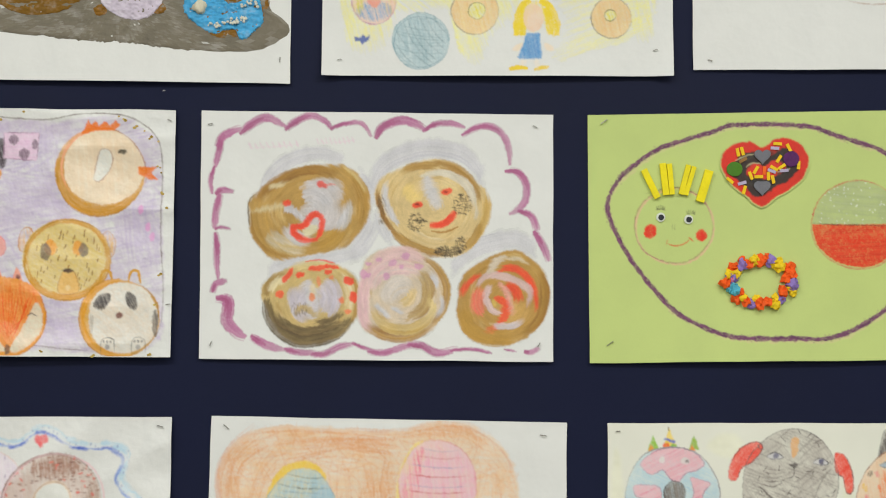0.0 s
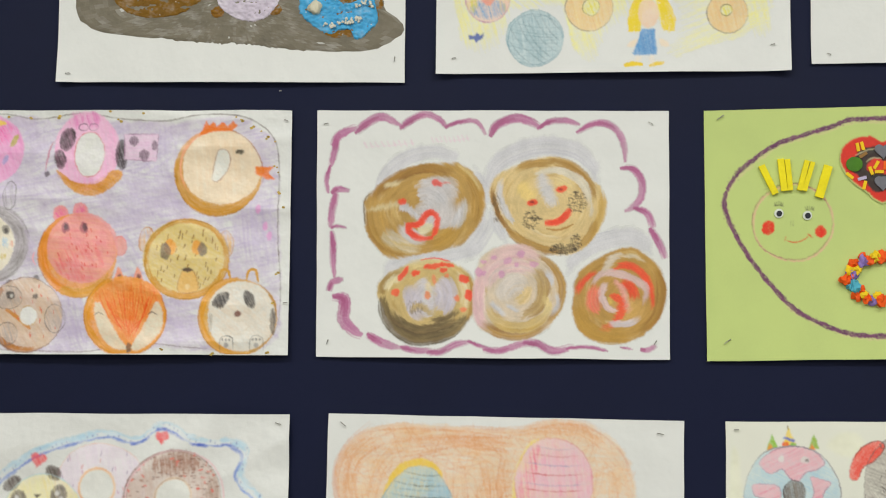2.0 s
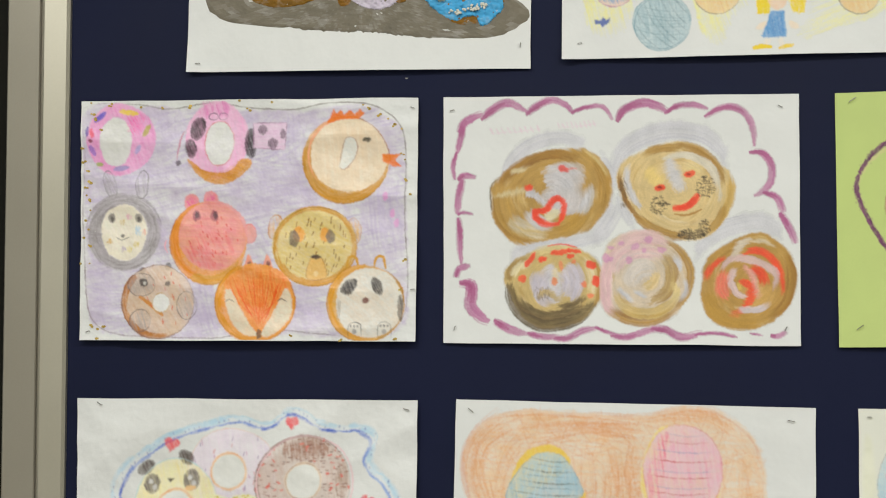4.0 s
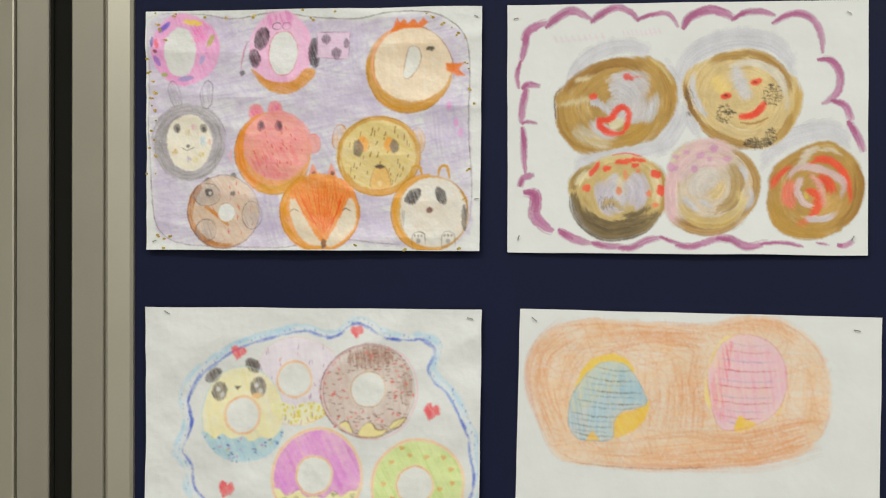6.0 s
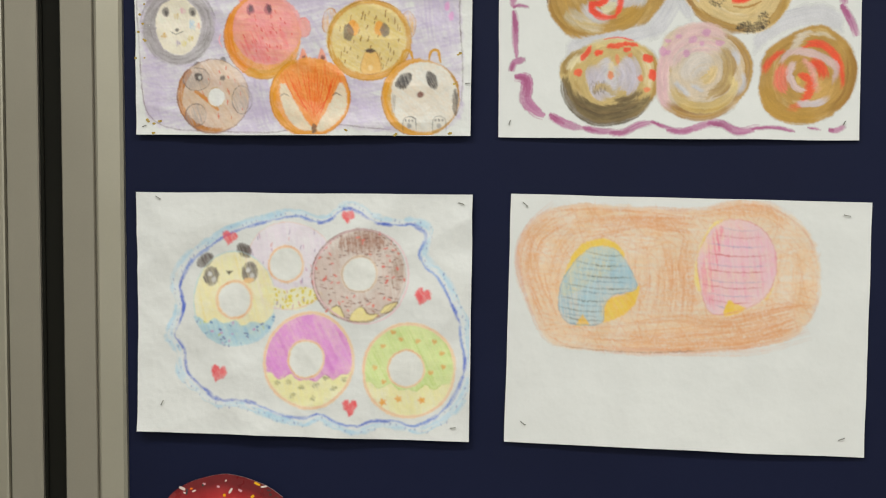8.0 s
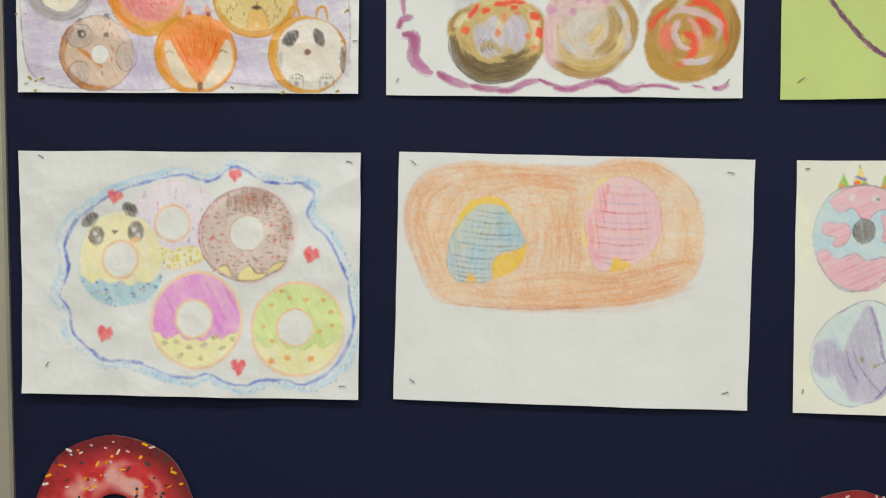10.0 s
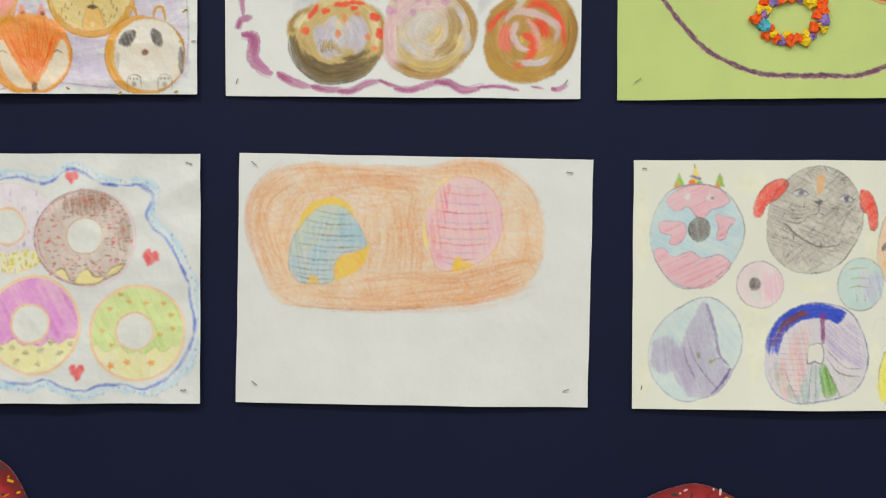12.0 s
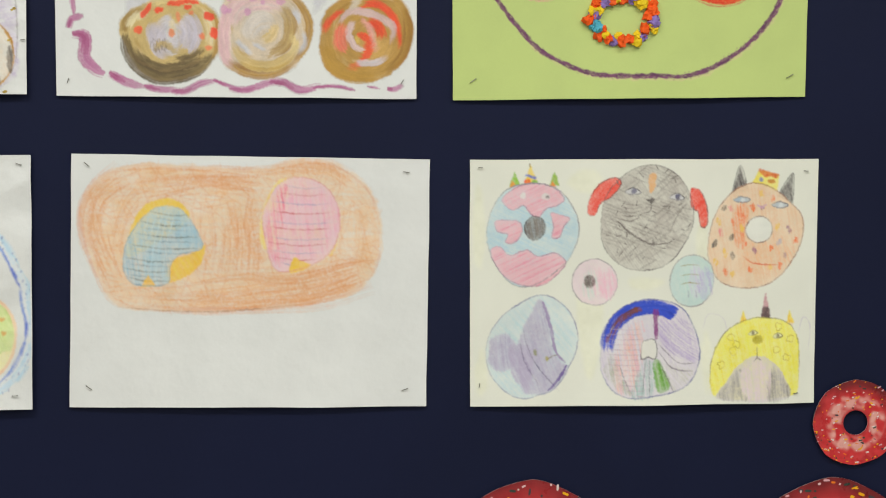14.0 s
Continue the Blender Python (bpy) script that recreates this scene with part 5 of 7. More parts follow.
def draw_green(s):
    PURPLE = [C(124, 72, 110), C(134, 86, 120), C(106, 58, 96)]
    GROUND = (0.555, 0.66, 0.225)
    k = Ink(s, "crayon_loop", CRAYON, "thick purple wax crayon loop")
    loop = [(1074, 368), (1082, 338), (1104, 308), (1134, 284), (1170, 262), (1215, 247), (1262, 233), (1290, 223), (1340, 221), (1400, 222), (1440, 226), (1475, 239), (1520, 254), (1565, 270), (1606, 312), (1631, 380), (1626, 462), (1592, 520), (1540, 565),
            (1490, 592), (1450, 603), (1400, 602), (1340, 601), (1290, 597), (1240, 580), (1190, 551), (1148, 506), (1112, 454), (1086, 406)]
    pink = [blend(C(226, 180, 170), GROUND, 0.75)]
    k.stroke([(x + 3, y + 4) for x, y in loop], 7, pink[0], True, ragged=0.6, waver=3)
    for j in range(3):
        k.stroke([(x + k.rng.uniform(-1.5, 1.5), y + k.rng.uniform(-1.5, 1.5)) for x, y in loop], 6.5, PURPLE[j], True, ragged=0.5, waver=1.6)
    line = smooth(loop, True, 4)
    for j in range(0, len(line)):
        p = line[j] + Vector((k.rng.uniform(-2.5, 2.5), k.rng.uniform(-2.5, 2.5)))
        d = (line[(j + 1) % len(line)] - line[j - 1]).normalized() * 6
        k.put([p - d, p, p + d], k.rng.uniform(1.5, 3.5), blend(k.rng.choice(PURPLE), GROUND, k.rng.choice((0, 0, 0, 0.18))), 0.8, 0.5, 0.3)
        p = line[j] + Vector((k.rng.uniform(-6, 6), k.rng.uniform(-6, 6)))
        k.put([p - d * 0.3, p, p + d * 0.3], 1.6, blend(PURPLE[1], GROUND, 0.5), 0.8, 0.5, 0.3)
    k.done()

    k = Ink(s, "smiling_face", CRAYON, "round face with red cheeks")
    ring = oval(1191, 401, 69, 66, 0, 0.02, 3)
    k.stroke([(x + 2, y + 2) for x, y in ring], 4, blend(C(226, 170, 160), GROUND, 0.4), True, ragged=0.4).stroke(ring, 2.2, C(150, 112, 96), True, ragged=0.3)
    k.stroke([(1142, 345), (1190, 333), (1232, 342)], 1.2, C(110, 104, 70))
    for x, y, rx, ry in ((1150, 411, 10.5, 12.5), (1240, 418, 9, 11)):
        k.fill(oval(x, y, rx, ry, 0, 0.08), C(212, 44, 20), vary=0.0, alpha=0.98).hatch(oval(x, y, rx, ry, 0, 0.06), [C(216, 46, 20), C(220, 58, 30)], 80, 2, 2, pale=0.05)
    k.stroke([(1177, 431), (1192, 437), (1208, 434), (1221, 424)], 2.2, C(206, 112, 50)).stroke([(1180, 425), (1177, 436)], 2, C(206, 112, 50)).stroke([(1216, 421), (1228, 430)], 2, C(206, 112, 50))
    k.stroke([(1189, 398), (1189, 410)], 1.4, C(110, 110, 80)).stroke([(1193, 398), (1193, 409)], 1.2, C(110, 110, 80))
    for x, y in ((1168, 369), (1221, 377)):
        for d in (-8, -4, 0, 4, 8):
            k.stroke([(x + d * 0.6, y + 4), (x + d, y - 5 + abs(d) * 0.3)], 1.3, C(50, 52, 38))
        k.stroke([(x - 9, y + 4), (x, y + 2), (x + 9, y + 5)], 1.3, C(60, 60, 46))
    k.done()
    for x, y in ((1168, 386), (1217, 390)):
        eyeball = solid(s, "googly_eye", oval(x, y, 8.0, 8.0, 0, 0, 0, 20), 0.0014, CUTOUT, C(212, 216, 206), "white plastic googly eye")
        solid(s, "pupil", oval(x + 0.5, y + 0.5, 5, 5, 0, 0, 0, 16), 0.0005, CUTOUT, C(40, 42, 52), "black pupil", 0.0018, parent=eyeball)
    YELLOW = C(240, 218, 40)
    for x, y, l, w, a in ((1150, 327, 56, 11, 65), (1174, 319, 57, 11, 84), (1185, 319, 55, 9, 85), (1210, 320, 54, 9, 105), (1219, 322, 53, 8, 107), (1245, 331, 58, 15, 107)):
        solid(s, "foam_strip", slab(x, y, l, w, a), 0.0045, PLASTER, YELLOW, "bright yellow foam strip")
    # heart of painted card with confetti
    hs = smooth([(1345, 368), (1318, 348), (1291, 325), (1275, 297), (1279, 272), (1298, 256), (1326, 252), (1348, 263), (1366, 250), (1390, 245), (1414, 256), (1429, 281), (1421, 313), (1396, 337), (1369, 352)], True, 9)
    big_heart = solid(s, "card_heart", [p + (p - Vector((1350, 300))).normalized() * 1.6 for p in hs], 0.0012, PLASTER, C(206, 190, 150), "heart of thick cream card")
    s.floor += 0.0017
    k = Ink(s, "heart_paint", PAINT, "red and black paint on the heart")
    k.fill(hs, C(206, 44, 26), vary=0.0, feather=0.7, alpha=0.99)
    k.fill(smooth([(1292, 300), (1310, 275), (1340, 272), (1362, 278), (1385, 262), (1406, 272), (1410, 300), (1392, 322), (1362, 338), (1335, 352), (1318, 335), (1300, 318)], True), C(40, 42, 38), vary=0.0, ragged=2, alpha=0.97)
    k.fill(smooth([(1318, 305), (1330, 290), (1350, 296), (1370, 285), (1388, 292), (1385, 306), (1360, 318), (1330, 318)], True), C(214, 62, 40), vary=0.0, ragged=1.5)
    k.sweep(1350, 298, 50, 40, 0.55, 0.9, [C(52, 56, 50), C(34, 36, 34), C(70, 66, 58)], 70, 0, 360, 4, (15, 40))
    for pts in ([(1300, 286), (1315, 278), (1335, 274)], [(1318, 298), (1330, 290), (1344, 292)], [(1372, 306), (1388, 304), (1396, 300)]):
        k.stroke(pts, 2.5, C(206, 196, 160))
    k.done()
    for x, y in ((1347, 278), (1346, 334)):
        solid(s, "foam_heart", [p for p in heart(x, y, 29, 27)], 0.0018, PLASTER, C(124, 124, 130), "grey foam heart", 0.0021, parent=big_heart)
    solid(s, "felt_disc", oval(1298, 301, 14, 13, 0, 0.03), 0.0015, PLASTER, C(84, 130, 40), "green felt disc", 0.0021, parent=big_heart)
    solid(s, "felt_disc", oval(1398, 283, 14, 14, 0, 0.03), 0.0015, PLASTER, C(96, 42, 104), "purple felt disc", 0.0021, parent=big_heart)
    for x, y, a, t in ((1304, 271, 80, 0), (1312, 269, 75, 0), (1374, 256, 4, 0), (1394, 263, 62, 0), (1376, 283, -58, 0), (1381, 297, -35, 0), (1367, 300, 30, 0), (1335, 303, -60, 0), (1326, 313, 70, 0), (1340, 315, 0, 0), (1357, 314, 88, 0), (1365, 320, 80, 0),
                         (1411, 294, 95, 0), (1290, 321, 40, 0), (1315, 338, 105, 0), (1369, 264, 4, 1), (1311, 326, -15, 1), (1363, 305, 20, 1), (1350, 304, 95, 2), (1313, 285, -30, 3), (1385, 304, -5, 1)):
        solid(s, "confetti_rod", slab(x, y, 15, 5.5, a), 0.0012, PLASTER, (C(234, 196, 40), C(186, 176, 200), C(232, 120, 40), C(150, 120, 70))[t], "small yellow foam rod" if t == 0 else "small coloured foam rod", 0.0022, parent=big_heart)
    k.ob.parent = big_heart
    s.floor -= 0.0017
    # ring of crumpled paper balls
    TONES = {"o": C(240, 104, 24), "y": C(232, 200, 40), "l": C(150, 130, 190), "c": C(98, 176, 196)}
    NAMES = {"o": "orange crumpled paper ball", "y": "yellow crumpled paper ball", "l": "lilac crumpled paper ball", "c": "light blue crumpled paper ball"}
    order = "ooollyyoolyyoooyloyoocccoolyyoolooyyoolyyyoo"
    for j, c in enumerate(order):
        a = 2 * math.pi * j / len(order) - 0.4
        q = 1 + 0.13 * math.sin(j * 2.4) + 0.06 * math.sin(j * 5.3)
        x, y = 1342 + 55 * q * math.cos(a), 500 + 38 * q * math.sin(a)
        px, py, pz = s.at(x, y, 0.0038 + 0.002 * math.sin(j * 1.9))
        ball = part("paper_ball", lump((px, py, pz), 0.0054 + 0.0012 * math.sin(j * 3.7), j, 0.8, 0.9), PLASTER, s.ob, NAMES[c])
        layer = ball.data.color_attributes.new("pigment", "FLOAT_COLOR", "CORNER")
        layer.data.foreach_set("color", [*TONES[c], 1.0] * len(ball.data.loops))
    k = Ink(s, "two_tone_ball", CRAYON, "ball half glitter grey and half red crayon")
    out = oval(1515, 400, 82, 80, 0, 0.02, 4)
    upper = [p for p in oval(1515, 399, 80, 78, 0, 0.02, 4, 40, 180, 360)]
    lower = [p for p in oval(1515, 399, 80, 78, 0, 0.02, 4, 40, 0, 180)]
    k.fill(upper, C(174, 184, 138), vary=0.1).hatch(upper, [C(168, 178, 138), C(182, 190, 150)], 5, 3, 3, pale=0.15)
    k.dashes(upper, [C(220, 224, 210), C(200, 206, 190)], 60, (1.5, 4), 2)
    k.fill(lower, C(212, 62, 22), vary=0.02, alpha=0.98).hatch(lower, [C(218, 62, 24), C(224, 96, 56), C(196, 50, 20)], -4, 2.6, 1.8, pale=0.2)
    k.stroke([(1434, 396), (1470, 399), (1520, 400), (1595, 403)], 2.4, C(110, 74, 50)).stroke(out, 2.2, C(190, 110, 90), True, ragged=0.4)
    k.done()
    for x, y, a in ((1068, 216, 145), (1078, 609, 145), (1645, 222, 120), (1643, 603, 150)):
        s.staple(x, y, -a, 12)


draw_green(green)
dry_out(green)


# ---- blue wavy border with five doughnuts ----
def draw_blue(s):
    BLUE, SKY, OUT = [C(120, 148, 212), C(100, 132, 204), C(80, 110, 192)], [C(176, 206, 226), C(190, 214, 228)], C(236, 196, 160)
    loop = [(172, 516), (188, 474), (180, 440), (190, 408), (212, 380), (240, 362), (266, 345), (300, 333), (340, 321), (375, 313), (402, 313), (432, 322), (452, 318), (475, 301), (502, 304), (530, 322), (560, 328), (604, 330), (622, 347), (612, 380), (620, 400), (640, 416),
            (656, 442), (670, 470), (683, 500), (685, 532), (692, 566), (684, 606), (668, 636), (640, 664), (602, 680), (570, 672), (530, 671), (500, 680), (465, 671), (436, 658), (410, 667), (375, 662), (340, 650), (300, 636), (266, 637), (245, 629), (214, 604), (195, 580), (190, 548), (178, 530)]
    mid = Vector((432, 485))
    k = Ink(s, "wavy_border", PENCIL, "double blue wavy pencil border")
    wide = [mid + (Vector(p) - mid) * 1.06 for p in loop]
    k.brush([mid + (Vector(p) - mid) * 1.03 for p in loop], 12, [C(214, 221, 226), C(216, 221, 224), C(219, 220, 219)], 5, True, 0.4)
    k.stroke(wide, 2, C(180, 208, 224), True, ragged=0.6, waver=4)
    k.stroke(loop, 2.4, BLUE[0], True, waver=2)
    fine_loop = smooth(loop, True, 8)
    for j in range(150):
        # gone over again and again, here firmly, there lightly
        i, m = k.rng.randrange(len(fine_loop)), k.rng.randrange(3, 7)
        firm = max(0.0, 0.75 + 1.2 * noise.noise(Vector((fine_loop[i].x * 0.012, fine_loop[i].y * 0.012, 4))))
        drift = Vector((k.rng.uniform(-2.5, 2.5), k.rng.uniform(-2.5, 2.5)))
        k.put([fine_loop[(i + a) % len(fine_loop)] + drift for a in range(m)], k.rng.uniform(1.6, 2.6) + 2.2 * firm, blend(C(168, 188, 222), BLUE[2], min(1, firm + k.rng.uniform(-0.2, 0.2)) if firm > 0.1 else 0.2), 0.5, 0.5, 0.3, True)
        out_ = 1.045 + k.rng.uniform(-0.018, 0.03)
        k.put([mid + (fine_loop[(i * 7 + a) % len(fine_loop)] - mid) * out_ for a in range(m)], k.rng.uniform(5, 10), k.rng.choice([C(186, 210, 226), C(200, 216, 228), C(172, 202, 220)]), 0.5, 0.5, 0.3, True)
    for p in smooth(loop, True, 9):
        if k.rng.random() < 0.8:
            q = mid + (p - mid) * k.rng.uniform(1.01, 1.07)
            k.stroke([q, q + Vector((k.rng.uniform(-3, 3), k.rng.uniform(2, 6)))], 1.3, k.rng.choice([C(96, 110, 170), C(130, 140, 180)]))
    k.done()

    def ring(name, label, x, y, rx, ry, hx, hy, hr, tint, rim, seed):
        k = Ink(s, name, PENCIL, label)
        out, hole = oval(x, y, rx, ry, 0, 0.02, seed), oval(hx, hy, hr, hr * 1.02, 0, 0.03, seed + 1)
        k.fill(out, tint, hole, vary=0.15)
        return k, out, hole

    k, out, hole = ring("lilac_ring", "lilac doughnut with yellow-speckled base", 380, 399, 80, 78, 375, 396, 31, C(228, 218, 226), None, 1)
    k.hatch(out, [C(224, 210, 222), C(230, 216, 226), C(216, 202, 218)], 80, 3.4, 3, hole, pale=0.4)
    low = smooth([(330, 440), (350, 434), (376, 442), (400, 436), (440, 446), (420, 466), (390, 476), (356, 470)], True)
    k.fill(low, C(236, 230, 192)).dashes(low, [C(214, 196, 60), C(224, 206, 80)], 44, (4, 8), 4)
    k.dashes(out, [C(196, 156, 180), C(160, 140, 170), C(210, 160, 160)], 40, (6, 10), 1.6, hole, 88)
    k.stroke(out, 1.6, C(226, 190, 176), True).fill(hole, C(222, 221, 216)).stroke(hole, 5, C(238, 206, 178), True).stroke(hole, 1.6, C(226, 170, 130), True)
    k.done()

    k, out, hole = ring("panda_ring", "yellow panda-faced doughnut with blue icing", 281, 456, 75, 82, 282, 458, 32, C(236, 227, 190), None, 2)
    for x, y, a in ((226, 389, -40), (297, 372, 35)):
        k.hatch(oval(x, y, 16, 11, a), [C(92, 80, 74), C(116, 102, 96)], 60, 2.2, 2.4, pale=0.2)
    k.hatch(out, [C(236, 224, 168), C(238, 230, 188), C(234, 216, 150)], 75, 3.4, 3.2, hole, pale=0.35)
    base = smooth([(207, 488), (222, 492), (232, 500), (246, 490), (262, 500), (284, 494), (296, 504), (316, 496), (334, 500), (354, 482), (350, 506), (330, 528), (300, 538), (262, 538), (230, 522)], True)
    k.fill(base, C(178, 203, 214)).hatch(base, [C(158, 190, 208), C(174, 202, 216)], 70, 3, 3, pale=0.25)
    k.dashes(base, [C(196, 150, 190), C(110, 140, 180), C(190, 200, 130), C(120, 120, 160)], 34, (4, 7), 3.6)
    k.stroke(out, 2.2, C(190, 212, 216), True)
    for x, y, rx, ry in ((238, 417, 14, 17), (309, 410, 15, 18)):
        k.hatch(oval(x, y, rx, ry), [C(120, 112, 112), C(146, 138, 136), C(96, 88, 90)], 70, 2.2, 2.4, pale=0.15).dot(x - 3, y - 4, 4, 4, C(216, 214, 212)).dot(x + 4, y + 6, 4, 5, C(206, 203, 202))
    k.fill([Vector(p) for p in ((264, 408), (278, 408), (271, 415))], C(90, 80, 74)).dot(308, 424, 10, 5, C(240, 196, 150))
    k.fill(hole, C(224, 223, 218)).stroke(hole, 6, C(240, 208, 176), True).stroke(hole, 1.6, C(228, 164, 120), True)
    k.done()

    k, out, hole = ring("brown_ring", "brown flecked chocolate doughnut with dripping icing", 504, 417, 83, 82, 506, 414, 31, C(212, 196, 188), None, 3)
    k.hatch(out, [C(204, 182, 172), C(208, 190, 182), C(196, 172, 160)], 84, 3, 2.6, hole, pale=0.3)
    k.hatch(oval(508, 358, 40, 22), [C(160, 120, 100), C(168, 128, 110)], 84, 2.6, 2.6, pale=0.0, loose=7)
    k.hatch(oval(572, 412, 10, 34), [C(160, 132, 114)], 80, 2.8, 2.6, loose=5)
    k.dashes(out, [C(156, 120, 106), C(170, 132, 118), C(136, 102, 92)], 170, (4, 8), 1.8, hole, 2)
    k.dashes(out, [C(210, 120, 110), C(216, 136, 124)], 44, (5, 9), 3.4, hole)
    for pts in ([(452, 482), (458, 472), (470, 470), (480, 492), (468, 488)], [(488, 494), (500, 474), (512, 472), (524, 484), (540, 482), (530, 494), (508, 499)], [(543, 482), (552, 468), (574, 462), (562, 478)]):
        q = smooth(pts, True)
        k.fill(q, C(234, 220, 160)).stroke(q, 1.7, C(120, 84, 70), True)
    k.stroke(oval(509, 417, 84, 82, 0, 0.02, 9), 3.5, C(226, 196, 200), True)
    k.stroke(out, 1.7, C(136, 100, 92), True).stroke(oval(504, 417, 79, 79), 1.0, C(160, 130, 120), True).fill(hole, C(224, 223, 218)).stroke(hole, 4, C(232, 212, 190), True).stroke(hole, 1.6, C(150, 110, 96), True)
    k.done()

    def iced(label, x, y, hx, hy, tone, seed, marks, crumbs):
        k, out, hole = ring("iced_ring", label, x, y, 80, 82, hx, hy, 32, C(240, 228, 178), None, seed)
        k.hatch(out, [C(240, 224, 160), C(242, 230, 176)], 80, 3.6, 3, hole)
        wave = [(x - 79, y + 20), (x - 66, y + 20), (x - 54, y + 32), (x - 42, y + 28), (x - 30, y + 22), (x - 16, y + 34), (x, y + 32), (x + 14, y + 36), (x + 30, y + 24), (x + 44, y + 34), (x + 58, y + 24), (x + 70, y + 24), (x + 79, y + 12)]
        ice = [Vector(p) for p in wave] + oval(x, y, 78, 80, 0, 0.02, seed, 24, 360, 180)
        k.fill(ice, tone[0], hole, vary=0.1).hatch(ice, tone, 62, 3, 3, hole, pale=0.25)
        k.stroke(wave, 1.6, tone[2])
        k.stroke(out, 6, C(238, 208, 180), True).stroke(out, 1.5, C(232, 184, 150), True)
        k.fill(hole, C(224, 223, 218)).stroke(hole, 4.5, C(240, 212, 180), True).stroke(hole, 1.5, C(222, 160, 120), True)
        return k, out, hole

    k, out, hole = iced("magenta-iced doughnut with cream base", 416, 565, 412, 563, [C(222, 158, 213), C(216, 142, 206), C(206, 124, 196), C(226, 178, 219)], 5, None, None)
    for x, y in ((361, 605), (381, 603), (404, 612), (430, 608), (461, 614), (389, 626), (424, 631), (448, 596), (480, 598)):
        k.hatch(oval(x, y, 6, 4.5), [C(140, 140, 120), C(156, 150, 110)], 30, 2, 2, pale=0.1)
    k.done()
    k, out, hole = iced("green-iced doughnut with orange specks", 594, 582, 589, 579, [C(208, 221, 164), C(202, 217, 150), C(184, 202, 126), C(214, 226, 176)], 6, None, None)
    for x, y in ((566, 515), (548, 540), (580, 528), (609, 531), (638, 532), (651, 553), (534, 578), (654, 576), (632, 586), (551, 602)):
        k.fill(heart(x, y, 9.5, 9, 15), C(220, 172, 112))
    for x, y in ((549, 638), (576, 632), (617, 634)):
        k.fill([Vector((x, y)) + Vector((math.cos(a * 0.628), math.sin(a * 0.628))) * (8 if a % 2 else 4) for a in range(10)], C(236, 164, 70))
    k.done()
    for x, y, w, h, a in ((270, 350, 27, 27, 14), (484, 313, 22, 26, -8), (617, 453, 29, 32, 16), (253, 587, 29, 33, 14), (492, 646, 24, 31, 4)):
        k = Ink(s, "heart_figure", PENCIL, "red pencil heart")
        q = heart(x, y, w, h, a)
        k.fill(q, C(222, 92, 98), ragged=2.4, vary=0.12).hatch(q, [C(222, 66, 80), C(230, 100, 106)], 60, 2.2, 2.4, pale=0.15)
        k.done()
    for x, y, a in ((142, 277, -30), (683, 291, -15), (150, 641, 60), (672, 682, 5)):
        s.staple(x, y, a, 9)


draw_blue(blue)
dry_out(blue, 0.55, 1)


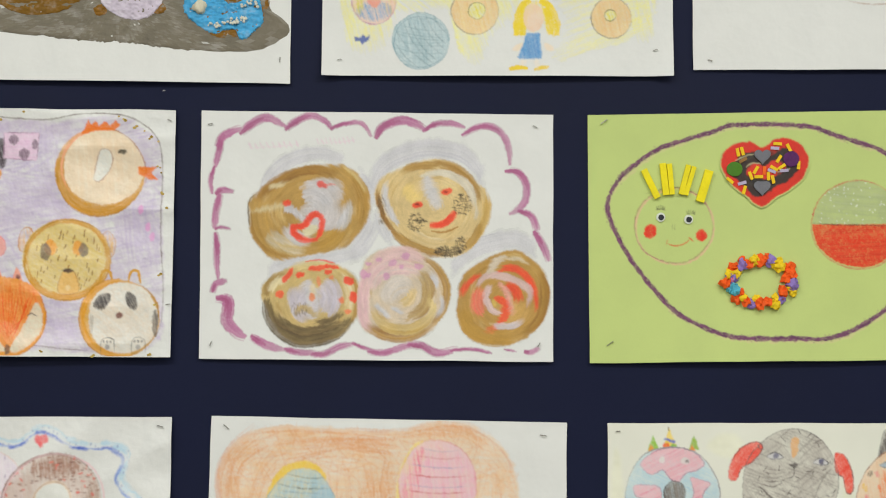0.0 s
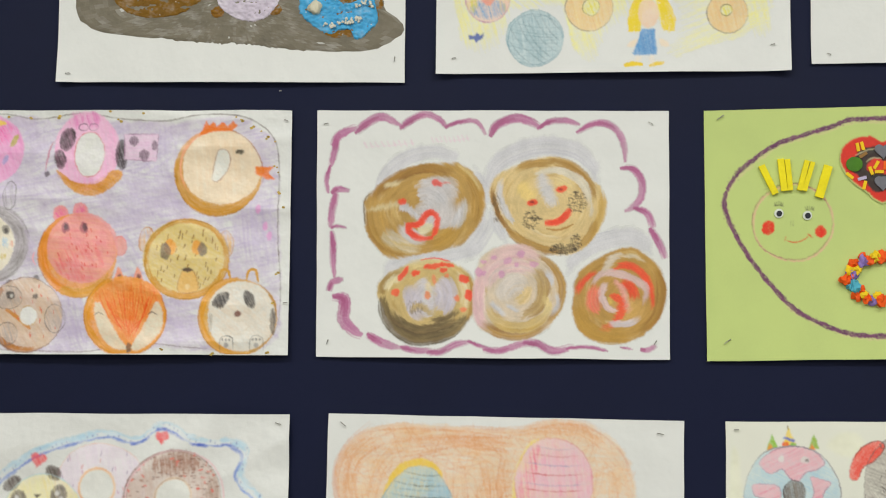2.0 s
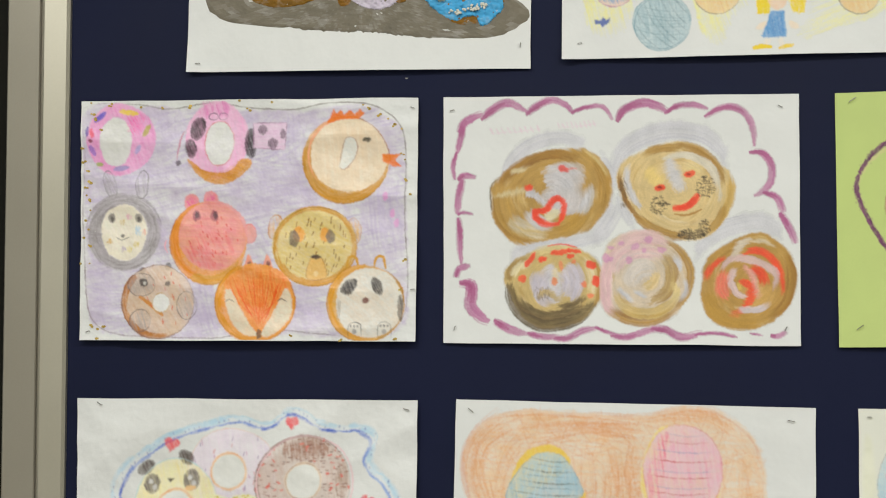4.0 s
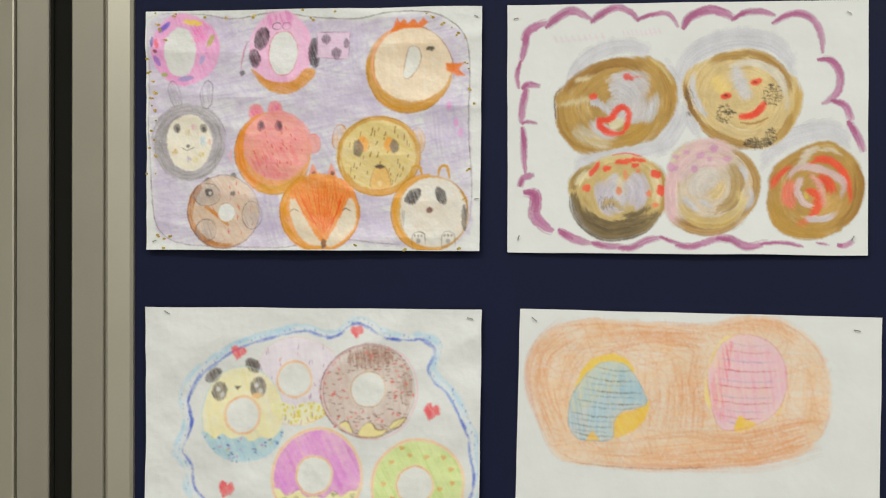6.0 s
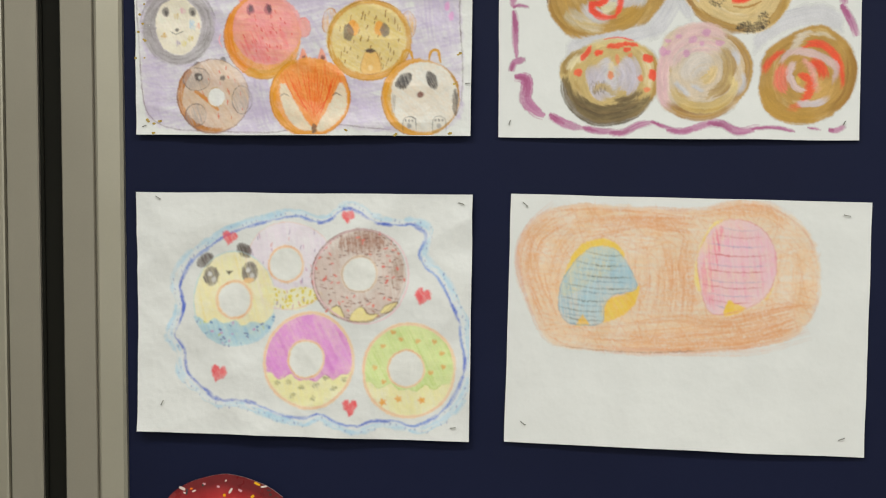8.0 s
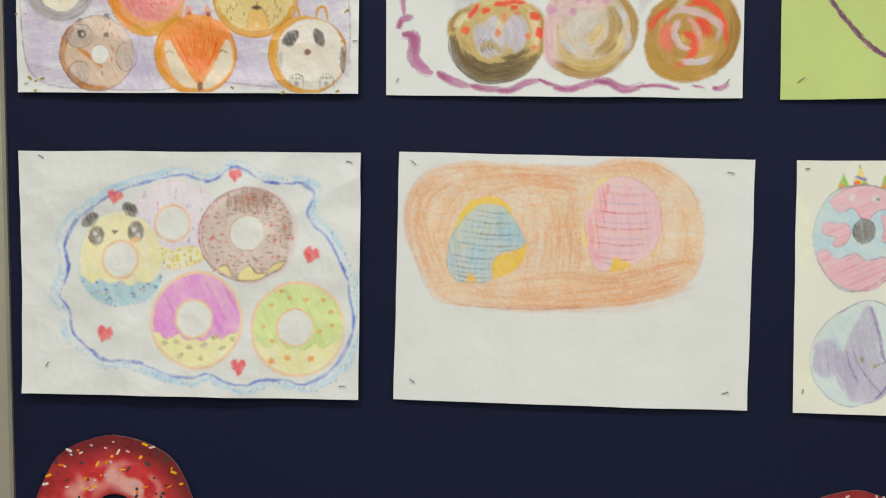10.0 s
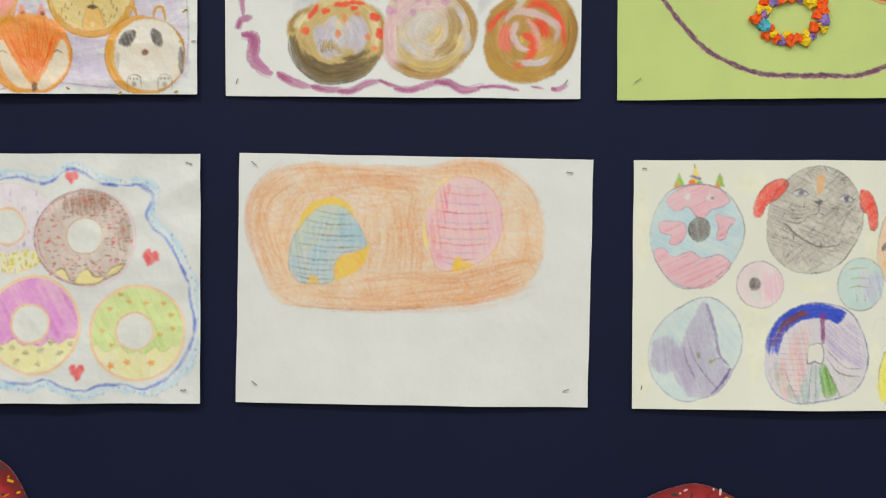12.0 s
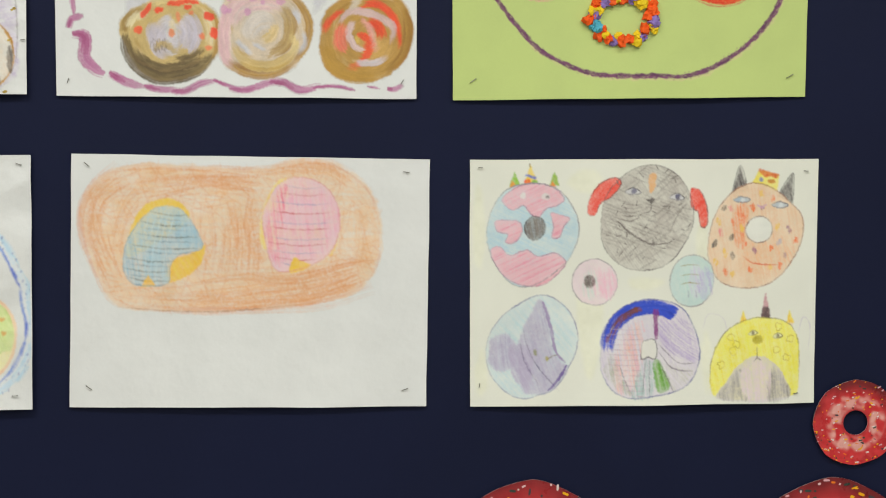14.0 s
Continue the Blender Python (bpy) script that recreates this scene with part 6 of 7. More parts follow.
# ---- orange drawing of two buns ----
def draw_orange(s):
    OR = [C(231, 197, 162), C(232, 205, 176), C(228, 188, 148), C(231, 200, 168)]
    HOT = [C(223, 174, 136), C(219, 165, 126), C(215, 156, 117)]
    shape = smooth([(783, 382), (800, 332), (842, 300), (900, 289), (960, 292), (1040, 298), (1100, 300), (1160, 288), (1205, 284), (1252, 300), (1296, 335), (1312, 372), (1316, 420), (1311, 465), (1290, 502), (1250, 525), (1180, 540), (1090, 548), (1000, 547), (900, 542), (846, 534), (820, 502), (800, 452)], True)
    k = Ink(s, "orange_ground", PENCIL, "scribbled orange pencil ground")
    k.fill(shape, C(227, 200, 172), vary=0.22, ragged=4, feather=5)
    k.hatch(shape, OR, 4, 3.4, 4.4, pale=0.5, long=160, bow=0.02)
    def scribble(path, spread, count, colors, width, alpha):
        """Strokes along one way, side by side, each a stretch of it."""
        line = smooth(path)
        n = len(line)
        for stroke_no in range(count):
            off, lo = k.rng.uniform(-1, 1) * spread, k.rng.randrange(0, max(1, n * 2 // 3))
            hi = min(n, lo + k.rng.randrange(max(3, n // 4), max(4, n)))
            piece, slip = [], k.rng.uniform(-0.55, 0.55)
            for i in range(lo, hi):
                d = (line[min(n - 1, i + 1)] - line[max(0, i - 1)]).normalized()
                piece.append(line[i] + Vector((-d.y, d.x)) * (off + slip * (i - lo)))
            k.put(piece, width * k.rng.uniform(0.6, 1.7), k.rng.choice(colors), alpha * k.rng.uniform(0.4, 1.1), 0.4, 0.3, True)
            if stroke_no % 9 == 8:
                k.flush()
        k.flush()

    DEEP = HOT + [C(212, 146, 102), C(218, 154, 112)]
    for path, spread, count, colors, alpha in (
            ([(852, 522), (818, 455), (800, 392), (815, 342), (862, 306)], 20, 60, DEEP, 0.55), ([(880, 510), (850, 470), (845, 410), (865, 360), (900, 325)], 16, 34, DEEP + OR, 0.5),
            ([(850, 312), (950, 308), (1050, 312), (1110, 318)], 15, 50, DEEP, 0.55), ([(860, 345), (930, 338), (1000, 326), (1100, 338)], 14, 36, DEEP, 0.5), ([(1090, 305), (1160, 294), (1220, 298), (1270, 325)], 12, 36, DEEP, 0.5),
            ([(1012, 355), (1016, 420), (1008, 485)], 26, 40, DEEP + OR, 0.5), ([(1062, 350), (1068, 420), (1062, 490)], 34, 60, DEEP, 0.6), ([(1092, 340), (1082, 400), (1100, 470)], 12, 26, DEEP, 0.6),
            ([(845, 522), (950, 532), (1080, 530), (1200, 518), (1292, 490)], 20, 90, DEEP, 0.55), ([(960, 500), (1060, 492), (1160, 496), (1300, 462)], 14, 44, DEEP, 0.55), ([(1150, 530), (1210, 518), (1280, 496)], 10, 30, HOT, 0.7),
            ([(1245, 330), (1285, 375), (1296, 430), (1288, 480)], 24, 50, OR + HOT, 0.4), ([(1262, 350), (1262, 400), (1256, 455)], 18, 30, OR + HOT, 0.4)):
        scribble(path, spread, count, colors, 2.4, alpha * 0.5)
    for angle in (76, -66, 22, 52, -12):
        k.hatch(shape, HOT, angle, 10, 1.7, loose=10, pale=0.2, bow=0.05, keep=0.5, long=70, alpha=0.32)
    edge = shape[::3]
    for off in range(70):
        j, m = k.rng.randrange(len(edge)), k.rng.randrange(3, 8)
        drift = k.rng.uniform(-5, 4)
        k.put([edge[(j + i) % len(edge)] + (edge[(j + i) % len(edge)] - Vector((1050, 415))).normalized() * (drift + i * k.rng.uniform(-0.6, 0.6)) for i in range(m)], k.rng.uniform(2, 4.5), blend(k.rng.choice(HOT + OR), WHITE, 0.3), 0.5, 0.5, 0.3, True)
    k.stroke([(842, 536), (930, 545), (1010, 549), (1090, 547), (1170, 540)], 1.6, C(170, 130, 110))
    k.stroke([(1180, 486), (1250, 470), (1316, 463)], 1.8, HOT[2])
    k.done()

    k = Ink(s, "blue_bun", PENCIL, "blue checked bun on yellow")
    YEL = [C(242, 200, 100), C(240, 190, 80), C(244, 210, 120)]
    k.fill(smooth([(865, 450), (872, 400), (895, 362), (930, 350), (960, 358), (975, 385), (930, 420)], True), YEL[0])
    k.fill(smooth([(935, 495), (940, 460), (980, 445), (1002, 432), (996, 460), (975, 482)], True), YEL[1])
    k.hatch(smooth([(865, 450), (872, 400), (895, 362), (930, 350), (960, 358), (940, 372), (905, 380), (885, 420)], True), YEL, 70, 2.8, 3, pale=0.2)
    k.hatch(smooth([(945, 495), (945, 460), (980, 445), (1002, 432), (996, 460), (975, 482)], True), YEL, 60, 2.8, 3, pale=0.2)
    bun = smooth([(933, 362), (962, 370), (984, 400), (997, 436), (958, 447), (940, 466), (936, 496), (902, 501), (872, 495), (858, 470), (862, 430), (880, 398), (905, 372)], True)
    mid = Vector((915, 440))
    k.fill(bun, C(188, 207, 213), vary=0.2).hatch(bun, [C(150, 184, 200), C(170, 198, 210), C(140, 174, 194)], 82, 3, 2.6, pale=0.35).hatch(bun, [C(180, 204, 214)], 10, 6, 2, pale=0.3)
    for y, x0, x1 in ((376, 905, 972), (394, 888, 980), (414, 878, 990), (434, 872, 994), (456, 862, 950), (474, 860, 944), (490, 866, 938)):
        k.stroke([(x0, y - 5), ((x0 + x1) / 2, y + 3), (x1, y + 3)], 1.9, C(104, 104, 84))
        k.stroke([(x0 + 6, y + 6), ((x0 + x1) / 2, y + 11), (x1 - 8, y + 12)], 1.2, C(130, 150, 160))
    for x in (885, 897, 908, 918, 930):
        k.stroke([(x + 22, 372), (x + 4, 430), (x - 4, 492)], 1.2, C(196, 214, 220))
    k.fill([Vector(p) for p in ((888, 503), (901, 481), (915, 502))], C(244, 186, 60))
    k.stroke(bun, 1.4, C(140, 170, 186), True)
    k.done()

    k = Ink(s, "pink_bun", PENCIL, "pink striped bun on yellow")
    k.fill(smooth([(1100, 430), (1106, 370), (1130, 325), (1150, 320), (1150, 370), (1130, 440)], True), blend(YEL[2], WHITE, 0.3))
    k.hatch(smooth([(1100, 430), (1106, 370), (1130, 325), (1150, 320), (1122, 370), (1112, 440)], True), YEL, 80, 2.8, 2.4, pale=0.3)
    k.hatch(smooth([(1218, 460), (1240, 420), (1246, 390), (1236, 440)], True), YEL, 80, 2.6, 2.4, pale=0.2)
    bun = smooth([(1130, 332), (1165, 316), (1205, 324), (1234, 352), (1243, 398), (1228, 444), (1192, 470), (1142, 482), (1121, 470), (1108, 420), (1106, 378)], True)
    k.fill(bun, C(230, 202, 208), vary=0.2).hatch(bun, [C(230, 170, 188), C(232, 190, 202), C(228, 160, 180)], 84, 3, 2.8, pale=0.35)
    k.hatch(smooth([(1128, 340), (1150, 330), (1140, 400), (1142, 470), (1122, 462), (1110, 410)], True), [C(226, 116, 136), C(230, 140, 158)], 84, 3, 2.6, pale=0.2)
    for j, y in enumerate((334, 346, 362, 378, 396, 406, 424, 434, 448, 460, 470)):
        half = 66 * math.sqrt(max(0.05, 1 - ((y - 400) / 84) ** 2)) - 4
        cx = 1173 - (y - 400) * 0.1
        k.stroke([(cx - half, y - 5), (cx, y + 2), (cx + half - 4, y)], 1.7 if j % 2 else 1.2, C(196, 96, 96) if j % 2 else C(170, 160, 186))
    k.fill(smooth([(1150, 484), (1160, 456), (1170, 462), (1190, 470), (1172, 480)], True), C(244, 196, 70))
    k.stroke(bun, 1.4, C(214, 150, 150), True)
    k.done()
    for x, y, a in ((796, 289, -40), (1365, 308, -10), (796, 674, -35), (1353, 698, 20)):
        s.staple(x, y, a, 10)


draw_orange(orange)
dry_out(orange, 0.7, 1)


# ---- cream sheet of beasts ----
def draw_beasts(s):
    LEAD = C(148, 142, 146)
    pale = [C(234, 232, 190), C(232, 230, 198), C(228, 227, 200)]
    for x, y, rx, ry in ((846, 400, 14, 90), (1035, 320, 40, 24), (1040, 560, 30, 120), (1240, 430, 14, 60), (1246, 640, 12, 60), (1140, 500, 40, 14), (850, 660, 14, 50)):
        h = Ink(s, "yellow_haze", PENCIL, "faint yellow rubbed pencil")
        h.fill(oval(x, y, rx * 0.8, ry * 0.8, 0, 0.15, x), blend(pale[0], s.tint, 0.72), feather=16)
        h.done()
    for pts in ([(1240, 580), (1250, 555), (1275, 560), (1285, 590)], [(1410, 590), (1420, 560), (1432, 575), (1428, 620)]):
        h = Ink(s, "faint_ear", PENCIL, "faint pencil ear outline")
        h.stroke(pts, 1.3, C(206, 200, 206))
        h.done()

    k = Ink(s, "unicorn_ring", PENCIL, "pink and blue doughnut with rainbow horns")
    for x, tops in ((910, (C(150, 190, 70), C(236, 150, 70))), (979, (C(150, 180, 60), C(232, 140, 80)))):
        k.fill([Vector(p) for p in ((x - 10, 330), (x, 302), (x + 9, 328))], tops[0]).fill([Vector(p) for p in ((x - 9, 331), (x - 4, 318), (x + 3, 330))], tops[1])
    k.fill([Vector(p) for p in ((927, 325), (937, 290), (949, 322))], C(236, 206, 90)).fill([Vector(p) for p in ((928, 311), (931, 307), (948, 313), (946, 317))], C(70, 110, 200)).fill([Vector(p) for p in ((926, 325), (928, 315), (938, 317), (937, 325))], C(226, 90, 60)).fill([Vector(p) for p in ((940, 324), (941, 317), (950, 320), (951, 324))], C(90, 170, 90))
    k.stroke([(936, 288), (937, 296)], 2.5, C(100, 70, 70))
    out = smooth([(861, 410), (868, 375), (885, 345), (910, 328), (950, 324), (985, 335), (1008, 360), (1021, 390), (1020, 420), (1005, 455), (980, 480), (950, 500), (920, 506), (895, 493), (875, 465), (865, 440)], True)
    k.fill(out, C(190, 209, 216), vary=0.15).hatch(out, [C(172, 200, 214), C(188, 210, 220), C(180, 204, 214)], 25, 3.4, 3, pale=0.3)
    PK = [C(228, 186, 192), C(224, 168, 180), C(230, 196, 200)]
    for pts, c in (([(888, 352), (910, 332), (940, 324), (975, 330), (996, 350), (985, 362), (965, 368), (952, 382), (938, 378), (926, 362), (905, 370)], (940, 350)), ([(876, 390), (900, 388), (920, 392), (922, 412), (908, 428), (894, 426), (898, 412), (880, 408)], (902, 404)),
                   ([(972, 376), (986, 378), (1006, 386), (996, 398), (988, 418), (974, 418), (978, 400)], (984, 396)), ([(868, 440), (884, 434), (902, 450), (930, 440), (950, 452), (980, 446), (998, 462), (985, 482), (960, 502), (925, 504), (895, 490), (875, 465)], (930, 470))):
        q = smooth(pts, True)
        k.fill(q, PK[0]).hatch(q, PK + [C(220, 140, 162)], -25, 3, 2.6, pale=0.25).stroke(q, 1.3, C(170, 130, 150), True)
    k.hatch(oval(945, 402, 18, 21), [C(126, 118, 112), C(146, 138, 132)], 80, 2, 2.2, pale=0.1).stroke(oval(945, 402, 18, 21), 1.8, C(90, 84, 84), True)
    k.dot(925, 345, 5, 6, C(222, 220, 216)).dot(964, 347, 7, 6, C(214, 212, 208)).dot(967, 348, 3, 3, C(120, 112, 112))
    k.stroke(out, 1.7, LEAD, True)
    k.done()

    k = Ink(s, "grey_dog_ball", PENCIL, "grey scribbled dog head with red ears")
    out = smooth([(1061, 395), (1068, 350), (1090, 320), (1120, 298), (1155, 292), (1190, 305), (1212, 330), (1224, 365), (1222, 400), (1205, 435), (1185, 460), (1160, 473), (1130, 477), (1100, 470), (1075, 450), (1063, 425)], True)
    k.fill(out, C(192, 186, 178), vary=0.25).hatch(out, [C(178, 172, 165), C(184, 178, 170), C(164, 158, 152)], 55, 2.8, 2.4, pale=0.35)
    k.hatch(out, [C(150, 144, 138)], 20, 6, 2.4, pale=0.3, long=60, keep=0.5).hatch(out, [C(152, 146, 140)], -35, 9, 2.8, pale=0.3, long=50, keep=0.5)
    for pts in ([(1038, 378), (1040, 352), (1060, 324), (1086, 314), (1096, 325), (1076, 350), (1061, 357), (1050, 379)], [(1220, 334), (1238, 338), (1249, 368), (1249, 396), (1238, 400), (1232, 372), (1221, 366)]):
        q = smooth(pts, True)
        k.fill(q, C(230, 100, 84)).hatch(q, [C(226, 76, 60), C(234, 110, 90)], -50, 2.4, 2.6, pale=0.15).stroke(q, 1.5, C(130, 80, 76), True)
    for x, y in ((1117, 338), (1195, 347)):
        lid = smooth([(x - 14, y + 2), (x, y - 6), (x + 14, y + 3), (x, y + 6)], True)
        k.fill(lid, C(206, 204, 206)).dot(x + 1, y, 5, 5, C(110, 108, 130)).stroke(lid, 1.5, C(84, 80, 84), True)
    k.fill(smooth([(1145, 310), (1158, 308), (1154, 336), (1146, 340)], True), C(226, 178, 130))
    k.fill(smooth([(1141, 352), (1156, 352), (1149, 360)], True), C(70, 60, 62)).stroke([(1149, 358), (1148, 372), (1136, 376)], 1.5, C(84, 78, 80)).stroke([(1150, 372), (1158, 376)], 1.4, C(84, 78, 80)).stroke([(1142, 388), (1154, 391)], 1.4, C(84, 78, 80))
    for j in range(5):
        k.stroke([(1096, 358 + j * 7), (1115, 362 + j * 7), (1132, 361 + j * 5)], 1.4, C(120, 114, 110))
    k.stroke([(1090, 390), (1115, 412), (1150, 430), (1180, 428)], 3.5, C(126, 120, 116)).stroke([(1182, 410), (1196, 380), (1212, 360)], 2.5, C(126, 120, 116)).stroke(out, 1.8, C(116, 110, 110), True)
    k.dashes(out, [C(120, 114, 110)], 40, (5, 12), 1.6)
    k.done()

    k = Ink(s, "cat_ring", PENCIL, "peach doughnut cat with dark ears and crown")
    for pts in ([(1292, 342), (1308, 292), (1322, 336)], [(1374, 346), (1402, 306), (1402, 360)]):
        q = [Vector(p) for p in pts]
        k.hatch(q, [C(96, 90, 90), C(124, 118, 116)], 75, 2, 2.2, pale=0.2).stroke(pts, 1.4, C(80, 76, 78))
    crown = [Vector(p) for p in ((1328, 324), (1341, 299), (1378, 309), (1374, 338))]
    k.fill(crown, C(238, 216, 90)).fill([Vector(p) for p in ((1339, 301), (1342, 298), (1378, 308), (1372, 316), (1362, 311), (1352, 312))], C(206, 100, 60)).dot(1345, 317, 4, 4, C(130, 140, 180)).dot(1364, 320, 7, 4, C(196, 140, 70))
    out, hole = smooth([(1249, 440), (1256, 400), (1268, 370), (1290, 342), (1320, 325), (1350, 326), (1375, 338), (1398, 358), (1415, 375), (1421, 400), (1415, 430), (1400, 460), (1380, 485), (1355, 502), (1320, 508), (1285, 503), (1265, 490), (1253, 465)], True), oval(1341, 405, 24, 23, -20, 0.03, 4)
    k.fill(out, C(228, 202, 176), hole).hatch(out, [C(226, 190, 158), C(230, 204, 178), C(222, 180, 146)], 82, 3, 2.8, hole, pale=0.35)
    k.hatch(oval(1308, 395, 14, 44, 6), [C(232, 150, 100), C(236, 130, 80)], 84, 3, 3, pale=0.1).hatch(oval(1355, 450, 50, 40), [C(230, 184, 150)], 70, 5, 3)
    FLECK = {"o": C(236, 124, 50), "y": C(232, 190, 80), "g": C(136, 122, 108), "d": C(84, 74, 72), "p": C(228, 150, 146), "m": C(160, 116, 136), "l": C(176, 168, 184)}
    for x, y, tone, long_ in ((1270, 392, "y", 15), (1295, 392, "o", 14), (1313, 384, "o", 20), (1310, 402, "y", 16), (1314, 432, "o", 18), (1280, 447, "y", 17), (1263, 462, "y", 16), (1280, 480, "o", 14), (1294, 483, "y", 13), (1292, 418, "g", 14), (1262, 430, "d", 15), (1293, 452, "g", 15), (1273, 410, "p", 18), (1325, 476, "o", 12),
                              (1378, 468, "o", 14), (1361, 471, "y", 13), (1407, 425, "o", 15), (1362, 438, "o", 14), (1377, 428, "l", 14), (1395, 405, "m", 16), (1374, 400, "y", 18), (1388, 450, "m", 13), (1345, 342, "y", 15), (1366, 350, "o", 14), (1330, 366, "o", 14), (1347, 366, "m", 9), (1279, 367, "g", 12), (1333, 442, "m", 14), (1290, 368, "p", 14)):
        k.hatch(oval(x, y, long_ * 0.52, 3.6, 96 + (x * 7 % 5 - 2) * 8, 0.1, x), [FLECK[tone], blend(FLECK[tone], WHITE, 0.15)], 96, 2, 2.6, pale=0.0, loose=1.5, alpha=0.75)
    k.fill(hole, C(224, 223, 214)).stroke(hole, 1.8, C(140, 110, 100), True)
    for x, y in ((1311, 353), (1379, 362)):
        lid = smooth([(x - 16, y), (x, y - 6), (x + 15, y), (x, y + 5)], True)
        k.fill(lid, C(176, 190, 200)).dot(x + 1, y, 4, 5, C(214, 216, 216)).stroke(lid, 1.4, C(110, 110, 120), True)
    k.stroke([(1338, 362), (1346, 366), (1354, 361)], 4, C(206, 170, 186)).stroke([(1312, 452), (1330, 464), (1360, 467), (1382, 466)], 2.2, C(214, 120, 80)).stroke(out, 1.7, C(150, 104, 84), True)
    k.done()

    def pastel(label, x, y, rx, ry, tones, core, seed):
        k = Ink(s, "small_ring", PENCIL, label)
        out = oval(x, y, rx, ry, 10, 0.02, seed)
        k.fill(out, tones[0])
        for j, t in enumerate(tones):
            q = [p for p in oval(x + (j - len(tones) / 2 + 0.5) * rx * 0.42, y + (j % 2) * 5, rx * 0.36, ry * 0.7)]
            k.hatch(q, [t, blend(t, WHITE, 0.2)], 80, 2.8, 2.8, pale=0.3)
        if core:
            k.hatch(oval(*core), [C(96, 86, 82), C(120, 108, 100)], 70, 2, 2.2, pale=0.1)
        k.stroke(out, 1.6, LEAD, True)
        return k

    pastel("small pastel pink and green doughnut", 1049, 498, 40, 41, [C(226, 208, 212), C(196, 218, 206), C(232, 190, 202), C(236, 176, 196)], (1040, 497, 10, 12), 5).done()
    k = pastel("small pastel teal and lilac ball", 1221, 496, 39, 46, [C(196, 214, 210), C(186, 212, 206), C(206, 194, 216), C(180, 170, 206)], None, 6)
    for y in (470, 487, 502):
        k.stroke([(1200, y), (1218, y - 3), (1236, y - 1)], 1.6, C(160, 150, 90))
    for x in (1214, 1228):
        k.stroke([(x, 512), (x + 2, 526)], 1.5, C(140, 120, 150))
    k.done()

    k = Ink(s, "violet_ball", PENCIL, "blue and violet pencil ball")
    out = smooth([(858, 620), (865, 590), (885, 560), (910, 540), (945, 522), (970, 523), (995, 540), (1012, 565), (1019, 595), (1014, 625), (1003, 645), (990, 670), (970, 690), (945, 698), (925, 704), (900, 697), (875, 675), (862, 650)], True)
    k.fill(out, C(206, 216, 216), vary=0.15).hatch(out, [C(190, 211, 217), C(206, 217, 220), C(184, 208, 212)], 50, 4, 3.6, pale=0.4)
    V = [C(178, 168, 190), C(188, 179, 198), C(164, 152, 180)]
    for pts, ang in (([(868, 600), (900, 590), (910, 640), (880, 655), (864, 640)], 85), ([(916, 600), (940, 545), (958, 530), (968, 560), (972, 610), (990, 640), (1000, 650), (975, 685), (930, 695), (915, 650)], 76), ([(900, 610), (940, 620), (930, 690), (905, 660)], 65)):
        q = smooth(pts, True)
        k.fill(q, V[1], ragged=3, feather=4, alpha=0.7).hatch(q, V, ang, 3, 2.8, pale=0.2, loose=4, bow=0.03)
    k.stroke([(958, 532), (972, 580), (980, 620), (996, 640)], 6, V[2], ragged=0.4).stroke([(998, 644), (985, 668), (965, 690)], 5, C(130, 116, 160)).stroke([(925, 580), (930, 610), (950, 650), (985, 690)], 1.5, C(110, 104, 130)).stroke([(918, 600), (926, 640), (950, 680)], 1.4, C(110, 104, 130))
    k.stroke([(962, 636), (975, 628), (984, 626)], 1.6, C(130, 120, 90)).dot(944, 622, 3, 6, C(150, 150, 120)).dot(964, 633, 3, 4, C(170, 160, 90)).stroke(out, 1.7, C(130, 130, 160), True)
    k.done()

    k = Ink(s, "striped_ball", PENCIL, "doughnut striped in blue, orange, violet and green")
    out, hole = smooth([(1058, 640), (1062, 600), (1075, 565), (1095, 545), (1130, 530), (1170, 530), (1205, 545), (1225, 580), (1234, 615), (1230, 645), (1215, 675), (1190, 690), (1155, 698), (1110, 702), (1080, 690), (1063, 665)], True), smooth([(1132, 606), (1140, 600), (1154, 600), (1158, 616), (1154, 634), (1142, 630), (1130, 634)], True)
    k.fill(out, C(214, 208, 214)).hatch(out, [C(196, 184, 204), C(206, 196, 212), C(216, 208, 216)], 80, 3, 2.4, pale=0.3)
    k.hatch(smooth([(1080, 640), (1100, 590), (1130, 560), (1136, 600), (1128, 660), (1110, 700), (1085, 690)], True), [C(232, 178, 150), C(226, 160, 170), C(230, 190, 170)], 82, 3, 2.8, pale=0.3)
    k.hatch(smooth([(1064, 650), (1080, 620), (1090, 650), (1110, 698), (1080, 680)], True), [C(160, 176, 156), C(180, 180, 160)], 80, 2.8, 2.6, pale=0.25)
    k.hatch(smooth([(1130, 640), (1150, 640), (1150, 700), (1112, 700)], True), [C(150, 186, 176)], 84, 2.8, 2.6, pale=0.25)
    k.hatch(smooth([(1150, 640), (1162, 636), (1180, 682), (1158, 690)], True), [C(130, 176, 70), C(110, 156, 60)], 78, 2.4, 2.8, pale=0.1)
    k.hatch(smooth([(1168, 640), (1210, 650), (1222, 660), (1196, 690), (1184, 690)], True), [C(190, 190, 170), C(200, 196, 190)], 50, 4, 2.4, pale=0.2)
    k.hatch(smooth([(1160, 560), (1200, 560), (1228, 590), (1230, 640), (1180, 620), (1160, 590)], True), [C(186, 170, 206), C(170, 154, 190)], 40, 3, 2.2, pale=0.25, bow=0.06)
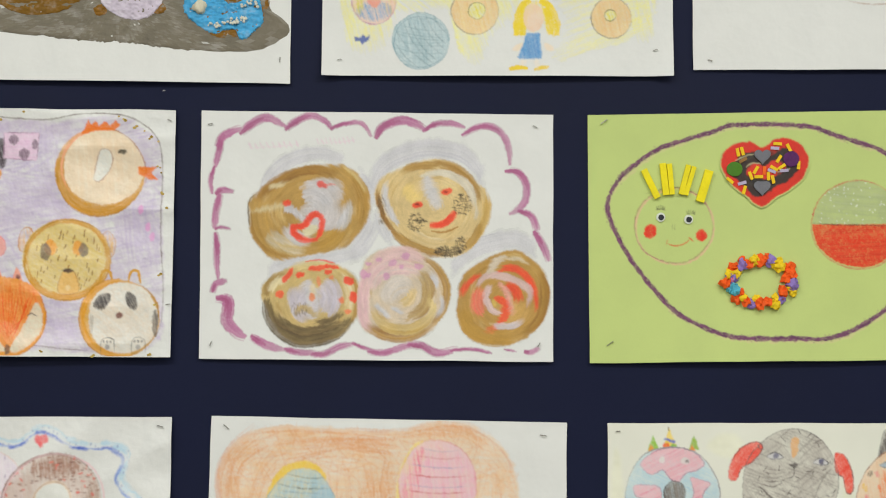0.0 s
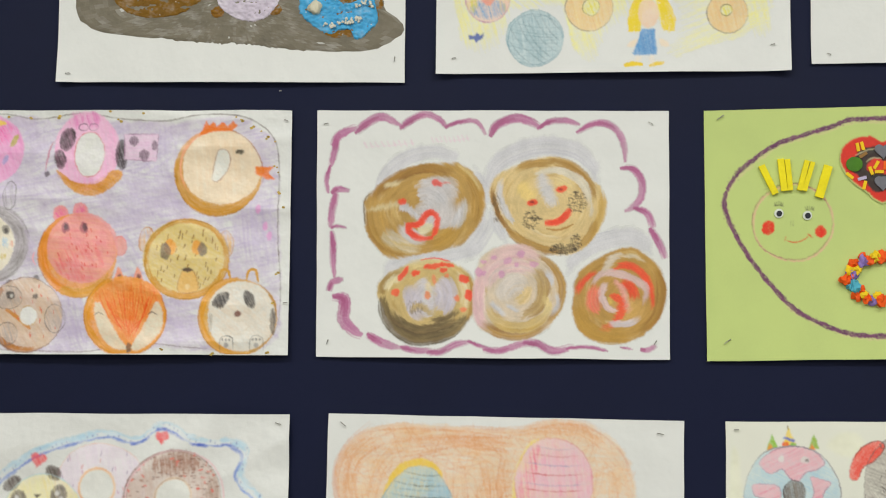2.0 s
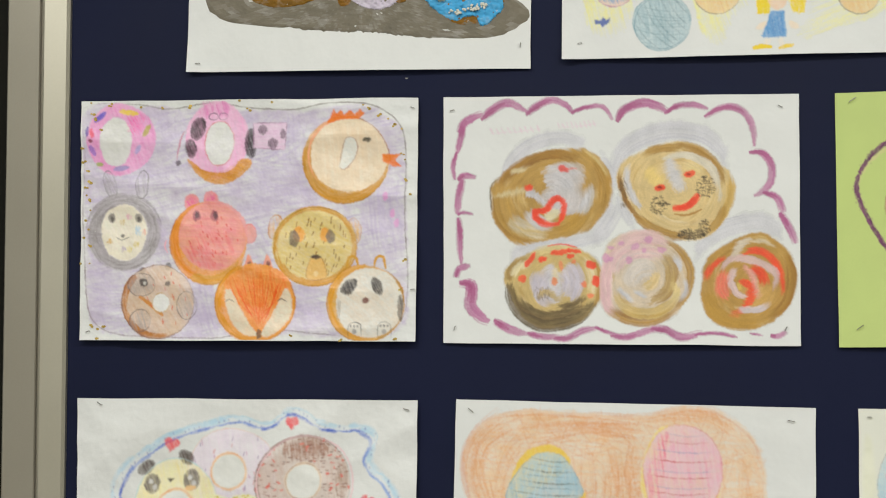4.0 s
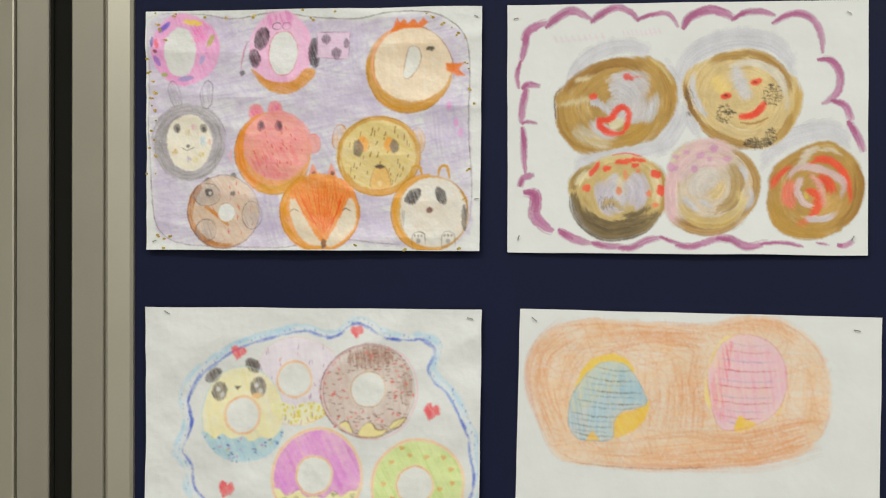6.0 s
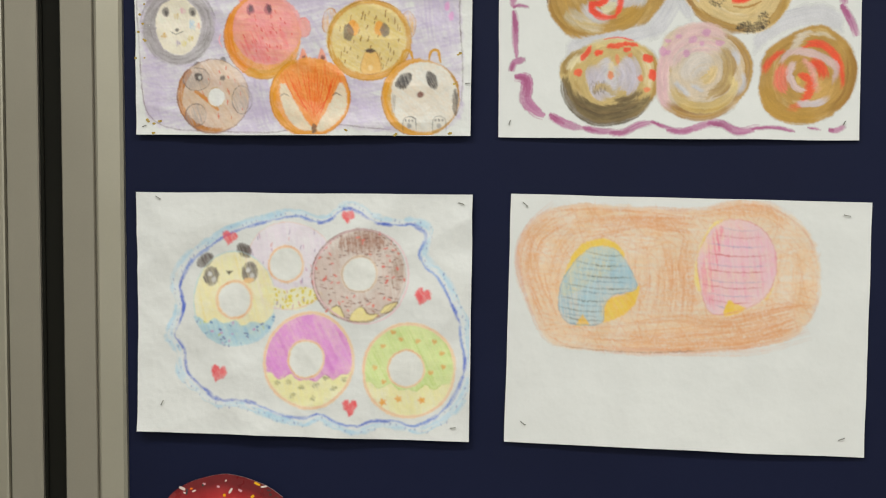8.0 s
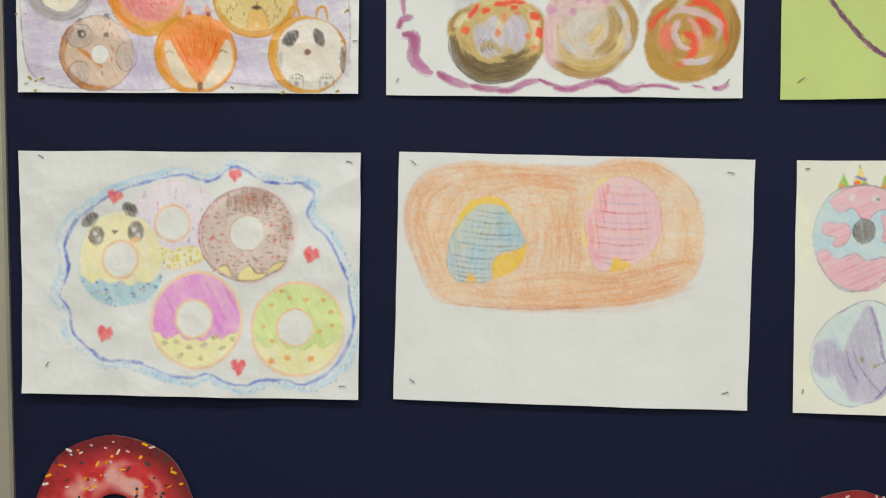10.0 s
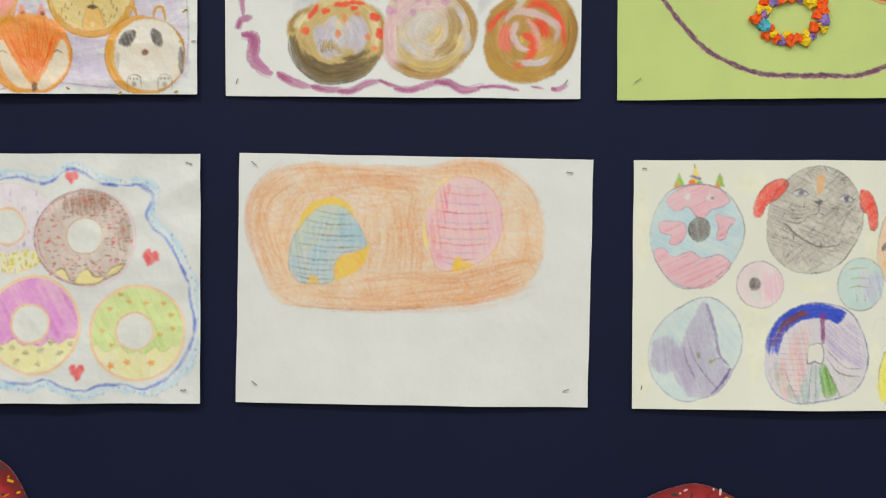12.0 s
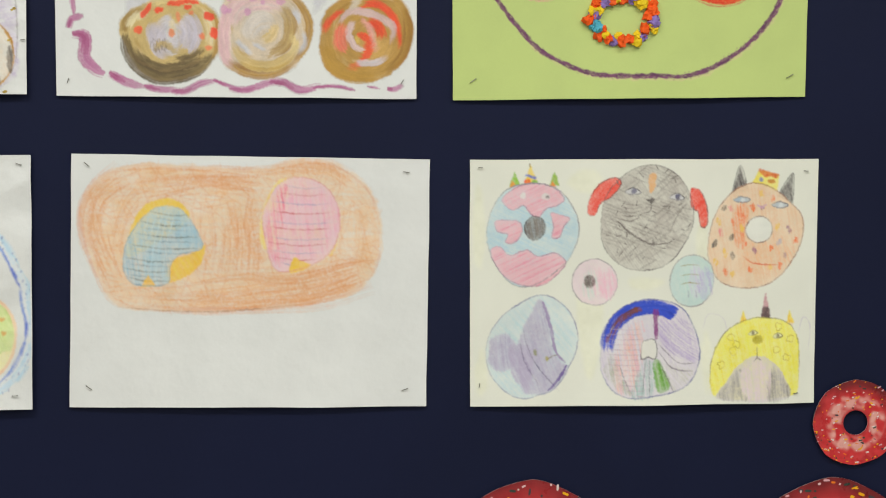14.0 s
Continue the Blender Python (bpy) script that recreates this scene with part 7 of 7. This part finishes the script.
    k.sweep(1146, 617, 88, 87, 0.74, 1.0, [C(60, 88, 190), C(74, 100, 200), C(50, 74, 172)], 240, 172, 306, 4.4, (15, 50)).sweep(1146, 615, 78, 75, 0.88, 1.0, [C(140, 84, 60), C(110, 70, 70)], 26, 185, 260, 3.6, (15, 40))
    k.hatch([Vector(p) for p in ((1152, 545), (1162, 545), (1160, 600), (1155, 600))], [C(140, 60, 130)], 88, 2.4, 2.6)
    for y in range(580, 700, 9):
        x = 1150 - 84 * math.sqrt(max(0.1, 1 - ((y - 615) / 88) ** 2))
        k.stroke([(x, y), (x * 0.5 + 567, y + 2), (1135, y + 1)], 1.0, C(184, 166, 176))
    for pts in ([(1160, 620), (1185, 650), (1220, 655)], [(1160, 606), (1195, 640), (1226, 640)], [(1158, 632), (1176, 670), (1188, 695)], [(1138, 636), (1134, 660), (1132, 700)], [(1144, 636), (1144, 700)], [(1090, 640), (1100, 670), (1116, 702)]):
        k.stroke(pts, 1.4, C(120, 112, 120))
    k.fill(hole, C(224, 222, 212)).stroke(hole, 1.6, C(110, 104, 110), True).stroke(out, 2.0, C(90, 96, 150), True)
    k.done()

    k = Ink(s, "yellow_cat", PENCIL, "yellow cat doughnut with single horn")
    for x in (1312, 1395):
        q = [Vector(p) for p in ((x - 7, 572), (x + 1, 546), (x + 8, 570))]
        k.fill(q, C(244, 214, 80)).hatch([p + Vector((-1, 5)) for p in q], [C(240, 160, 50)], 80, 3, 2)
    k.fill([Vector(p) for p in ((1343, 563), (1353, 514), (1361, 562))], C(196, 150, 156)).fill([Vector(p) for p in ((1343, 564), (1347, 542), (1358, 542), (1362, 563))], C(92, 80, 78))
    arch = smooth([(1252, 690), (1252, 650), (1262, 615), (1285, 582), (1320, 564), (1355, 561), (1388, 568), (1408, 592), (1412, 630), (1410, 680), (1398, 698), (1330, 706), (1272, 704)], True)
    k.fill(arch, C(238, 228, 120)).hatch(arch, [C(236, 220, 80), C(240, 230, 110), C(230, 212, 60)], 80, 3, 3, pale=0.3)
    body = smooth([(1262, 704), (1280, 675), (1302, 645), (1335, 628), (1366, 640), (1386, 665), (1396, 698), (1370, 708), (1320, 709)], True)
    k.fill(body, C(206, 200, 198))
    k.hatch(smooth([(1264, 704), (1285, 670), (1306, 648), (1304, 680), (1315, 707)], True), [C(150, 146, 140), C(170, 164, 158)], 84, 2.6, 2.8, pale=0.25).hatch(smooth([(1352, 708), (1362, 650), (1380, 658), (1396, 700)], True), [C(140, 136, 132), C(164, 158, 154)], 84, 2.6, 2.8, pale=0.25)
    k.hatch(smooth([(1308, 650), (1335, 630), (1358, 648), (1356, 707), (1314, 707)], True), [C(222, 200, 212), C(226, 206, 214)], 86, 3, 3, pale=0.25)
    k.dot(1338, 600, 9, 8, C(176, 164, 60)).stroke([(1336, 612), (1336, 632), (1330, 638)], 1.5, C(120, 110, 100)).stroke([(1336, 632), (1344, 636)], 1.5, C(120, 110, 100))
    for x, y in ((1330, 588), (1374, 593)):
        lid = smooth([(x - 9, y + 2), (x, y - 5), (x + 9, y), (x, y + 4)], True)
        k.fill(lid, C(224, 222, 190)).dot(x, y, 2.5, 3.5, C(120, 110, 80)).stroke(lid, 1.3, C(130, 120, 70), True)
    for x, y in ((1290, 596), (1300, 608), (1294, 620), (1272, 644), (1372, 618), (1390, 632), (1396, 598), (1376, 577)):
        k.stroke(oval(x, y, 6, 6, 0, 0.3, x), 0.8, C(180, 164, 70), True)
    k.stroke(smooth([(1252, 692), (1252, 650), (1262, 615), (1285, 582), (1320, 564), (1355, 561), (1388, 568), (1408, 592), (1412, 640), (1410, 680)])[::2], 1.6, C(130, 120, 90))
    k.done()
    for x, y, a in ((850, 296, 0), (1425, 302, -5), (846, 680, 80), (1405, 694, 10)):
        s.staple(x, y, a, 6)


draw_beasts(beasts)
dry_out(beasts)


# ---- the row above ----
def relief(sheet, name, outline, thick, tint_, label, centre=None, hole=None, seed=0):
    """Thick paste spread inside an outline: a lumpy cushion with torn edges."""
    n = 200
    m = centre or sum(outline, Vector((0, 0))) / len(outline)
    rim = around(outline, n, m)
    core = around(hole, n, m) if hole else [m] * n
    rows = 34
    verts, faces = [], []
    for j in range(rows + 1):
        for k in range(n):
            q = core[k].lerp(rim[k], j / rows)
            if j == rows:
                q = q + (q - m).normalized() * (3.0 * noise.noise(Vector((q.x * 0.12, q.y * 0.12, seed))) + 3.5 * noise.noise(Vector((q.x * 0.45, q.y * 0.45, seed))))
            edge = 0.0 if j == rows or (hole and j == 0) else 1.0
            h = 0.00008 + edge * thick * (0.75 + 0.55 * noise.noise(Vector((q.x * 0.05, q.y * 0.09, seed))) + 0.55 * noise.noise(Vector((q.x * 0.16, q.y * 0.24, seed + 4))))
            verts.append(sheet.at(q.x, q.y, max(0.00005, h)))
    for j in range(rows):
        for k in range(n):
            a, b = j * n + k, j * n + (k + 1) % n
            faces.append((a, b, b + n, a + n))
    ob = mesh_object(name, verts, faces, PLASTER, sheet.ob, label, True)
    layer = ob.data.color_attributes.new("pigment", "FLOAT_COLOR", "CORNER")
    flat = []
    for f in faces:
        x, y, z = verts[f[0]]
        k = noise.noise(Vector((x * 60, z * 90, seed))) + 0.7 * noise.noise(Vector((x * 260, z * 330, seed)))
        tone = blend(tint_, WHITE, min(0.5, 0.25 * max(0.0, k))) if k > 0 else blend(tint_, (0.02, 0.02, 0.02), min(0.3, -0.2 * k))
        if noise.noise(Vector((x * 420, z * 420, seed + 5))) > 0.7:
            tone = blend(tone, WHITE, 0.7)
        flat += [*tone, 1.0] * 4
    layer.data.foreach_set("color", flat)
    return ob


def draw_collage(s):
    relief(s, "grey_tray", smooth([(255, -120), (258, -20), (266, 22), (290, 45), (340, 56), (420, 64), (500, 71), (560, 73), (640, 82), (720, 86), (780, 83), (815, 66), (838, 47), (828, 26), (806, 14), (800, -60), (780, -140), (520, -160), (300, -150)], True), 0.0014, C(130, 124, 112), "grey tray of paste with torn edges", Vector((540, -30)), None, 1)
    s.floor = 0.0022
    relief(s, "brown_doughnut", oval(405, -34, 88, 62, 0, 0.03, 1), 0.0022, C(132, 100, 14), "brown paste doughnut", None, oval(405, -60, 22, 16), 2)
    relief(s, "lilac_doughnut", oval(566, -27, 60, 60, 0, 0.04, 2), 0.003, C(206, 196, 210), "lilac paste doughnut", None, oval(566, -42, 18, 18), 3)
    relief(s, "brown_crust", oval(730, -2, 72, 62, 0, 0.05, 3), 0.0016, C(138, 103, 18), "brown crust under the blue icing", None, None, 4)
    for x, y in ((512, 15), (613, 10)):
        relief(s, "brown_crumb", oval(x, y, 12, 11, 0, 0.1, x), 0.002, C(138, 103, 24), "brown crumb of paste", None, None, x)
    icing = smooth([(655, 0), (662, 25), (690, 48), (712, 55), (728, 47), (745, 48), (752, 62), (768, 60), (778, 48), (793, 35), (792, 15), (782, -20), (760, -60), (710, -66), (668, -45)], True)
    blue_icing = relief(s, "blue_icing", icing, 0.004, C(88, 170, 214), "sky blue paste icing", Vector((732, 0)), oval(740, -22, 24, 22), 5)
    for j in range(54):
        a = s.rng.random()
        x, y = 697 + a * 70 + s.rng.uniform(-3, 3), 40 - a * 14 + math.sin(a * 3.1) * 3 + s.rng.uniform(-6, 5)
        if j > 40:
            x, y = s.rng.uniform(755, 785), s.rng.uniform(-4, 8)
        px, py, pz = s.at(x, y, 0.0062)
        crumb = part("white_crumb", lump((px, py, pz), s.rng.uniform(0.0012, 0.0022), j, 0.8, 0.3, 1), PLASTER, blue_icing, "white rice-like crumb", True)
        layer = crumb.data.color_attributes.new("pigment", "FLOAT_COLOR", "CORNER")
        layer.data.foreach_set("color", [*C(216, 214, 202), 1.0] * len(crumb.data.loops))
    px, py, pz = s.at(683, 8, 0.006)
    blob = part("cream_blob", lump((px, py, pz), 0.008, 77, 0.6, 0.4, 3), PLASTER, blue_icing, "blob of cream paste", True)
    layer = blob.data.color_attributes.new("pigment", "FLOAT_COLOR", "CORNER")
    layer.data.foreach_set("color", [*C(216, 210, 190), 1.0] * len(blob.data.loops))
    for x, y, a in ((250, 127, 0), (822, 98, 85)):
        s.staple(x, y, a, 7)


draw_collage(collage)


def draw_girl(s):
    YEL = [C(236, 230, 136), C(233, 228, 156), C(234, 224, 116)]
    k = Ink(s, "yellow_ground", PENCIL, "patchy yellow pencil ground")
    for pts, ang in (([(600, -60), (680, -60), (700, 20), (690, 70), (660, 92), (620, 85), (605, 30)], 75), ([(795, -50), (930, -50), (915, 20), (870, 60), (850, 112), (820, 100), (800, 40)], 70), ([(985, -60), (1150, -60), (1160, 30), (1110, 70), (1040, 90), (980, 108), (1000, 40)], -20), ([(690, -60), (800, -60), (795, 10), (700, 15)], 40), ([(1110, -40), (1160, -40), (1155, 60), (1125, 66)], 80)):
        k.hatch(smooth(pts, True), YEL, ang, 3.6, 4, pale=0.55, loose=6)
    k.done()
    LEAD = C(150, 140, 130)
    k = Ink(s, "patched_ring", PENCIL, "doughnut patched in blue, pink and yellow")
    out = oval(660, -3, 40, 45, 0, 0.02, 1)
    k.fill(out, C(226, 200, 190))
    k.hatch(oval(660, 18, 33, 20), [C(96, 150, 196), C(116, 166, 206)], 70, 2.6, 2.8, pale=0.15).hatch(oval(632, 5, 10, 22), [C(216, 206, 70)], 80, 2.6, 2.6).hatch(oval(690, 8, 9, 20), [C(226, 206, 80), C(224, 180, 180)], 80, 2.6, 2.6).dot(660, 0, 12, 12, C(236, 160, 140))
    k.stroke(out, 2.5, C(190, 150, 170), True)
    k.done()
    k = Ink(s, "blue_splash", PAINT, "small dark blue paint splash")
    q = smooth([(626, 64), (636, 66), (641, 60), (646, 66), (652, 61), (651, 70), (644, 74), (640, 79), (636, 73), (627, 72)], True)
    k.fill(q, C(64, 96, 166))
    k.done()
    k = Ink(s, "blue_grey_ball", PENCIL, "blue-grey scribbled ball of yarn")
    out = oval(744, 72, 50, 50, 0, 0.02, 2)
    k.fill(out, C(186, 202, 206)).hatch(out, [C(160, 182, 190), C(176, 196, 202), C(146, 170, 180)], 82, 3, 2.6, pale=0.35).hatch(out, [C(140, 164, 172), C(166, 186, 192)], 6, 6, 2, pale=0.3, bow=0.05).hatch(out, [C(130, 150, 158)], 50, 12, 1.8, pale=0.2, bow=0.08)
    k.stroke(out, 1.6, C(140, 166, 176), True).stroke(oval(744, 74, 48, 47), 1.2, C(130, 156, 168), True)
    k.done()
    for label, x, y, rx, ry, hx, hy, hr in (("tan doughnut with yellow middle", 840, 18, 42, 43, 843, 17, 15), ("tan doughnut with small yellow middle", 1082, 30, 36, 37, 1080, 26, 10)):
        k = Ink(s, "tan_ring", PENCIL, label)
        out, hole = oval(x, y, rx, ry, 0, 0.02, x), oval(hx, hy, hr, hr, 0, 0.04, y)
        k.fill(out, C(228, 202, 158), hole).hatch(out, [C(226, 192, 142), C(230, 204, 162), C(224, 186, 140)], 78, 3, 2.8, hole, pale=0.3)
        k.hatch(hole, [C(220, 206, 60), C(226, 214, 90)], 70, 2.4, 2.6, pale=0.1).stroke(out, 1.7, LEAD, True).stroke(hole, 1.7, C(140, 130, 80), True)
        k.done()
    k = Ink(s, "doll_figure", PENCIL, "small yellow-haired doll in a blue dress, plain shapes")
    k.hatch(smooth([(912, 62), (918, 20), (935, 0), (960, -2), (980, 25), (987, 60), (970, 60), (945, 20), (928, 60)], True), [C(238, 206, 50), C(240, 214, 80)], 80, 2.6, 3, pale=0.1)
    for pts in ([(913, 62), (914, 34), (924, 8), (938, -2)], [(985, 62), (984, 34), (972, 8), (955, -2)], [(924, 62), (926, 34), (932, 12)], [(974, 60), (972, 34), (966, 12)]):
        k.stroke(pts, 12, C(238, 206, 52), taper=0.8)
    k.fill(oval(944, 30, 18, 26), C(238, 206, 182))
    k.fill(smooth([(905, 88), (912, 80), (925, 76), (928, 82), (915, 90)], True), C(240, 220, 200)).fill(smooth([(962, 76), (978, 82), (980, 90), (966, 88)], True), C(240, 220, 200))
    dress = [Vector(p) for p in ((931, 58), (954, 58), (958, 104), (916, 104))]
    k.fill(dress, C(110, 160, 204)).hatch(dress, [C(90, 144, 196), C(116, 166, 208), C(80, 134, 188)], 80, 2.4, 2.8, pale=0.15)
    for x in (924, 950):
        k.hatch(oval(x, 112, 6, 10), [C(240, 222, 204)], 85, 2.6, 2.6)
    for pts in ([(900, 123), (915, 120), (933, 122)], [(944, 125), (955, 121), (970, 119)]):
        k.stroke(pts, 8, C(236, 202, 50), taper=0.5)
    k.done()
    for x, y, a in ((600, 106, 5), (1159, 89, 10)):
        s.staple(x, y, a, 6)


draw_girl(girl)
dry_out(girl)
k = Ink(blank, "pencil_line", PENCIL, "faint brown pencil curve")
k.stroke([(1495, -2), (1520, 4), (1560, 6), (1600, -2), (1640, -30)], 2.2, C(176, 150, 134))
k.done()
dry_out(blank)
blank.staple(1256, 107, -20, 6)


# ---- cut-out printed doughnuts ----
def printed_doughnut(x, z, radius, seed, dim):
    """A doughnut printed on card and cut out by hand: flat, with a hole."""
    ob = tagged(new("doughnut_cutout"), "glossy red printed doughnut cut-out with coloured sprinkles", "paper cut-out", group="doughnut cut-outs")
    ob.location = (x, BOARD_Y, z)
    rng = random.Random(seed)
    n, rows = 192, 56
    rim = [1 + 0.035 * noise.noise(Vector((math.cos(6.283 * k / n) * 1.6, math.sin(6.283 * k / n) * 1.6, seed))) for k in range(n)]
    # scissor cuts leave a few straight facets
    for k in range(0, n, 24):
        for i in range(24):
            rim[(k + i) % n] *= 1 - 0.02 * math.sin(math.pi * i / 24)
    verts, faces, tints = [], [], []
    at = lambda q, k: (radius * q * math.cos(6.283185 * k / n), radius * q * math.sin(6.283185 * k / n))
    for j in range(rows + 1):
        for k in range(n):
            q = 0.285 + (rim[k] - 0.285) * j / rows
            px, pz = at(q, k)
            verts.append((px, -0.0062 - 0.0012 * noise.noise(Vector((px * 12, pz * 12, seed))), pz))
    base = len(verts)
    verts += [(vx, vy + 0.0009, vz) for vx, vy, vz in verts]
    ROSE, RED, MAROON, BLUSH = C(206, 76, 78), C(188, 46, 52), C(98, 34, 38), C(222, 168, 160)
    for j in range(rows):
        for k in range(n):
            a, b = j * n + k, j * n + (k + 1) % n
            faces.append((a, a + n, b + n, b))
            q, ang = (j + 0.5) / rows, 6.283 * k / n
            px, pz = at(0.285 + 0.715 * q, k)
            w = noise.noise(Vector((px / radius * 2.6, pz / radius * 2.6, seed + 3)))
            fine_ = noise.noise(Vector((px / radius * 8, pz / radius * 8, seed + 9)))
            tone = blend(RED, ROSE, 0.5 + 0.6 * fine_ + 0.3 * w)
            mid_ = noise.noise(Vector((px / radius * 4.5, pz / radius * 4.5, seed + 21)))
            gloss = max(0.0, 1 - (abs(q - 0.32) / 0.3) ** 2) * max(0.0, 0.32 + w * 0.5 + mid_ * 1.1 + fine_ * 0.5)
            tone = blend(tone, BLUSH, min(0.95, gloss * 1.9))
            tone = blend(tone, MAROON, max(0.0, min(0.85, dim * max((q - 0.52) / 0.4, 0) * (0.5 + 0.6 * math.sin(ang + 0.3 + w)) + max(0, 0.12 - q) * 3)))
            tints.append(tuple(max(0.0, min(0.85, c)) for c in tone))
    for j in range(rows):
        for k in range(n):
            a, b = base + j * n + k, base + j * n + (k + 1) % n
            faces.append((a, b, b + n, a + n))
            tints.append(C(220, 216, 206))
    for row in (0, rows):
        for k in range(n):
            a, b = row * n + k, row * n + (k + 1) % n
            faces.append((a, b, b + base, a + base) if row == 0 else (a, a + base, b + base, b))
            tints.append(C(206, 190, 184))
    card = mesh_object("card", verts, faces, CUTOUT, ob, "red iced doughnut printed on card")
    layer = card.data.color_attributes.new("pigment", "FLOAT_COLOR", "CORNER")
    layer.data.foreach_set("color", [v for f, t in zip(faces, tints) for v in (*t, 1.0) * len(f)])
    verts, faces, tints = [], [], []
    for _ in range(150):
        a = rng.uniform(0, 6.283)
        q = rng.uniform(0.34, 0.97) if rng.random() < 0.75 else rng.uniform(0.9, 0.975)
        cx, cz = radius * q * math.cos(a), radius * q * math.sin(a)
        turn_, l, w = rng.uniform(-0.5, 0.5) + (1.2 if rng.random() < 0.15 else 0), radius * rng.choice((0.012, 0.018, 0.026, 0.04)), radius * rng.uniform(0.009, 0.019)
        y = -0.0062 - 0.0012 * noise.noise(Vector((cx * 12, cz * 12, seed))) - 0.00025
        first = len(verts)
        for dx, dz in ((-l, -w * 0.6), (-l * 0.6, -w), (l * 0.6, -w), (l, -w * 0.6), (l, w * 0.6), (l * 0.6, w), (-l * 0.6, w), (-l, w * 0.6)):
            verts.append((cx + dx * math.cos(turn_) - dz * math.sin(turn_), y, cz + dx * math.sin(turn_) + dz * math.cos(turn_)))
        faces.append(tuple(range(first, first + 8)))
        tints.append(rng.choice([C(220, 190, 190), C(222, 206, 200), C(214, 170, 176), C(232, 180, 40), C(230, 170, 30), C(226, 130, 40), C(60, 74, 66), C(74, 70, 74)]))
    sprinkles = tagged(mesh_object("sprinkle_print", verts, faces, CUTOUT, ob, "printed white, yellow and green sprinkles"), kind="stuff")
    layer = sprinkles.data.color_attributes.new("pigment", "FLOAT_COLOR", "CORNER")
    layer.data.foreach_set("color", [v for f, t in zip(faces, tints) for v in (*t, 1.0) * len(f)])


for dx, dz, dr, ds, dim in ((-0.625, 0.822, 0.104, 1, 1.0), (0.271, 0.777, 0.102, 2, 0.6), (0.641, 0.774, 0.102, 3, 0.8), (0.6696, 0.9437, 0.0535, 4, 0.9)):
    printed_doughnut(dx, dz, dr, ds, dim)

# a forgotten staple in the cloth
bm = box((-0.0017, -0.0010, -0.0005), (0.0017, 0.0002, 0.0005), 0.0003)
stray = part("staple", bm, STEEL)
stray.location = (-0.3307, BOARD_Y, 1.6613)
tagged(stray, "small steel staple stuck in the navy cloth", "staple")
